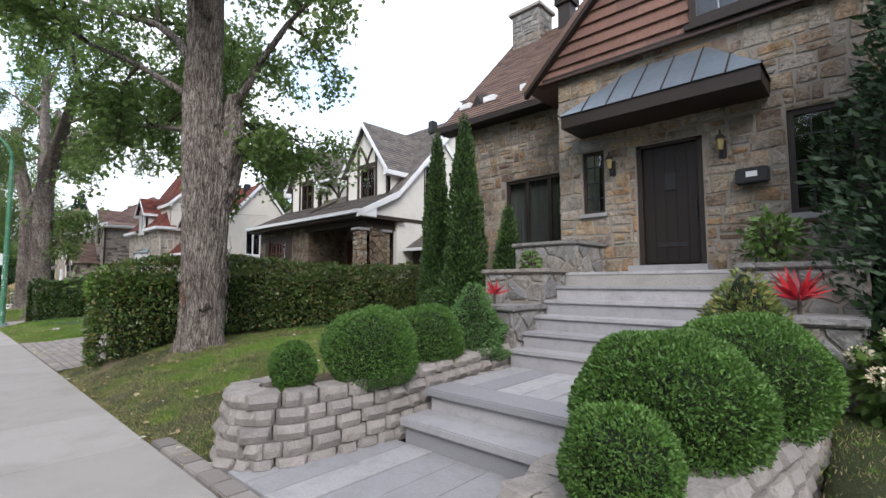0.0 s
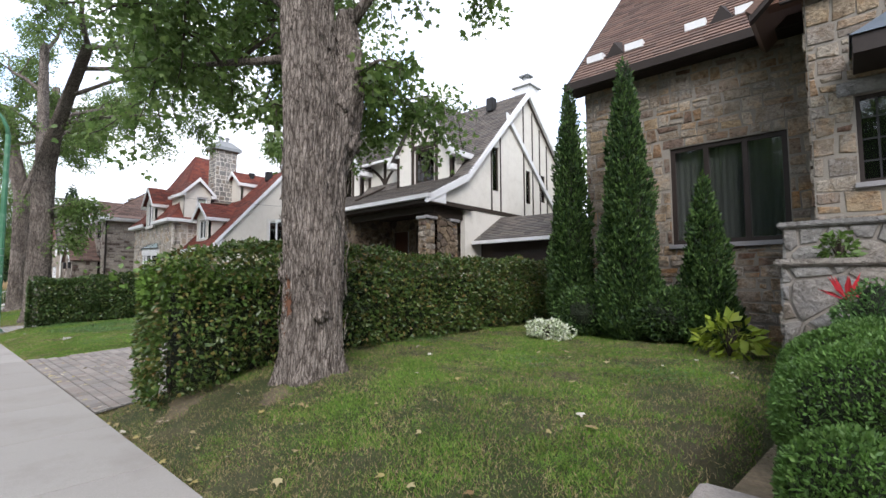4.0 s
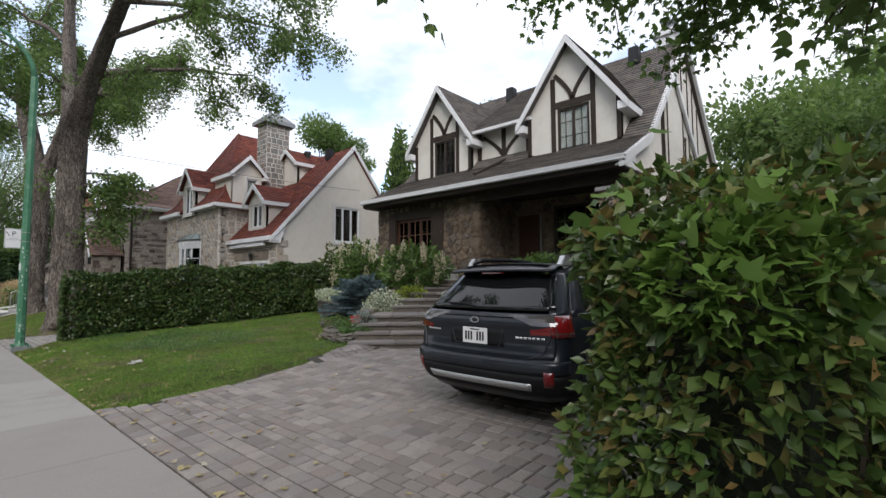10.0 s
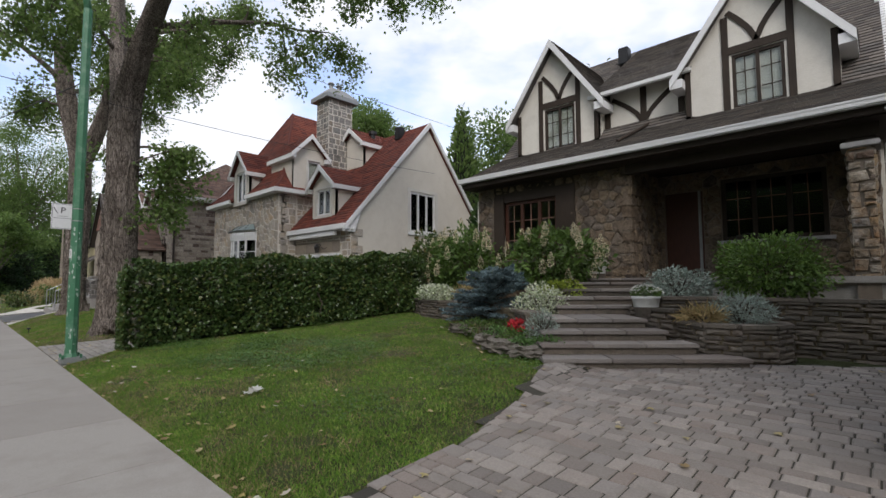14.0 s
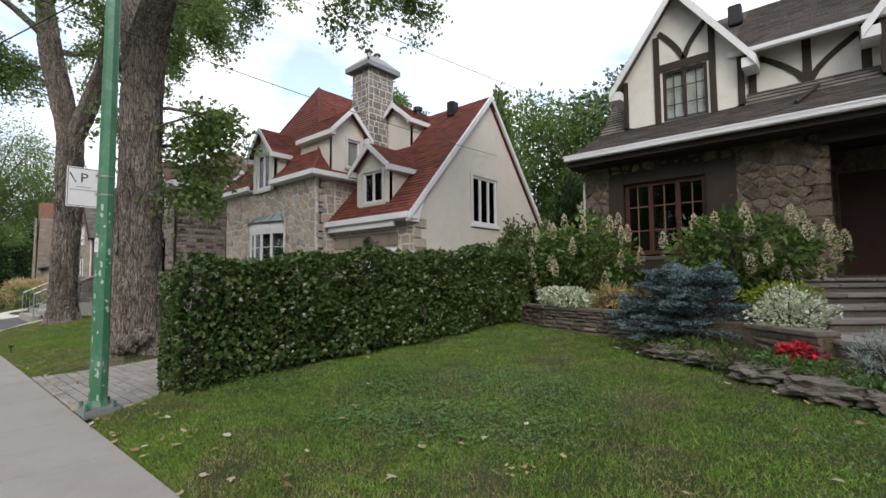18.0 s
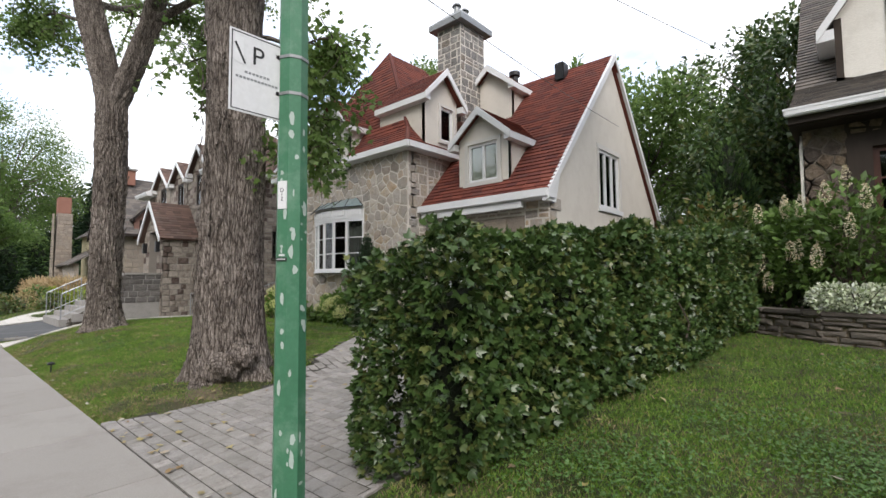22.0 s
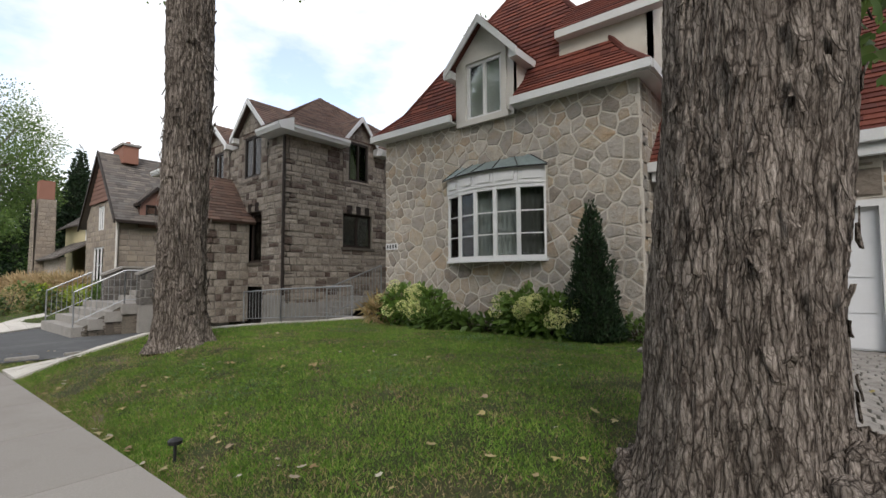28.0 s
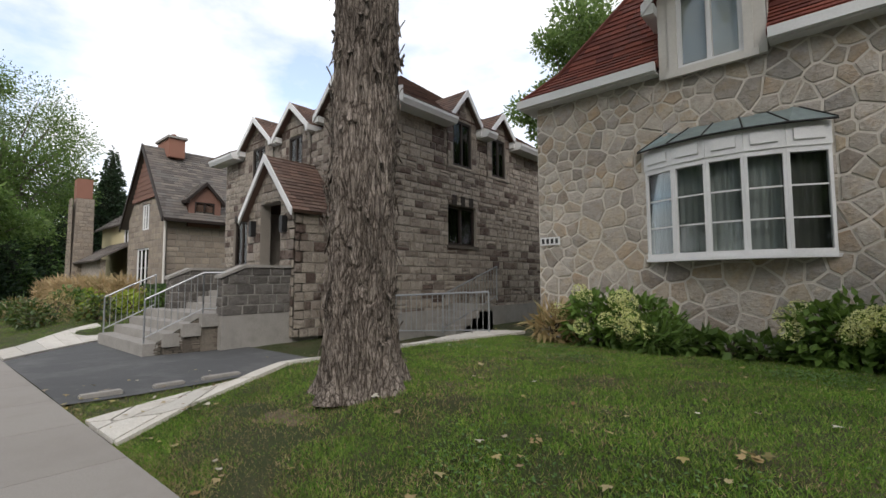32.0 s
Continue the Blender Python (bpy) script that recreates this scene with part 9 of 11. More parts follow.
def clipped(name, c, r, squash, n, leaf, mat, label, category, seed, kind="spray", group="clipped shrubs"):
    rng = np.random.default_rng(seed)
    root = thing(name, (c[0], c[1], c[2] - r * squash[2] * 0.8), label, category, group)
    at, d = ball_points(n, rng, c, r, squash, -0.8, 0.14)
    part("foliage", leaf_mesh("foliage", at, d * 0.7 + rng.normal(size=d.shape) * 0.55 + np.array([0, 0, 0.3]), leaf * rng.uniform(0.6, 1.3, len(at)), kind, mat, rng), None, root, kind="stuff")
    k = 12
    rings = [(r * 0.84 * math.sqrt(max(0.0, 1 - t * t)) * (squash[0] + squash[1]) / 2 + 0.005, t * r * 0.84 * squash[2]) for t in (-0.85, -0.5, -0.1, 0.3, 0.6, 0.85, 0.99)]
    # dark lathe inside the leaves, its colour painted as inner shade
    part("core", Shape().lathe(c, rings, k), M["shade_core"], root)
    return root


def tapered(name, c, h, r, n, leaf, mat, label, seed, power=0.8, kind="spray", group="upright conifers", category="conifer", shell=0.42, belly=0.12, rise=0.7):
    rng = np.random.default_rng(seed)
    root = thing(name, c, label, category, group)
    at, d = cone_points(n, rng, c, h, r, power, shell, belly)
    part("foliage", leaf_mesh("foliage", at, d * 0.6 + rng.normal(size=d.shape) * 0.35 + np.array([0, 0, rise]), leaf * rng.uniform(0.6, 1.4, len(at)), kind, mat, rng), None, root, kind="stuff")
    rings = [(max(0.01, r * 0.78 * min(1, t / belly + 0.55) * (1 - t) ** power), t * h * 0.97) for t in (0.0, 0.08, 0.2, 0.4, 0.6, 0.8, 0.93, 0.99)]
    # dark inner cone, shade behind the sprays given as colour
    part("core", Shape().lathe(c, rings, 12), M["shade_core"], root)
    part("trunk", Shape().tube([(c[0], c[1], c[2] - 0.15), (c[0], c[1], c[2] + h * 0.5)], [0.05, 0.02], 6), M["twig"], root)
    return root


clipped("clipped_shrub", (-4.05, 2.28, 0.7), 0.22, (0.95, 0.95, 1.05), 8700, 0.026, M["box"], "small round clipped green cedar in the planter", "shrub", 21)
clipped("clipped_shrub", (-3.85, 3.05, 0.8), 0.5, (1.02, 0.95, 0.86), 29000, 0.027, M["box"], "round clipped green cedar beside the steps", "shrub", 22)
clipped("clipped_shrub", (-3.95, 3.95, 0.83), 0.47, (1, 0.95, 0.84), 24650, 0.027, M["box"], "round clipped green cedar beside the steps", "shrub", 23)
tapered("dwarf_spruce", (-3.88, 4.8, 0.45), 1.05, 0.48, 16000, 0.035, M["spruce_dwarf"], "conical dwarf spruce in front of the stone pier", 24, 0.62, category="shrub", group="clipped shrubs", shell=0.12, belly=0.3, rise=0.3)
clipped("clipped_shrub", (-0.82, 2.0, 0.72), 0.24, (1.0, 0.95, 1.05), 11600, 0.023, M["box"], "round clipped green cedar by the path", "shrub", 25)
clipped("clipped_shrub", (-0.85, 2.74, 0.8), 0.5, (1.0, 0.9, 0.84), 37700, 0.026, M["box"], "large round clipped green cedar by the steps", "shrub", 26)
clipped("clipped_shrub", (-0.6, 3.5, 0.88), 0.47, (1.0, 0.95, 0.88), 29000, 0.026, M["box"], "large round clipped green cedar by the steps", "shrub", 27)
tapered("dwarf_spruce", (-0.76, 4.5, 0.5), 1.1, 0.46, 8000, 0.05, M["spruce_gold"], "conical dwarf spruce with bronze tips beside the steps", 28, 0.6, category="shrub", group="clipped shrubs", shell=0.12, belly=0.3, rise=0.3)
# columnar cedars at house 1
tapered("columnar_cedar", (-8.25, 8.72, 0.45), 5.1, 0.46, 24000, 0.08, M["cedar"], "tall columnar cedar against the stone house", 31, 0.6)
tapered("columnar_cedar", (-6.95, 8.3, 0.45), 5.1, 0.54, 28000, 0.08, M["cedar"], "tall columnar cedar against the stone house", 32, 0.62)
tapered("columnar_cedar", (-5.75, 8.35, 0.45), 2.75, 0.46, 13000, 0.08, M["cedar"], "young columnar cedar under the window", 33, 0.7)
clipped("cedar_skirt", (-7.7, 8.4, 0.9), 0.6, (1.2, 0.7, 0.75), 9000, 0.08, M["cedar"], "low spreading cedar between the columns", "shrub", 34)
clipped("cedar_skirt", (-6.3, 8.2, 0.9), 0.58, (1.2, 0.7, 0.75), 9000, 0.08, M["cedar"], "low spreading cedar between the columns", "shrub", 35)
tapered("dark_yew", (1.05, 6.6, 0.4), 6.6, 1.5, 17000, 0.11, M["dark_conifer"], "tall dark yew beside the stone steps", 36, 0.55, rise=0.2)
tapered("upright_cedar", (-31.75, 7.75, 0.0), 2.45, 0.5, 9000, 0.07, M["dark_conifer"], "dark pointed cedar in front of the grey stone wall", 37, 0.75)


def stalks(root, c, n, h, spread, rng, mat=None):
    s = Shape()
    for _ in range(n):
        a = rng.random() * 6.28
        rr = rng.random() * spread
        s.tube([(c[0], c[1], c[2]), (c[0] + rr * math.cos(a) * 0.6, c[1] + rr * math.sin(a) * 0.6, c[2] + h * 0.6), (c[0] + rr * math.cos(a), c[1] + rr * math.sin(a), c[2] + h * rng.uniform(0.8, 1.0))], [0.012, 0.009, 0.005], 4, False)
    part("stem", s, mat or M["twig"], root, kind="stuff")


def leafy(name, c, r, squash, n, leaf, mat, label, category, seed, kind="oval", flowers=None, group=""):
    """A loose bush. flowers: (count, radius, height, material, petals)."""
    rng = np.random.default_rng(seed)
    base = gz(c[0], c[1]) if c[2] is None else c[2]
    root = thing(name, (c[0], c[1], base), label, category, group)
    cc = (c[0], c[1], base + r * squash[2] * 0.85)
    d = rng.normal(size=(n, 3))
    d /= np.linalg.norm(d, axis=1, keepdims=True)
    p = d * (r * rng.random(n) ** 0.33)[:, None] * np.array(squash)
    p *= (1 + wobble(p / r, 4.0, 0.22, seed)[:, None])
    at = p + np.array(cc)
    ok = at[:, 2] > base + 0.02
    at, d = at[ok], d[ok]
    w = d * 0.6 + rng.normal(size=d.shape) * 0.4
    part("foliage", leaf_mesh("foliage", at, w, leaf * rng.uniform(0.6, 1.3, len(at)), kind, mat, rng, 1.2), None, root, kind="stuff")
    stalks(root, (c[0], c[1], base), 14, r * 1.6 * squash[2], r * 0.8, rng)
    if flowers:
        cnt, fr_, fh, fm, pet = flowers
        for _ in range(cnt):
            v = rng.normal(size=3)
            v[1] = -abs(v[1]) * 1.3
            v[0] += 0.2
            v[2] = v[2] * 0.7 + 0.45
            v /= np.linalg.norm(v)
            q = np.array(cc) + v * r * np.array(squash) * rng.uniform(1.0, 1.18)
            if q[2] < base + 0.08:
                continue
            pd = rng.normal(size=(pet, 3))
            pd /= np.linalg.norm(pd, axis=1, keepdims=True)
            taper = 1 - 0.6 * (pd[:, 2] * 0.5 + 0.5) * (fh > fr_ * 1.3)
            pa = q + pd * np.stack([fr_ * taper, fr_ * taper, np.full(pet, fh)], 1)
            part("flower", leaf_mesh("flower", pa, rng.normal(size=(pet, 3)) + pd * 0.5, 0.032, "oval", fm, rng), None, root)
    return root


# front garden of house 2
leafy("hydrangea", (-22.35, 9.75, 0.75), 1.0, (1.0, 0.8, 1.05), 2600, 0.13, M["hydra_leaf"], "tall panicle hydrangea with cream and pink flower spikes", "shrub", 41, "oval", (16, 0.085, 0.17, M["cream_flower"], 150), "hydrangeas")
leafy("hydrangea", (-23.2, 10.0, 0.7), 0.8, (0.9, 0.8, 1.2), 1700, 0.13, M["hydra_leaf"], "tall panicle hydrangea with cream flower spikes", "shrub", 42, "oval", (9, 0.085, 0.16, M["cream_flower"], 140), "hydrangeas")
leafy("hydrangea", (-19.45, 9.35, 1.15), 0.85, (1.35, 0.9, 0.85), 2600, 0.13, M["hydra_leaf"], "spreading panicle hydrangea with cream flower spikes", "shrub", 43, "oval", (17, 0.085, 0.15, M["cream_flower"], 140), "hydrangeas")
leafy("variegated_shrub", (-22.3, 8.5, 0.75), 0.55, (1.15, 0.6, 0.42), 2600, 0.06, M["variegated"], "low white-variegated euonymus on the ledge wall", "shrub", 44)
leafy("variegated_shrub", (-18.75, 7.6, 0.5), 0.6, (0.8, 0.8, 0.6), 2600, 0.055, M["variegated"], "low white-variegated euonymus beside the stone steps", "shrub", 45)
leafy("variegated_shrub", (-16.85, 9.3, 0.88), 0.56, (1.1, 0.8, 0.6), 2600, 0.055, M["silver"], "low silvery shrub beside the porch", "shrub", 46)
leafy("lime_spirea", (-18.9, 8.7, 0.8), 0.45, (1.2, 0.8, 0.55), 1500, 0.06, M["lime"], "small lime-green spirea bush beside steps", "shrub", 47)
leafy("red_begonia", (-18.6, 6.7, 0.42), 0.15, (1.3, 0.8, 0.6), 500, 0.07, M["red"], "small red-leaved bedding plant", "flower", 48)
leafy("lavender", (-17.95, 6.35, 0.35), 0.26, (1, 1, 0.9), 900, 0.07, M["silver"], "grey-green lavender tuft beside the steps", "plant", 49, "blade")
leafy("lavender", (-15.7, 8.25, 0.56), 0.34, (1.35, 0.9, 0.75), 1900, 0.1, M["silver"], "grey-green lavender in the round planter", "plant", 50, "needle")
leafy("barberry", (-15.5, 9.5, 0.9), 0.75, (1.15, 0.9, 0.8), 5200, 0.08, M["yew"], "spreading green yew before the stone porch", "shrub", 51)
leafy("day_lily", (-16.15, 7.95, 0.56), 0.25, (1.2, 1, 0.6), 500, 0.16, M["straw"], "yellowing grass tuft in the planter", "plant", 52, "blade")
leafy("day_lily", (-21.5, 8.75, 0.7), 0.3, (1.2, 0.8, 0.8), 350, 0.2, M["straw"], "yellowing lily tuft on the ledge wall", "plant", 53, "blade")
for k, (px, py, pz) in enumerate(((-17.05, 8.2, 0.64), (-18.95, 10.4, 1.24))):
    pt_ = thing("flower_pot", (px, py, pz), "white tapered flower pot with white chrysanthemums on the steps", "pot", "flower pots")
    part("pot", Shape().lathe((px, py, pz), [(0.16, 0.0), (0.17, 0.02), (0.19, 0.12), (0.215, 0.3), (0.23, 0.31), (0.23, 0.35), (0.2, 0.35)], 20), M["pot"], pt_, smooth=True)
    part("base_band", Shape().lathe((px, py, pz - 0.002), [(0.172, 0.0), (0.202, 0.17), (0.198, 0.175)], 20), M["ledge"], pt_)
    rg = np.random.default_rng(60 + k)
    at, d = ball_points(500, rg, (px, py, pz + 0.36), 0.24, (1, 1, 0.55), -0.1, 0.5)
    part("leaves", leaf_mesh("leaves", at, d + rg.normal(size=d.shape) * 0.3, 0.05, "oval", M["hydra_leaf"], rg), None, pt_)
    at, d = ball_points(260, rg, (px, py, pz + 0.4), 0.25, (1, 1, 0.55), 0.0, 0.1)
    part("flowers", leaf_mesh("flowers", at, d + rg.normal(size=d.shape) * 0.6, 0.035, "oval", M["white_flower"], rg), None, pt_)

# blue spruce: tiers of drooping sprays
rng = np.random.default_rng(71)
bs = thing("blue_spruce", (-20.0, 7.8, 0.35), "low spreading silvery blue spruce at the lawn edge", "shrub")
sp, sw_ = [], []
wood = Shape()
for k in range(85):
    a = rng.random() * 6.283
    h0 = 0.1 + 0.155 * (k % 6) + rng.uniform(-0.055, 0.055)
    ln = (1.25 - 0.75 * h0) * rng.uniform(0.75, 1.1)
    b = np.array([-20.0, 7.8, 0.4 + h0 * 0.9])
    tip = b + np.array([math.cos(a) * ln, math.sin(a) * ln * 0.8, rng.uniform(0.0, 0.2) + 0.16 * h0])
    wood.tube([tuple(b), tuple(tip)], [0.014, 0.006], 4, False)
    n = 420
    t = rng.random(n) ** 0.6
    side = rng.normal(size=n) * 0.13 * (1.15 - t * 0.7)
    p = b + (tip - b) * t[:, None] + np.stack([-math.sin(a) * side, math.cos(a) * side, 0.03 * np.sin(t * 3) + rng.normal(size=n) * 0.014], 1)
    sp.append(p)
    w = (tip - b)[None] / ln * 0.6 + np.stack([-math.sin(a) * np.sign(side), math.cos(a) * np.sign(side), np.full(n, 0.35)], 1) * 0.6 + rng.normal(size=(n, 3)) * 0.3
    sw_.append(w)
sp, sw_ = np.concatenate(sp), np.concatenate(sw_)
part("needles", leaf_mesh("needles", sp, sw_, 0.05, "spray", M["blue"], rng), None, bs, kind="stuff")
part("branchwork", wood, M["twig"], bs, kind="stuff")

# bed along house 3
for k, (px, py, r, cnt) in enumerate(((-36.1, 7.75, 0.55, 10), (-35.4, 7.7, 0.5, 8), (-33.0, 7.75, 0.5, 10), (-32.4, 7.6, 0.45, 9))):
    leafy("hydrangea", (px, py, 0.05), r, (1.15, 0.8, 0.9), 900, 0.15, M["hydra_bright"], "mophead hydrangea with large lime flower heads under the bow window", "shrub", 80 + k, "oval", (cnt, 0.125, 0.11, M["lime_flower"], 220), "mophead hydrangeas")
for k in range(6):
    leafy("hosta", (-34.95 + k * 0.36, 7.75, 0.02), 0.24, (1.1, 1, 0.75), 90, 0.2, M["variegated"] if k % 3 == 9 else M["hydra_leaf"], "green striped hosta clump along the stone foundation", "plant", 90 + k, "oval", None, "hosta row")
leafy("day_lily", (-35.1, 7.45, 0.05), 0.3, (1.2, 1, 0.8), 420, 0.3, M["hydra_leaf"], "arching lily leaves beside the hydrangeas", "plant", 97, "blade")
leafy("day_lily", (-36.9, 7.7, 0.05), 0.35, (1.2, 1, 0.9), 420, 0.3, M["straw"], "browning lily leaves by the wall corner", "plant", 98, "blade")
leafy("day_lily", (-27.0, 9.5, 0.0), 0.35, (1.3, 0.6, 0.8), 450, 0.3, M["straw"], "arching lily leaves by the garage wall", "plant", 99, "blade")
leafy("ground_ivy", (-31.1, 8.1, 0.0), 0.3, (1.2, 0.8, 0.8), 260, 0.12, M["hydra_leaf"], "low leafy plant at the driveway corner", "plant", 100)
# plants at house 1
for k, (px, py, pz) in enumerate(((-0.5, 5.6, 1.18), (-4.05, 5.5, 1.18))):
    rg = np.random.default_rng(110 + k)
    cd = thing("red_cordyline", (px, py, pz), "red cordyline with strap leaves beside the steps", "plant", "cordylines")
    n = 46 if k == 0 else 26
    a = rg.random(n) * 6.283
    e = rg.uniform(0.2, 1.3, n)
    w = np.stack([np.cos(a) * np.cos(e), np.sin(a) * np.cos(e), np.sin(e)], 1)
    at = np.array([px, py, pz + 0.12]) + w * 0.04
    part("leaves", leaf_mesh("leaves", at, w, rg.uniform(0.25, 0.42, n) * (0.85 if k == 0 else 0.6), "strap", M["red"], rg, 1.0), None, cd)
    part("stem", Shape().tube([(px, py, pz - 0.05), (px, py, pz + 0.2)], 0.02, 6), M["twig"], cd)
leafy("fern", (-0.8, 6.5, 1.7), 0.28, (1.0, 0.9, 1.1), 420, 0.1, M["hydra_leaf"], "fresh green plant on the stone pier", "plant", 112)
leafy("fern", (-4.1, 6.6, 1.68), 0.16, (1.0, 0.9, 1.1), 200, 0.08, M["hydra_leaf"], "small green plant on the stone pier", "plant", 113)
leafy("white_sedum", (-8.1, 7.45, 0.45), 0.42, (1.1, 0.7, 0.45), 1400, 0.06, M["variegated"], "low white-edged leafy clump at the lawn corner", "plant", 114)
leafy("yellow_hosta", (-5.3, 7.3, 0.45), 0.35, (1.1, 0.9, 0.8), 160, 0.18, M["lime"], "yellow-green hosta by the cedar", "plant", 115)
leafy("pink_hydrangea", (0.25, 5.0, 0.4), 0.4, (1, 1, 0.9), 700, 0.12, M["hydra_leaf"], "low shrub with pale pink flowers", "shrub", 116, "oval", (9, 0.07, 0.06, M["cream_flower"], 90))

for k, (px, py, pr) in enumerate(((-19.75, 6.95, 0.3), (-19.2, 6.55, 0.28), (-18.75, 6.4, 0.26), (-18.3, 6.25, 0.25), (-20.3, 7.25, 0.3), (-17.75, 6.15, 0.2), (-19.4, 7.2, 0.3), (-18.9, 6.85, 0.25), (-18.05, 5.95, 0.16))):
    leafy("creeping_plant", (px, py, 0.26), pr, (1.3, 1.0, 0.5), 700, 0.045, (M["hydra_leaf"], M["hedge"], M["clover"])[k % 3], "low green creeping plant among the edging rocks", "plant", 400 + k, "oval", None, "rock bed plants")
# ornamental beds before the farther houses
rg = np.random.default_rng(120)
for k in range(12):
    px, py = -50.5 - rg.random() * 9, 2.6 + rg.random() * 4.0
    leafy("border_plant", (px, py, None), 0.5 + 0.25 * rg.random(), (1.3, 1, 0.8), 500, 0.16, (M["straw"], M["lime"], M["hydra_leaf"], M["hedge"])[k % 4], "mixed border plant in autumn colours", "plant", 130 + k, ("blade", "oval", "oval", "oval")[k % 4], None, "mixed border")
for k in range(9):
    px, py = -66.0 + 1.25 * k, 5.0 + 0.5 * (k % 3)
    leafy("feather_grass", (px, py, None), 0.62, (1.0, 0.9, 1.15), 800, 0.42, M["plume"], "tall golden feather grass in the street border", "plant", 500 + k, "blade", None, "feather grasses")
for k, (px, py) in enumerate(((-57.8, 7.4), (-56.8, 7.5), (-55.8, 7.6))):
    clipped("round_shrub", (px, py, 0.55), 0.6, (1, 1, 0.85), 2500, 0.09, M["cedar"], "rounded dark shrub before the stone house", "shrub", 150 + k)

# ---- trees behind the houses ----
def crown_tree(name, c, h, r, n, leaf, mat, label, seed, trunk=0.22, low=0.3, blobs=26, kind="oval", group="trees behind the houses"):
    """A far broadleaf tree: trunk, limbs, and clumps of leaves with gaps between them."""
    rng = np.random.default_rng(seed)
    root = thing(name, c, label, "tree", group)
    s = Shape()
    part("trunk", Shape().tube([c, (c[0] + 0.1, c[1], c[2] + h * 0.35), (c[0], c[1], c[2] + h * 0.7)], [trunk, trunk * 0.8, trunk * 0.3], 8), M["bark"], root)
    ats, ways = [], []
    for b in range(blobs):
        v = rng.normal(size=3)
        v /= np.linalg.norm(v)
        rr = rng.random() ** 0.4
        bc = np.array(c) + np.array([0, 0, h * (low + (1 - low) / 2)]) + v * rr * np.array([r, r, h * (1 - low) / 2 * 0.85])
        br = r * rng.uniform(0.2, 0.36)
        m = n // blobs
        d = rng.normal(size=(m, 3))
        d /= np.linalg.norm(d, axis=1, keepdims=True)
        ats.append(bc + (d * (br * 1.15 * rng.random(m) ** 0.5)[:, None] + rng.normal(size=(m, 3)) * br * 0.14) * np.array([1.1, 1.1, 0.8]))
        ways.append(d + rng.normal(size=(m, 3)) * 0.5)
        s.tube([(c[0], c[1], c[2] + h * rng.uniform(0.25, 0.55)), tuple((np.array(c) + np.array([0, 0, h * 0.5]) + bc) / 2), tuple(bc)], [trunk * 0.35, trunk * 0.2, 0.02], 5, False)
    part("branchwork", s, M["bark"], root, kind="stuff")
    at = np.concatenate(ats)
    part("crown", leaf_mesh("crown", at, np.concatenate(ways), leaf * rng.uniform(0.7, 1.3, len(at)), kind, mat, rng, 0.5), None, root, kind="stuff")


crown_tree("maple_tree", (-31.0, 27, 0), 12.5, 5.0, 24000, 0.26, M["maple"], "broad green maple behind the roofs", 201)
crown_tree("maple_tree", (-22.5, 27, 0), 10.5, 4.0, 18000, 0.26, M["hedge_dark"], "green tree behind the timbered house", 205)
crown_tree("maple_tree", (-9.5, 24, 0), 11.0, 4.8, 20000, 0.26, M["maple"], "broad green maple behind the garage", 202)
crown_tree("maple_tree", (-11.5, 33, 0), 12.0, 5.0, 14000, 0.3, M["maple"], "green maple behind the timbered house", 206)
crown_tree("tall_poplar", (-43.2, 22.5, 0), 17.5, 3.4, 24000, 0.22, M["maple"], "tall tree between the stone houses", 203)
crown_tree("willow", (-92, 5.0, -1), 23, 6.5, 52000, 0.22, M["maple"], "large feathery tree down the street", 204, 0.4, 0.1, 70)
for k in range(7):
    tapered("dark_conifer", (-84 - 1.4 * k, 1.6 + 1.6 * k, -1), 4.5 + 2.2 * (k % 3), 2.6, 5000, 0.4, M["dark_conifer"] if k % 2 else M["cedar"], "dark evergreen closing the street side", 280 + k, 0.6, category="tree", shell=0.6, rise=-0.1)
crown_tree("willow", (-110, 13, -1), 17, 8.0, 14000, 0.5, M["hedge_dark"], "dark trees at the end of the street", 207, 0.4, 0.1, 34)
crown_tree("willow", (-80, 2.6, -1), 10, 3.2, 9000, 0.3, M["maple"], "street tree farther along", 208, 0.3, 0.3, 24)
tapered("spruce_tree", (-25.2, 24, 0.3), 12.0, 2.6, 16000, 0.3, M["cedar"], "tall spruce behind the hedge", 211, 0.85, category="tree", shell=0.5, rise=-0.1)
tapered("spruce_tree", (-100, 15.4, -1), 19.0, 3.6, 12000, 0.45, M["dark_conifer"], "dark spruce behind the far houses", 212, 0.9, category="tree", shell=0.5, rise=-0.1)
tapered("cedar_tree", (-24.6, 13.5, 0.2), 4.6, 1.1, 9000, 0.16, M["cedar"], "broad cedar behind the hedge", 213, 0.6)
tapered("cedar_tree", (-25.4, 11.5, 0.1), 2.8, 0.7, 6000, 0.13, M["hedge_dark"], "leafy shrub behind the bins", 214, 0.6)
leafy("shrub_mass", (-24.4, 10.6, 0.3), 1.2, (0.9, 1.2, 1.1), 5000, 0.13, M["hedge"], "loose green shrub at the end of the hedge", "shrub", 215)
tapered("spruce_tree", (-31.5, 20, 0.0), 11.6, 2.0, 8000, 0.3, M["maple"], "tall tree behind the chimney", 216, 0.8, category="tree", shell=0.5)
for k in range(9):
    crown_tree("far_tree", (-130 - 14 * (k % 3), -4 + 9.0 * k, -1.2), 13 + 3 * (k % 2), 7.0, 5000, 0.7, M["hedge_dark"] if k % 2 else M["maple"], "dense green tree far down the street", 240 + k, 0.4, 0.05, 24, "oval", "far trees")
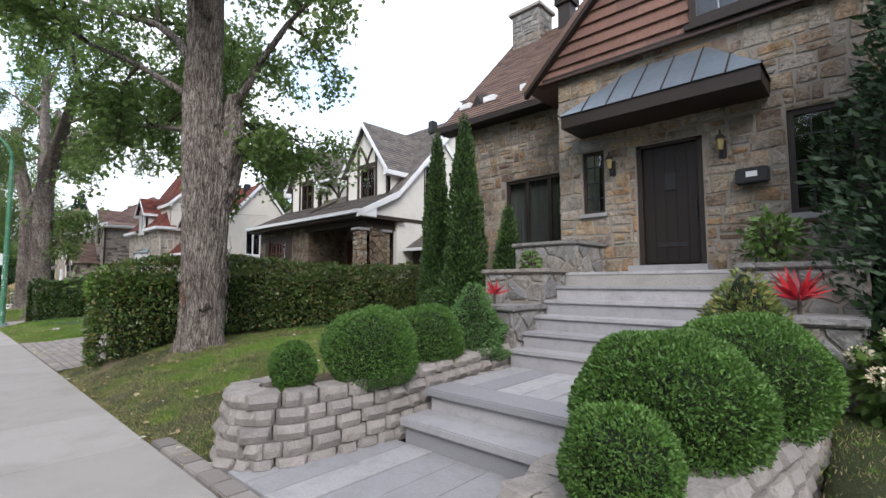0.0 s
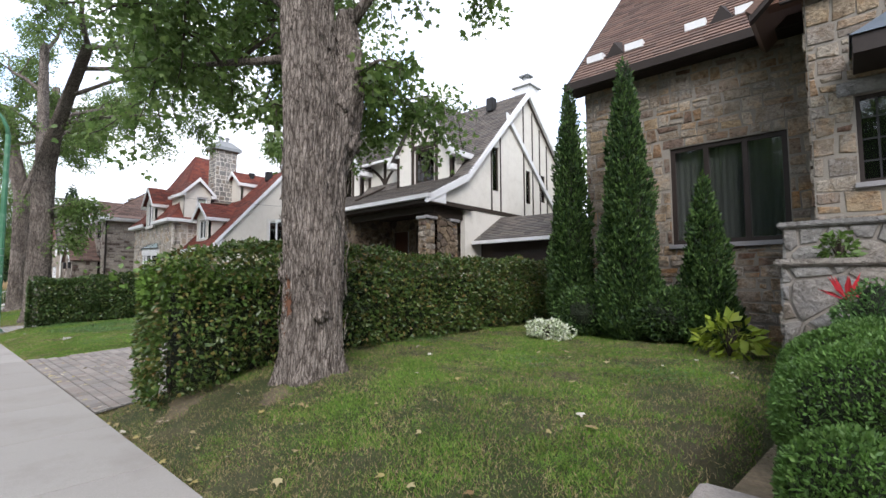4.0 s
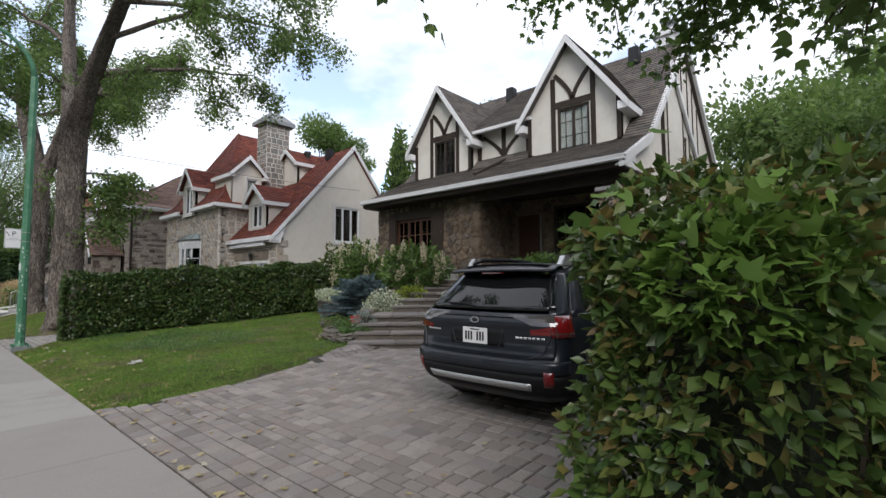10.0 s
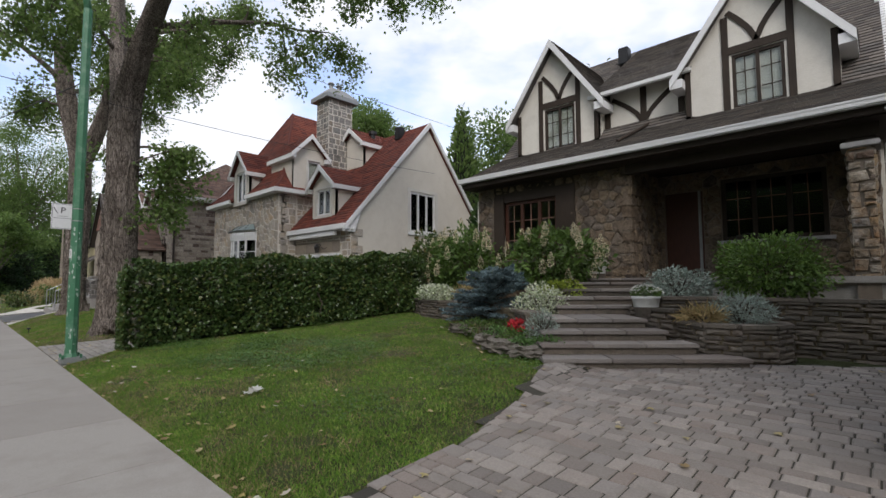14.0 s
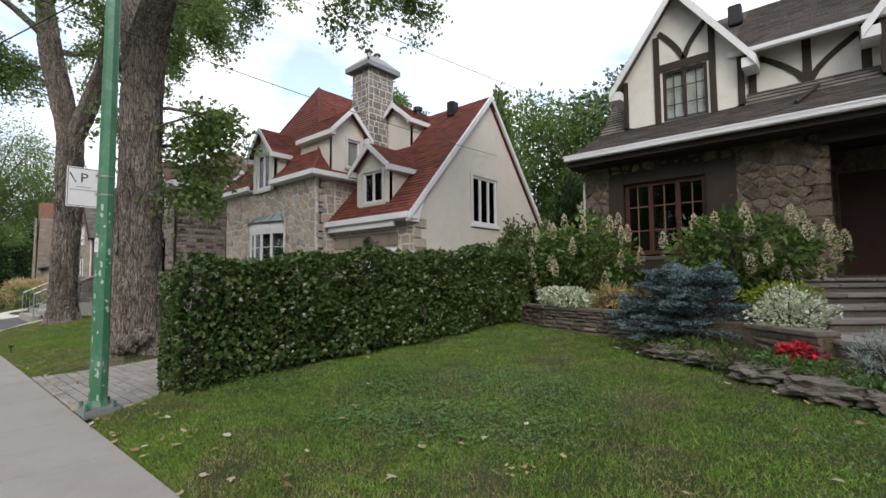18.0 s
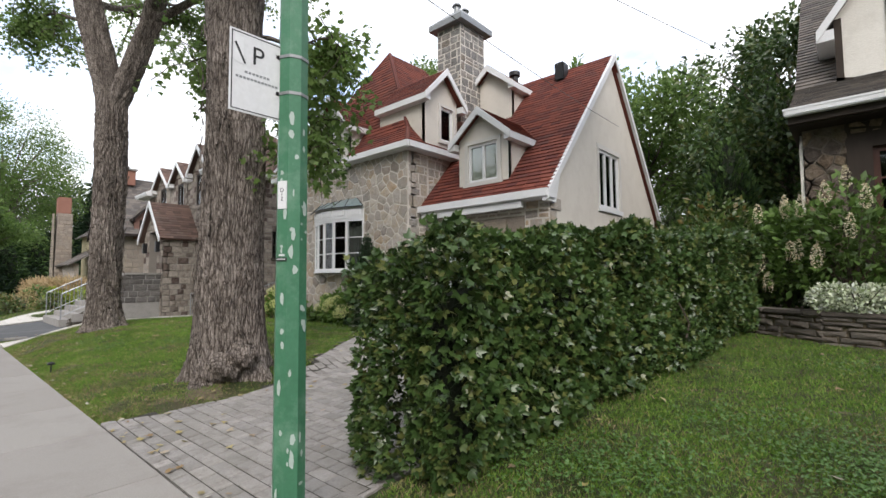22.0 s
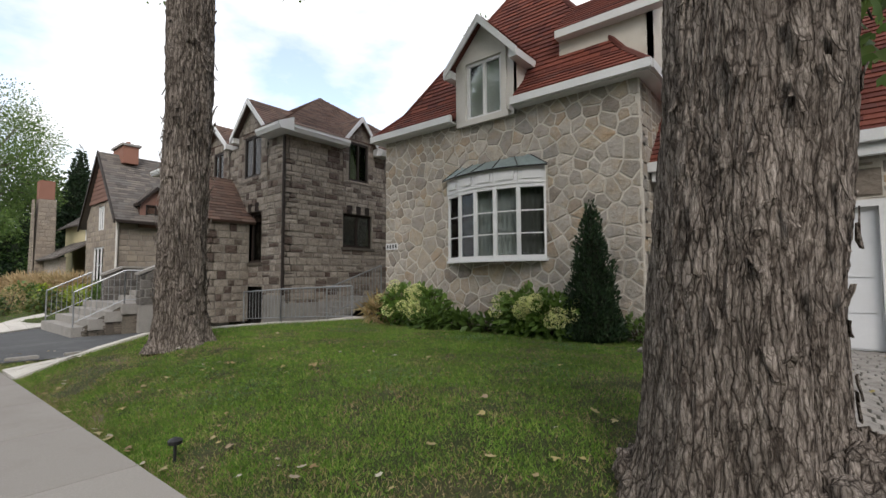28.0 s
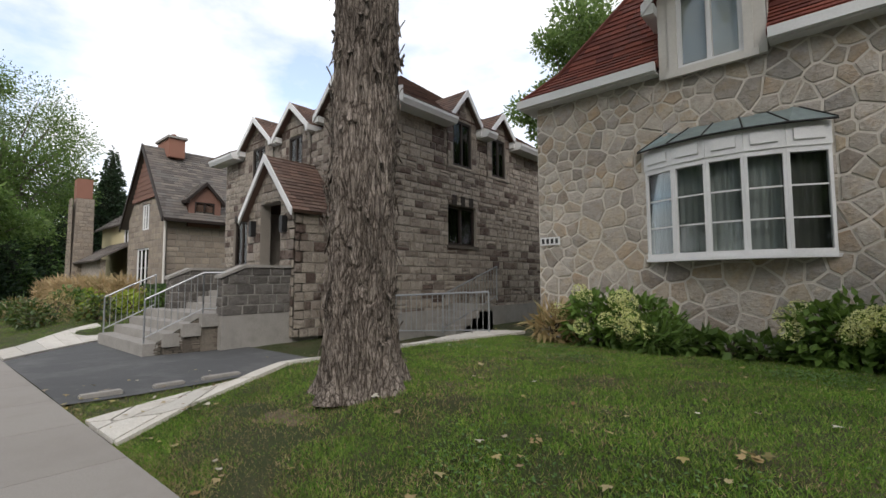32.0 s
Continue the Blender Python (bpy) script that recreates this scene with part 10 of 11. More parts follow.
for k in range(5):
    crown_tree("far_tree", (-60 + 11 * k, 36 + 3 * (k % 2), -0.5), 9, 4.5, 5000, 0.5, M["maple"], "green tree behind the back gardens", 260 + k, 0.3, 0.1, 20, "oval", "far trees")
# trees across the street, seen in the glass
for k in range(8):
    crown_tree("street_tree", (8 - k * 8.5, -15.5 - 2 * (k % 2), -0.6), 14, 5.2, 7000, 0.5, M["maple"], "green tree across the street", 230 + k, 0.35, 0.14, 34, "oval", "trees across the street")

# greenery and a fence that close the gaps between the houses
crown_tree("maple_tree", (-23.4, 19.5, 0), 11.0, 3.4, 24000, 0.2, M["hedge_dark"], "dense green maple behind the hedge", 301, 0.2, 0.1, 60)
crown_tree("maple_tree", (-9.3, 17.5, 0.3), 7.0, 2.2, 16000, 0.17, M["maple"], "leafy green tree behind the board fence", 302, 0.12, 0.1, 44)
leafy("shrub_mass", (-24.85, 7.1, -0.05), 0.95, (0.65, 1.4, 1.15), 5200, 0.11, M["hedge"], "loose leafy shrub overhanging the driveway edge", "shrub", 303, "lobed")
leafy("shrub_mass", (-10.7, 12.9, 0.2), 0.8, (0.8, 0.7, 1.2), 3000, 0.1, M["hedge_dark"], "dark shrub beside the board fence", "shrub", 304)
fn = thing("board_fence", (-9.9, 14.0, 0.3), "dark brown vertical board fence between the houses", "fence")
for k in range(13):
    part("board", Shape().box(-11.0 + k * 0.2, 14.0, 0.2, -10.803 + k * 0.2, 14.025, 2.3 - 0.02 * (k % 3)), M["timber"], fn, bevel=0.004)
for px in (-10.9, -9.6, -8.45):
    part("post", Shape().box(px - 0.05, 14.03, 0.2, px + 0.05, 14.13, 2.25), M["timber"], fn)
for z in (0.6, 1.9):
    part("rail", Shape().box(-11.0, 14.027, z, -8.4, 14.07, z + 0.09), M["timber"], fn)

# ---- lamp post with its sign, cables ----
lp = thing("street_lamp", (-24.76, 1.6, -0.2), "green painted octagonal steel lamp post with chipped paint", "lamp post")
part("pole", Shape().tube([(-24.76, 1.6, -0.15), (-24.76, 1.6, 6.4)], [0.094, 0.072], 8), M["pole"], lp)
arm = [(-24.76, 1.6, 6.35)] + [(-24.76, 1.6 - 1.1 * (1 - math.cos(t * math.pi / 2 / 6)), 6.35 + 1.1 * math.sin(t * math.pi / 2 / 6)) for t in range(1, 7)] + [(-24.76, -1.2, 7.55)]
part("arm", Shape().tube(arm, [0.066, 0.06, 0.056, 0.05, 0.046, 0.042, 0.04, 0.036], 8), M["pole"], lp, smooth=True)
part("luminaire", Shape().lathe((-24.76, -1.4, 7.45), [(0.05, 0.14), (0.16, 0.1), (0.18, 0.03), (0.12, 0.0)], 12), M["zinc"], lp)
part("base_plate", Shape().box(-24.98, 1.45, -0.2, -24.62, 1.81, -0.08), M["zinc"], lp, "grey concrete-covered base plate", bevel=0.02)
for dx in (-0.13, 0.13):
    for dy in (-0.13, 0.13):
        part("bolt", Shape().tube([(-24.76 + dx, 1.6 + dy, -0.1), (-24.76 + dx, 1.6 + dy, -0.03)], 0.02, 6), M["pole"], lp)
for z in (2.36, 2.58):
    part("band", Shape().tube([(-24.76, 1.6, z), (-24.76, 1.6, z + 0.018)], 0.09, 8), M["zinc"], lp)
part("collar_weld", Shape().lathe((-24.76, 1.6, -0.08), [(0.12, 0), (0.1, 0.05), (0.09, 0.08)], 8), M["pole"], lp)
rk = random.Random(9)
for k in range(90):
    a, z = rk.random() * 6.283, rk.uniform(0.0, 2.0) ** 1.2
    r0 = 0.0955 - 0.0035 * z
    w, h = rk.uniform(0.006, 0.024), rk.uniform(0.01, 0.06)
    c8 = r0 * math.cos(math.pi / 8)
    fa = (math.floor(a / (math.pi / 4)) + 0.5) * math.pi / 4
    f = Frame((-24.76 + math.cos(fa) * c8, 1.6 + math.sin(fa) * c8, z), (-math.sin(fa), math.cos(fa), 0), (0, 0, 1))
    off = rk.uniform(-0.02, 0.02)
    p = [(off + w * rk.uniform(0.5, 1) * math.cos(t), h * rk.uniform(0.5, 1) * math.sin(t)) for t in (0, 1, 2, 3, 4, 5.2)]
    part("paint_chip", Shape().plate(f, p, 0.0005, 0.002), M["chip"], lp)
fk = Frame((-24.76, 1.6, 0), (0.924, 0.383, 0), (0, 0, 1))
fk = Frame(fk.o + fk.n * 0.0865, fk.u, fk.v)
part("sticker", Shape().plate(fk, [(-0.03, 1.69), (0.03, 1.69), (0.03, 1.85), (-0.03, 1.85)], -0.004, 0.002), M["sign"], lp, "worn white sticker with a dark code")
part("marker", Shape().plate(fk, [(-0.033, 1.393), (0.033, 1.393), (0.033, 1.411), (-0.033, 1.411)], -0.004, 0.003), M["ink"], lp, "small black marker plate")
for k in range(9):
    part("bar", Shape().rect(fk, -0.028 + k * 0.0063, 1.399, -0.0235 + k * 0.0063, 1.405, 0.003, 0.0036), M["sign"], lp)
part("tag", Shape().plate(fk, [(-0.018, 1.42), (0.018, 1.42), (0.018, 1.43), (-0.018, 1.43)], -0.004, 0.002), M["sign"], lp)
fk = Frame(fk.o + fk.n * 0.0022, fk.u, fk.v)
sg = thing("parking_sign", (-24.84, 1.38, 2.2), "white no-parking sign with a letter P and a black border", "sign")
sf = Frame((-24.78, 1.23, 2.21), (0, 1, 0), (0, 0, 1))
part("panel", Shape().rect(sf, 0, 0, 0.32, 0.46, -0.004, 0), M["sign"], sg, bevel=0.0)
part("border", Shape().rect(sf, 0.01, 0.01, 0.31, 0.016, 0, 0.001).rect(sf, 0.01, 0.444, 0.31, 0.45, 0, 0.001).rect(sf, 0.01, 0.016, 0.016, 0.444, 0, 0.001).rect(sf, 0.304, 0.016, 0.31, 0.444, 0, 0.001), M["ink"], sg)


def words(text, fr, a, b, size, mat, parent, name="lettering"):
    cu = bpy.data.curves.new(name, "FONT")
    cu.body, cu.size, cu.align_x, cu.extrude = text, size, "CENTER", 0.0004
    cu.materials.append(mat)
    ob = new(name, cu)
    m = Matrix((fr.u, fr.v, fr.n)).transposed().to_4x4()
    m.translation = fr.at(a, b, 0.0012)
    ob.matrix_world = m
    ob.parent = parent
    ob.matrix_parent_inverse = Matrix.Translation(-parent.location)
    return ob


words("P", sf, 0.16, 0.29, 0.15, M["ink"], sg)
for k, (w, z) in enumerate(((0.15, 0.225), (0.25, 0.19))):
    n = 7 if k == 0 else 12
    for i in range(n):
        part("bar", Shape().rect(sf, 0.16 - w / 2 + w * i / n, z, 0.16 - w / 2 + w * (i + 0.72) / n, z + 0.013, 0, 0.001), M["zinc"], sg)
part("arrow_patch", Shape().plate(sf, [(0.02, 0.28), (0.08, 0.27), (0.075, 0.42), (0.025, 0.44)], 0.001, 0.002), M["white"], sg)
part("slash", Shape().plate(sf, [(0.025, 0.38), (0.035, 0.39), (0.09, 0.28), (0.08, 0.275)], 0.002, 0.003), M["ink"], sg)
for z in (2.37, 2.59):
    part("bracket", Shape().box(-24.88, 1.5, z - 0.01, -24.78, 1.6, z + 0.015), M["zinc"], sg)


words("D", fk, 0.0, 1.785, 0.036, M["ink"], lp)
words("-", fk, 0.0, 1.765, 0.036, M["ink"], lp)
words("2", fk, 0.0, 1.735, 0.036, M["ink"], lp)


def cable(a, b, sag, r=0.007, label="thin black overhead cable"):
    a, b = Vector(a), Vector(b)
    pts = [a.lerp(b, t / 14) - Vector((0, 0, sag * 4 * (t / 14) * (1 - t / 14))) for t in range(15)]
    ob = new("cable", Shape().tube(pts, r, 5).data("cable", M["black"], True))
    tagged(ob, label, "cable", "overhead cables")


cable((-26.0, -6.0, 5.5), (-27.3, 13.5, 5.66), 0.3)
cable((-34.0, -4.0, 11.6), (-22.95, 14.4, 5.75), 0.2)
cable((-24.76, 1.6, 5.0), (-40, -2, 5.6), 0.1, 0.01)

# ---- parked station wagon ----
CS, CX, CY = 0.96, -12.9, 3.73
CZ = gz(CX, CY + 0.9) + 0.012
car = thing("car", (CX, CY, CZ), "dark navy station wagon with roof rails parked on the pavers", "car")
CAR_Z = [0.24, 0.34, 0.45, 0.56, 0.64, 0.70, 0.80, 0.90, 0.99, 1.06, 1.10, 1.28, 1.44, 1.52, 1.57]
CAR_HW = [0.80, 0.88, 0.915, 0.925, 0.925, 0.925, 0.93, 0.93, 0.915, 0.885, 0.865, 0.78, 0.69, 0.64, 0.55]
CAR_Y0 = [0.14, 0.03, -0.035, -0.06, -0.055, -0.005, 0.015, 0.01, -0.01, 0.03, 0.07, 0.24, 0.40, 0.45, 0.55]


def cp(x, y, z):
    return (CX + x * CS, CY + y * CS, CZ + z * CS)


def rear(s, z, off=0.0):
    """A point of the tail: s from -1 to 1 round the corners, z the height."""
    hw, y0 = np.interp(z, CAR_Z, CAR_HW), np.interp(z, CAR_Z, CAR_Y0)
    a = abs(s) * math.pi / 2
    x = hw * math.sin(a) ** 0.6
    y = y0 + 0.30 * (1 - max(0.0, math.cos(a)) ** 0.6)
    sg = 1 if s >= 0 else -1
    return cp(sg * (x + off * math.sin(a) ** 2), y - off * math.cos(a), z)


def at_s(x, z):
    """The place round the tail of a point x to the side."""
    r = min(1.0, abs(x) / float(np.interp(z, CAR_Z, CAR_HW)))
    return math.copysign(math.asin(r ** (1 / 0.6)) / (math.pi / 2), x)


def side(sx, u, z, off=0.0):
    """A point of the flank: u from 0 at the tail to 1 at the nose."""
    hw, y0 = np.interp(z, CAR_Z, CAR_HW), np.interp(z, CAR_Z, CAR_Y0) + 0.30
    y1 = 4.62 if z <= 1.06 else 3.55 - (z - 1.06) * 2.1
    y = y0 + (y1 - y0) * u
    nose = 1 - 0.16 * max(0.0, (y - 3.7) / 0.95) ** 2
    low = 1.0 if z < 0.6 else 1 - 0.1 * max(0.0, (y - 3.3) / 1.3) * min(1.0, (z - 0.6) / 0.4)
    return cp(sx * (hw * nose + off), y, z if z <= 1.06 and y < 3.2 else z if z > 1.06 else z * low)


def sheet(fn, us, vs, thick=None):
    """A grid of points; with a thickness it gets a back and edges."""
    nu, nv = len(us), len(vs)
    pts = [Vector(fn(u, v)) for v in vs for u in us]
    fs = [(j * nu + i, j * nu + i + 1, (j + 1) * nu + i + 1, (j + 1) * nu + i) for j in range(nv - 1) for i in range(nu - 1)]
    if thick is not None:
        n = nu * nv
        mid = Vector(cp(0, 2.2, 0.9))
        pts += [p + (mid - p).normalized() * thick for p in pts]
        fs += [tuple(n + i for i in reversed(f)) for f in fs]
        ring = list(range(nu)) + [j * nu + nu - 1 for j in range(1, nv)] + [(nv - 1) * nu + i for i in range(nu - 2, -1, -1)] + [j * nu for j in range(nv - 2, 0, -1)]
        fs += [(ring[k], n + ring[k], n + ring[(k + 1) % len(ring)], ring[(k + 1) % len(ring)]) for k in range(len(ring))]
    return Shape().add(pts, fs)


def span(a, b, n):
    return [a + (b - a) * i / n for i in range(n + 1)]


def tail(name, s0, s1, z0, z1, off, mat, parent, label="", n=24, m=6, thick=0.02, smooth=True):
    return part(name, sheet(lambda s, z: rear(s, z, off), span(s0, s1, n), span(z0, z1, m), thick), mat, parent, label, smooth=smooth)


def car_tube(pts, r, n=6):
    return Shape().tube(pts, r * CS, n)


shell_bm = sheet(lambda s, z: rear(s, z), span(-1, 1, 40), [0.24, 0.3, 0.34, 0.4, 0.45, 0.52, 0.58, 0.62, 0.645, 0.66, 0.70, 0.76, 0.82, 0.88, 0.94, 0.99, 1.03, 1.06])
for sx in (-1, 1):
    g = sheet(lambda u, z: side(sx, u, z), span(0, 1, 26), [0.24, 0.3, 0.36, 0.45, 0.56, 0.64, 0.72, 0.8, 0.86, 0.9, 0.95, 0.99, 1.03, 1.06])
    shell_bm.add(g.v, g.f)
hood = sheet(lambda x, y: cp(x * (0.885 - 0.14 * max(0, (y - 3.7) / 0.95) ** 2), y, (1.06 if y < 3.3 else 1.06 - 0.1 * (y - 3.3) / 1.3) + 0.035 * (1 - x * x)), span(-1, 1, 10), span(3.3, 4.62, 10))
nose = sheet(lambda x, z: cp(x * (np.interp(z, CAR_Z, CAR_HW) * 0.85), 4.62 + 0.2 * (1 - x * x) * (1 - abs(z - 0.6) / 0.6), z * (0.91 if z > 0.6 else 1)), span(-1, 1, 10), span(0.26, 1.06, 8))
shell_bm.add(hood.v, hood.f)
shell_bm.add(nose.v, nose.f)
shell_bm.add([cp(*p) for p in ((-0.8, 0.3, 0.25), (0.8, 0.3, 0.25), (0.8, 4.6, 0.25), (-0.8, 4.6, 0.25))], [(0, 3, 2, 1)])
part("body", shell_bm, M["navy"], car, "glossy dark navy paint", smooth=True)
# glass, pillars and roof
tail("rear_window", -0.62, 0.62, 1.115, 1.475, 0.004, M["car_glass"], car, "dark tinted rear glass", 24, 8)
for sx in (-1, 1):
    tail("rear_pillar", sx * 0.60, sx * 1.0, 1.055, 1.52, 0.0, M["navy"], car, "", 10, 8)
    tail("quarter_strip", sx * 0.605, sx * 0.72, 1.12, 1.46, 0.004, M["car_glass"], car, "", 4, 6)
    part("side_glass", sheet(lambda u, z: side(sx, u, z), span(0, 1, 16), span(1.06, 1.5, 6), 0.02), M["car_glass"], car, smooth=True)
    for u0, u1 in ((0.0, 0.10), (0.27, 0.305), (0.60, 0.63), (0.94, 1.0)):
        part("pillar", sheet(lambda u, z: side(sx, u, z, 0.008), span(u0, u1, 2), span(1.055, 1.5, 6), 0.02), M["navy"], car, smooth=True)
    part("belt_trim", car_tube([side(sx, u, 1.065, 0.006) for u in (0.05, 0.3, 0.6, 0.9)], 0.011), M["silver_paint"], car, "bright belt strip")
    part("cant_rail", sheet(lambda u, z: side(sx, u, z, 0.004), span(-0.02, 1, 12), [1.47, 1.52, 1.55, 1.575], 0.02), M["navy"], car, smooth=True)
part("roof", sheet(lambda x, t: cp(x * (0.56 - 0.05 * t ** 4), 0.5 + 2.2 * t, 1.575 + 0.055 * (1 - x * x) * (1 - 0.7 * (2 * t - 0.9) ** 2)), span(-1, 1, 12), span(0, 1, 12), 0.02), M["navy"], car, smooth=True)
part("windscreen", sheet(lambda x, t: cp(x * (0.82 - 0.28 * t), 3.52 - 1.0 * t, 1.06 + 0.5 * t), span(-1, 1, 8), span(0, 1, 6), 0.01), M["car_glass"], car, smooth=True)
part("spoiler", sheet(lambda x, t: cp(x * (0.68 - 0.05 * t), 0.27 + 0.34 * t + 0.10 * x * x, 1.505 + 0.085 * t ** 0.8 + 0.012 * (1 - x * x)), span(-1, 1, 14), span(0, 1, 5), 0.035), M["navy"], car, "painted tail spoiler over the glass", smooth=True)
part("brake_light", Shape().box(*cp(-0.14, 0.30, 1.485), *cp(0.14, 0.34, 1.5)), M["red_lens"], car)
# lid, its creases and the number plate recess
tail("tailgate", -0.66, 0.66, 0.672, 1.09, 0.012, M["navy"], car, "painted tailgate", 30, 12)
tail("plate_recess", at_s(-0.34, 0.85), at_s(0.34, 0.85), 0.755, 0.925, 0.014, M["car_plastic"], car, "", 10, 3, 0.004)
for pts in ([(-0.34, 0.925), (-0.28, 0.765), (0.28, 0.745), (0.34, 0.925)], [(-0.82, 0.92), (-0.74, 0.715), (-0.62, 0.672), (0.62, 0.672), (0.74, 0.715), (0.82, 0.92)]):
    line = []
    for (xa, za), (xb, zb) in zip(pts, pts[1:]):
        line += [rear(at_s(xa + (xb - xa) * k / 6, za + (zb - za) * k / 6), za + (zb - za) * k / 6, 0.016) for k in range(6)]
    part("tailgate_crease", car_tube(line, 0.007, 5), M["navy"], car)
part("garnish", car_tube([rear(at_s(x, 1.05), 1.05, 0.014) for x in span(-0.44, 0.44, 10)], 0.012, 6), M["navy"], car)
part("wiper", car_tube([rear(at_s(-0.03, 1.13), 1.13, 0.03), rear(at_s(-0.2, 1.16), 1.16, 0.03), rear(at_s(-0.46, 1.165), 1.165, 0.03)], 0.012, 5), M["car_plastic"], car)
for sx in (-1, 1):
    # tail lamp wrapping the corner: red outer lens, smoky inner strip
    s_in, s_mid = at_s(0.62, 0.95), at_s(0.80, 0.95)
    tl = tail("tail_lamp", sx * s_mid, sx * 1.0, 0.87, 1.075, 0.016, M["red_lens"], car, "red and clear tail lamp", 10, 4)
    part("lamp_tip", sheet(lambda s, t: rear(sx * s, 0.89 + (0.97 - 0.89) * (1 - t) * (0.6 + 0.4 * (s - s_in) / (s_mid - s_in)), 0.015), span(s_in, s_mid, 6), span(0, 1, 2), 0.01), M["red_lens"], tl)
    w0 = at_s(0.40, 1.0)
    part("clear_strip", sheet(lambda s, t: rear(sx * s, 1.075 - t * (0.012 + 0.085 * min(1, (s - w0) / 0.22)), 0.02), span(w0, at_s(0.84, 1.0), 12), span(0, 1, 3), 0.01), M["clear_lens"], tl, "smoky clear lens")
    part("lamp_bar", sheet(lambda s, t: rear(sx * s, 0.905 + 0.012 * t, 0.022), span(s_mid, 0.97, 8), span(0, 1, 1), 0.004), M["clear_lens"], tl)
    part("lamp_bar", sheet(lambda s, t: rear(sx * s, 0.87 + 0.1 * t, 0.022), span(0.66, 0.68, 1), span(0, 1, 3), 0.004), M["clear_lens"], tl)
    tail("reflector", sx * at_s(0.76, 0.5), sx * at_s(0.84, 0.5), 0.41, 0.56, 0.02, M["red_lens"], car, "", 3, 3)
    rl = part("roof_rail", car_tube([cp(sx * 0.595, 0.70, 1.6), cp(sx * 0.6, 0.92, 1.665), cp(sx * 0.61, 1.5, 1.685), cp(sx * 0.61, 2.1, 1.67), cp(sx * 0.59, 2.5, 1.59)], 0.026, 8), M["car_plastic"], car, smooth=True)
    foot = [(0.0, 1.56), (0.26, 1.57), (0.22, 1.68), (0.10, 1.68)]
    part("rail_end", Shape().plate(Frame(cp(sx * 0.61, 0.64, 0), (0, 1, 0), (0, 0, 1)), [(a * CS, b * CS) for a, b in foot], -0.03, 0.03), M["silver_paint"], rl, "silver rail foot", bevel=0.008)
    m = part("mirror", Shape().lathe(cp(sx * 1.0, 3.05, 1.0), [(0.03, 0), (0.085, 0.03), (0.09, 0.1), (0.05, 0.15)], 10), M["navy"], car, smooth=True)
    part("mirror_arm", car_tube([cp(sx * 0.85, 3.05, 1.04), cp(sx * 0.97, 3.05, 1.05)], 0.02, 6), M["car_plastic"], m)
    for hu in (0.2, 0.5):
        part("door_handle", car_tube([side(sx, hu, 0.9, 0.006), side(sx, hu + 0.02, 0.905, 0.03), side(sx, hu + 0.045, 0.9, 0.006)], 0.014, 6), M["navy"], car)
    for du in (0.17, 0.42, 0.66):
        part("door_gap", car_tube([side(sx, du, z, 0.001) for z in (0.4, 0.6, 0.8, 0.95, 1.05)], 0.005, 4), M["car_plastic"], car)
    part("side_cladding", sheet(lambda u, z: side(sx, u, z, 0.018), span(0.2, 0.7, 10), span(0.24, 0.40, 3), 0.03), M["car_plastic"], car)
    for wy in (0.95, 3.7):
        arch = [cp(sx * 0.915, wy + 0.42 * math.cos(t), 0.36 + 0.42 * math.sin(t)) for t in [math.pi * k / 12 for k in range(13)]]
        part("wheel_arch", car_tube(arch, 0.045, 8), M["car_plastic"], car, smooth=True)
        part("wheel_well", Shape().tube([cp(sx * 0.6, wy, 0.36), cp(sx * 0.938, wy, 0.36)], 0.39 * CS, 24), M["rubber"], car)
        wh = part("wheel", Shape().tube([cp(sx * 0.78, wy, 0.345), cp(sx * 0.93, wy, 0.345)], 0.1, 16), M["car_plastic"], car)
        prof = ((0.70, 0.25), (0.71, 0.33), (0.75, 0.352), (0.9, 0.352), (0.945, 0.335), (0.95, 0.25))
        n = 28
        ring_at = lambda px, pr: [cp(sx * px, wy + pr * math.cos(2 * math.pi * j / n), 0.345 + pr * math.sin(2 * math.pi * j / n)) for j in range(n)]
        ty = Shape().add([p for px, pr in prof for p in ring_at(px, pr)], [(i * n + j, i * n + (j + 1) % n, (i + 1) * n + (j + 1) % n, (i + 1) * n + j) for i in range(5) for j in range(n)])
        part("tyre", ty, M["rubber"], wh, smooth=True)
        rim = Shape()
        for k in range(5):
            a = 2 * math.pi * k / 5 + 0.3
            for da in (-0.14, 0.14):
                rim.tube([cp(sx * 0.945, wy + 0.05 * math.cos(a), 0.345 + 0.05 * math.sin(a)), cp(sx * 0.95, wy + 0.24 * math.cos(a + da), 0.345 + 0.24 * math.sin(a + da))], [0.022, 0.016], 5)
        rim.add([p for px, pr in ((0.93, 0.262), (0.955, 0.258), (0.955, 0.235), (0.9, 0.23)) for p in ring_at(px, pr)], [(i * n + j, i * n + (j + 1) % n, (i + 1) * n + (j + 1) % n, (i + 1) * n + j) for i in range(3) for j in range(n)])
        part("rim", rim, M["silver_paint"], wh)
tail("bumper", -0.985, 0.985, 0.30, 0.515, 0.015, M["car_plastic"], car, "dark plastic lower bumper", 36, 6)
tail("bumper_top", -0.985, 0.985, 0.53, 0.65, 0.014, M["navy"], car, "painted upper bumper", 36, 4)
tail("skid_strip", at_s(-0.63, 0.4), at_s(0.63, 0.4), 0.365, 0.435, 0.03, M["silver_paint"], car, "silver bumper strip", 16, 2)
q = [(-0.155, 0.77), (0.155, 0.77), (0.155, 0.93), (-0.155, 0.93)]
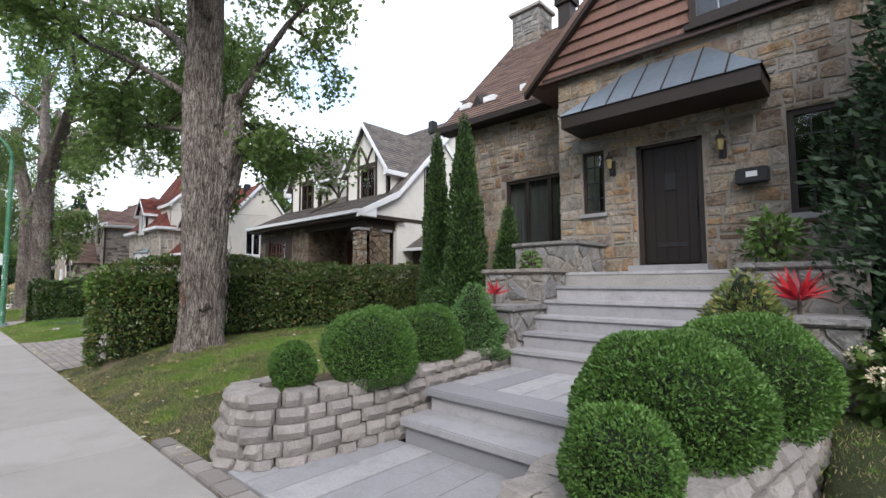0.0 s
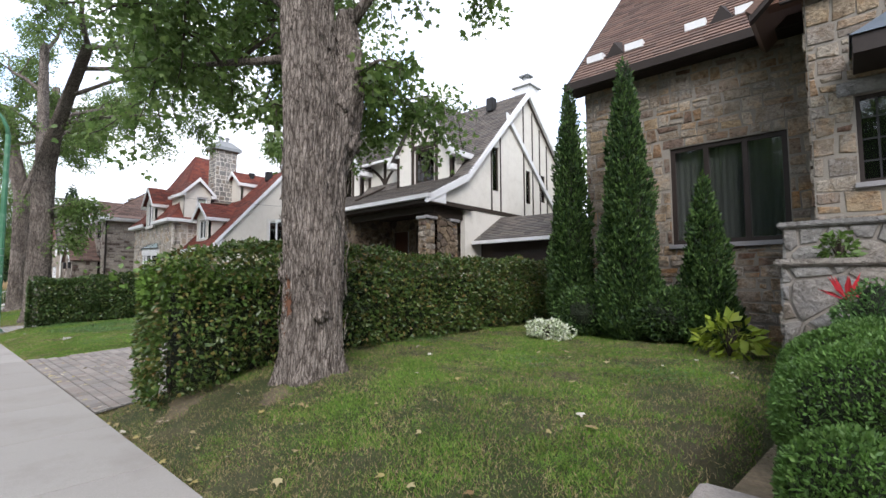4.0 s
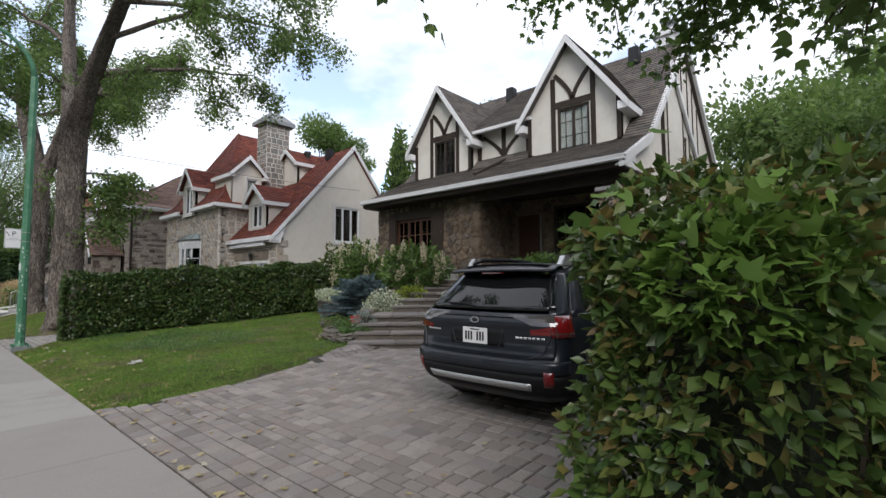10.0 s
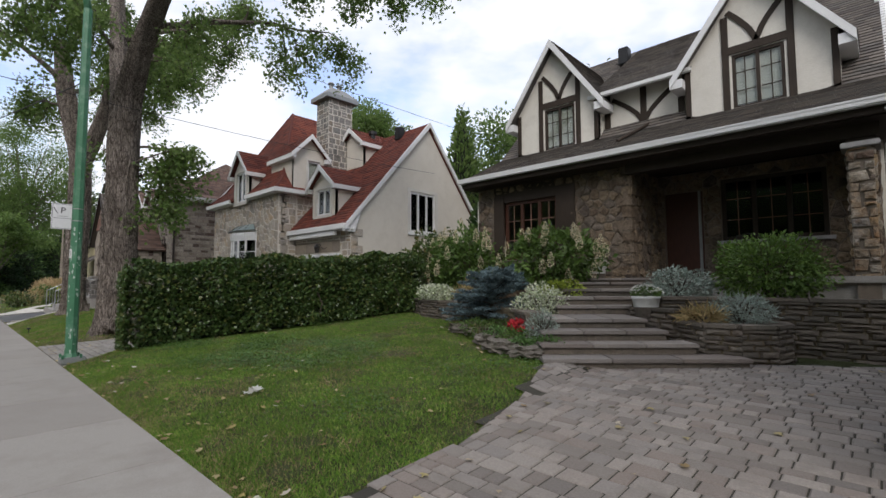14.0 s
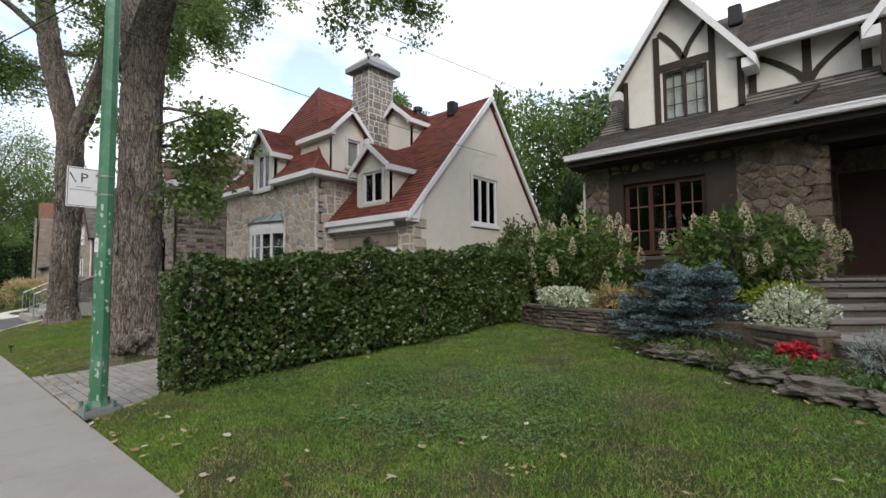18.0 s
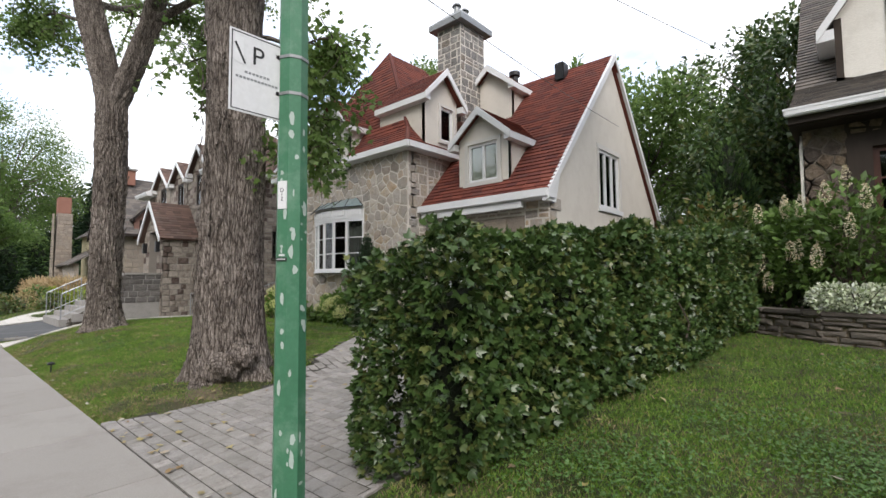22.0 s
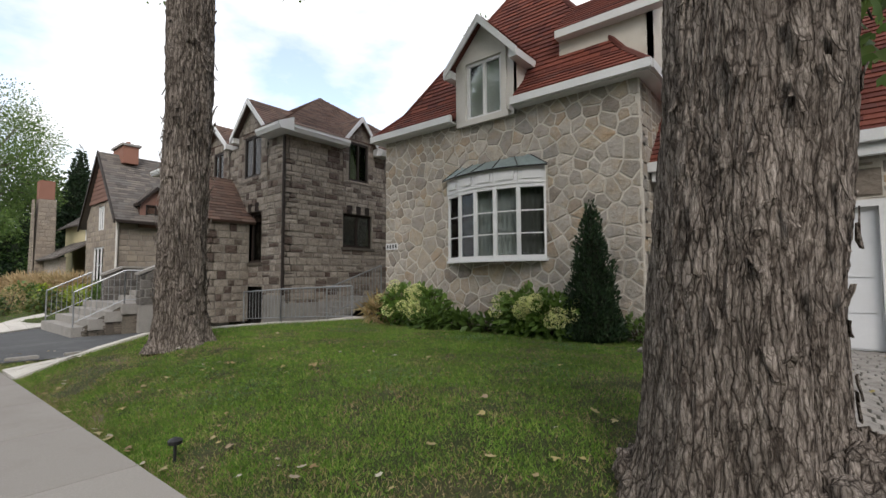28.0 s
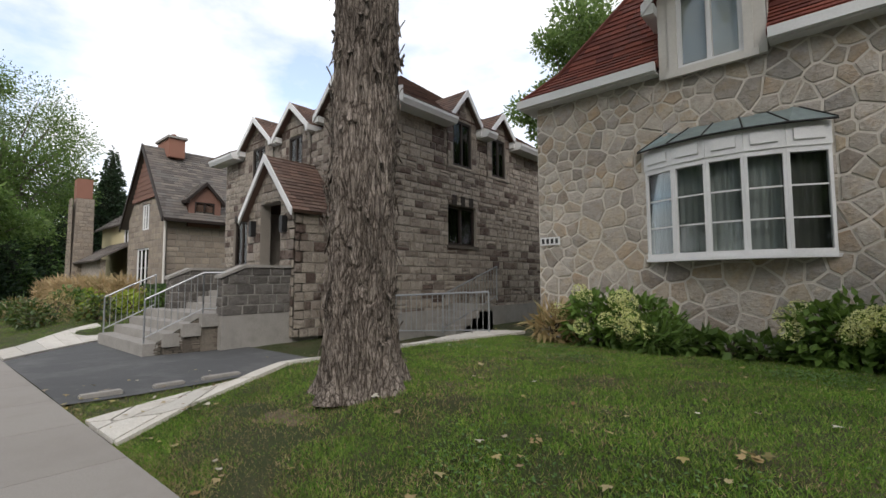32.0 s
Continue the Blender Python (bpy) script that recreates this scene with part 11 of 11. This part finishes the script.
lpz = part("licence_plate", Shape().add([cp(x, y, z) for y in (-0.03, -0.022) for x, z in q], [(0, 1, 2, 3), (7, 6, 5, 4)] + [(i, 4 + i, 4 + (i + 1) % 4, (i + 1) % 4) for i in range(4)]), M["sign"], car, "white plate with dark bars")
for k in range(6):
    x = -0.125 + k * 0.036 + (0.04 if k > 2 else 0)
    part("bar", Shape().box(*cp(x, -0.033, 0.80), *cp(x + 0.022, -0.0305, 0.89)), M["ink"], lpz)
part("bar", Shape().box(*cp(-0.06, -0.033, 0.905), *cp(0.06, -0.0305, 0.917)), M["ink"], lpz)
part("emblem", sheet(lambda a, r: cp(0.055 * r * math.cos(a), -0.036, 1.01 + 0.032 * r * math.sin(a)), span(0, 2 * math.pi, 20), [0.78, 1.0], 0.01), M["silver_paint"], car, "chrome oval emblem")
for k in range(7):
    s0 = at_s(0.47 + 0.042 * k, 0.86)
    tail("badge", s0, at_s(0.47 + 0.042 * k + 0.032, 0.86), 0.845, 0.868, 0.018, M["silver_paint"], car, "", 2, 1, 0.004)
for k in range(6):
    tail("badge", at_s(-0.70 + 0.034 * k, 0.86), at_s(-0.70 + 0.034 * k + 0.026, 0.86), 0.872, 0.89, 0.018, M["silver_paint"], car, "", 2, 1, 0.004)

# ---- bins beside the garage ----
def wheelie(x, y, z, mat, lid_mat, label, h=1.0, w=0.52):
    b = thing("wheeled_bin", (x, y, z), label, "bin", "household bins")
    part("bin_body", Shape().add([(x - w * 0.4, y - w * 0.42, z), (x + w * 0.4, y - w * 0.42, z), (x + w * 0.4, y + w * 0.4, z), (x - w * 0.4, y + w * 0.4, z), (x - w / 2, y - w * 0.55, z + h), (x + w / 2, y - w * 0.55, z + h), (x + w / 2, y + w * 0.55, z + h), (x - w / 2, y + w * 0.55, z + h)], [(3, 2, 1, 0), (4, 5, 6, 7), (0, 1, 5, 4), (1, 2, 6, 5), (2, 3, 7, 6), (3, 0, 4, 7)]), mat, b, bevel=0.025)
    part("rim", Shape().box(x - w * 0.54, y - w * 0.6, z + h - 0.05, x + w * 0.54, y + w * 0.58, z + h), mat, b, bevel=0.012)
    part("lid", Shape().box(x - w * 0.55, y - w * 0.62, z + h, x + w * 0.55, y + w * 0.6, z + h + 0.07), lid_mat, b, bevel=0.03)
    for sx in (-1, 1):
        part("wheel", Shape().tube([(x + sx * w * 0.38, y + w * 0.42, z + 0.1), (x + sx * w * 0.48, y + w * 0.42, z + 0.1)], 0.1, 14), M["rubber"], b)
    part("handle", Shape().tube([(x - w * 0.4, y + w * 0.66, z + h - 0.03), (x + w * 0.4, y + w * 0.66, z + h - 0.03)], 0.016, 6), mat, b)
    part("mark", Shape().box(x - 0.12, y - w * 0.555, z + h * 0.84, x + 0.12, y - w * 0.545, z + h * 0.87), M["zinc"], b)


wheelie(-26.45, 8.75, 0.0, M["bin_blue"], M["bin_blue"], "blue recycling bin with a closed lid beside the garage")
wheelie(-26.25, 7.8, -0.03, M["bin_black"], M["bin_black"], "black refuse bin with a closed lid beside the hedge", 0.95)
tagged(new("lawn_light", Shape().lathe((-32.7, 1.64, gz(-32.7, 1.64)), [(0.012, -0.1), (0.012, 0.1), (0.05, 0.1), (0.055, 0.13), (0.02, 0.15)], 10).data("lawn_light", M["black"])), "small black garden light stuck in the lawn", "garden light")
tagged(new("boulder", Shape().lathe((-1.55, 1.78, -0.08), [(0.2, 0), (0.24, 0.1), (0.2, 0.24), (0.1, 0.28)], 9).data("boulder", M["block"], True)), "pale rounded stone at the end of the block wall", "stone")

# ---- grass and fallen leaves ----
rng = np.random.default_rng(300)


def many_in(poly, x, y):
    r = np.zeros(len(x), bool)
    for i, (ax, ay) in enumerate(poly):
        bx, by = poly[i - 1]
        if ay == by:
            continue
        r ^= ((ay > y) != (by > y)) & (x < (bx - ax) * (y - ay) / (by - ay) + ax)
    return r


def lawn(name, x0, x1, y0, y1, n, label, bare, out=()):
    y = y0 + (y1 - y0) * rng.random(n) ** 1.5
    x = rng.uniform(x0, x1, n)
    ok = np.ones(n, bool)
    for p in out:
        ok &= ~many_in(p, x, y)
    wear = wobble(np.stack([x * 1.1, y * 1.4, x * 0 + 3.0], 1), 1.6, 0.5, 2.0) + 0.35 * np.sin(x * 5.3 + 2 * np.sin(y * 4.1)) * np.sin(y * 6.1) + bare(x, y)
    ok &= rng.random(n) > np.clip(wear, 0, 0.8)
    x, y, wear = x[ok], y[ok], wear[ok]
    at = np.stack([x, y, ground_z(x, y) - 0.038], 1)
    w = rng.normal(size=at.shape) * 0.75
    w[:, 2] = 1
    h = rng.uniform(0.03, 0.05, len(x)) * (1 - 0.25 * np.clip(wear, 0, 1))
    dry = rng.random(len(x)) < np.clip(0.06 + 0.75 * np.clip(wear + 0.15, 0, 1), 0, 0.8)
    for sel, m, nm in ((~dry, M["blade"], "grass"), (dry, M["dry_blade"], "dry_grass")):
        ob = new(nm, leaf_mesh(nm, at[sel], w[sel], h[sel], "blade", m, rng))
        tagged(ob, label if nm == "grass" else "yellowed grass among the green lawn", "grass", kind="stuff")


edge = lambda x, y: 0.75 * np.exp(-(y - 1.46) / 0.35)
lawn("lawn", -11.0, -4.5, 1.47, 10, 360000, "green lawn with worn patches on the bank", lambda x, y: edge(x, y) * 1.4 + 0.5 * np.exp(-((x + 9.4) ** 2 + (y - 2.3) ** 2) / 2.4) + 0.22, (DRIVE_1,))
lawn("lawn", -24.6, -16.7, 1.47, 9.0, 300000, "green mown lawn scattered with leaves", lambda x, y: edge(x, y) * 0.6 - 0.1 + 0.3 * np.exp(-((x + 21.6) ** 2 + (y - 4.4) ** 2) / 0.8), (DRIVE_1, leaf_bed))
lawn("lawn", -38.3, -28.2, 1.47, 8.2, 360000, "green mown lawn round the street trees", lambda x, y: edge(x, y) * 0.7 - 0.1 + 0.75 * np.exp(-((x + 28.7) ** 2 + (y - 2.6) ** 2) / 0.9) + 0.6 * np.exp(-((x + 37.2) ** 2 + (y - 2.4) ** 2) / 0.8), (DRIVE_3,))
lawn("lawn", -40.6, -39.25, 1.47, 7.5, 16000, "narrow strip of lawn beside the flagstones", lambda x, y: edge(x, y))
lawn("lawn", -62.0, -48.8, 1.47, 6.0, 50000, "lawn and border before the far houses", lambda x, y: edge(x, y))
lawn("lawn", -0.3, 3.0, 1.47, 5.5, 26000, "green lawn beside the block wall", lambda x, y: edge(x, y) + 0.2)
n = 900
x, y = rng.uniform(-42, -1, n), 1.47 + 8 * rng.random(n) ** 2.2
at = np.stack([x, y, ground_z(x, y) + 0.015], 1)
w = rng.normal(size=at.shape)
w[:, 2] *= 0.15
tagged(new("fallen_leaves", leaf_mesh("fallen_leaves", at, w, rng.uniform(0.04, 0.085, n), "lobed", M["fallen"], rng, 6.0)), "dry yellow and pale leaves scattered on lawn and paving", "leaves", kind="stuff")
# large pale curled leaves lying on the lawns
for k, (lx, ly, lr) in enumerate(((-19.35, 2.53, 0.1), (-33.4, 3.42, 0.06), (-19.9, 2.9, 0.04), (-34.6, 3.0, 0.04), (-8.2, 2.6, 0.045))):
    rg = np.random.default_rng(700 + k)
    n = 9
    at = np.array([lx, ly, gz(lx, ly) + 0.02]) + rg.normal(size=(n, 3)) * np.array([0.05, 0.05, 0.008])
    w = rg.normal(size=(n, 3))
    w[:, 2] = np.abs(w[:, 2]) * 0.3
    tagged(new("curled_leaf", leaf_mesh("curled_leaf", at, w, lr * rg.uniform(0.7, 1.2, n), "lobed", M["pale_leaf"] if k < 1 else M["straw"], rg, 3.0)), "large pale curled leaf lying on the lawn", "leaf", "curled leaves")
# clover and broad weeds in the lawns
n = 16000
k = rng.integers(0, 60, n)
cx, cy = np.where(np.arange(60) < 34, -21.2 + 1.1 * rng.normal(size=60), rng.uniform(-38, -5, 60)), np.where(np.arange(60) < 34, 3.9 + 0.6 * rng.normal(size=60), 2.0 + 5.0 * rng.random(60))
x, y = cx[k] + rng.normal(size=n) * 0.28, cy[k] + rng.normal(size=n) * 0.25
ok = (y > 1.6) & ~many_in(DRIVE_1, x, y) & ~many_in(DRIVE_3, x, y)
x, y = x[ok], y[ok]
at = np.stack([x, y, ground_z(x, y) + 0.015], 1)
w = rng.normal(size=at.shape)
w[:, 2] = 0.25
tagged(new("clover", leaf_mesh("clover", at, w, 0.035, "oval", M["clover"], rng, 5.0)), "patches of blue-green clover in the lawn", "clover", kind="stuff")
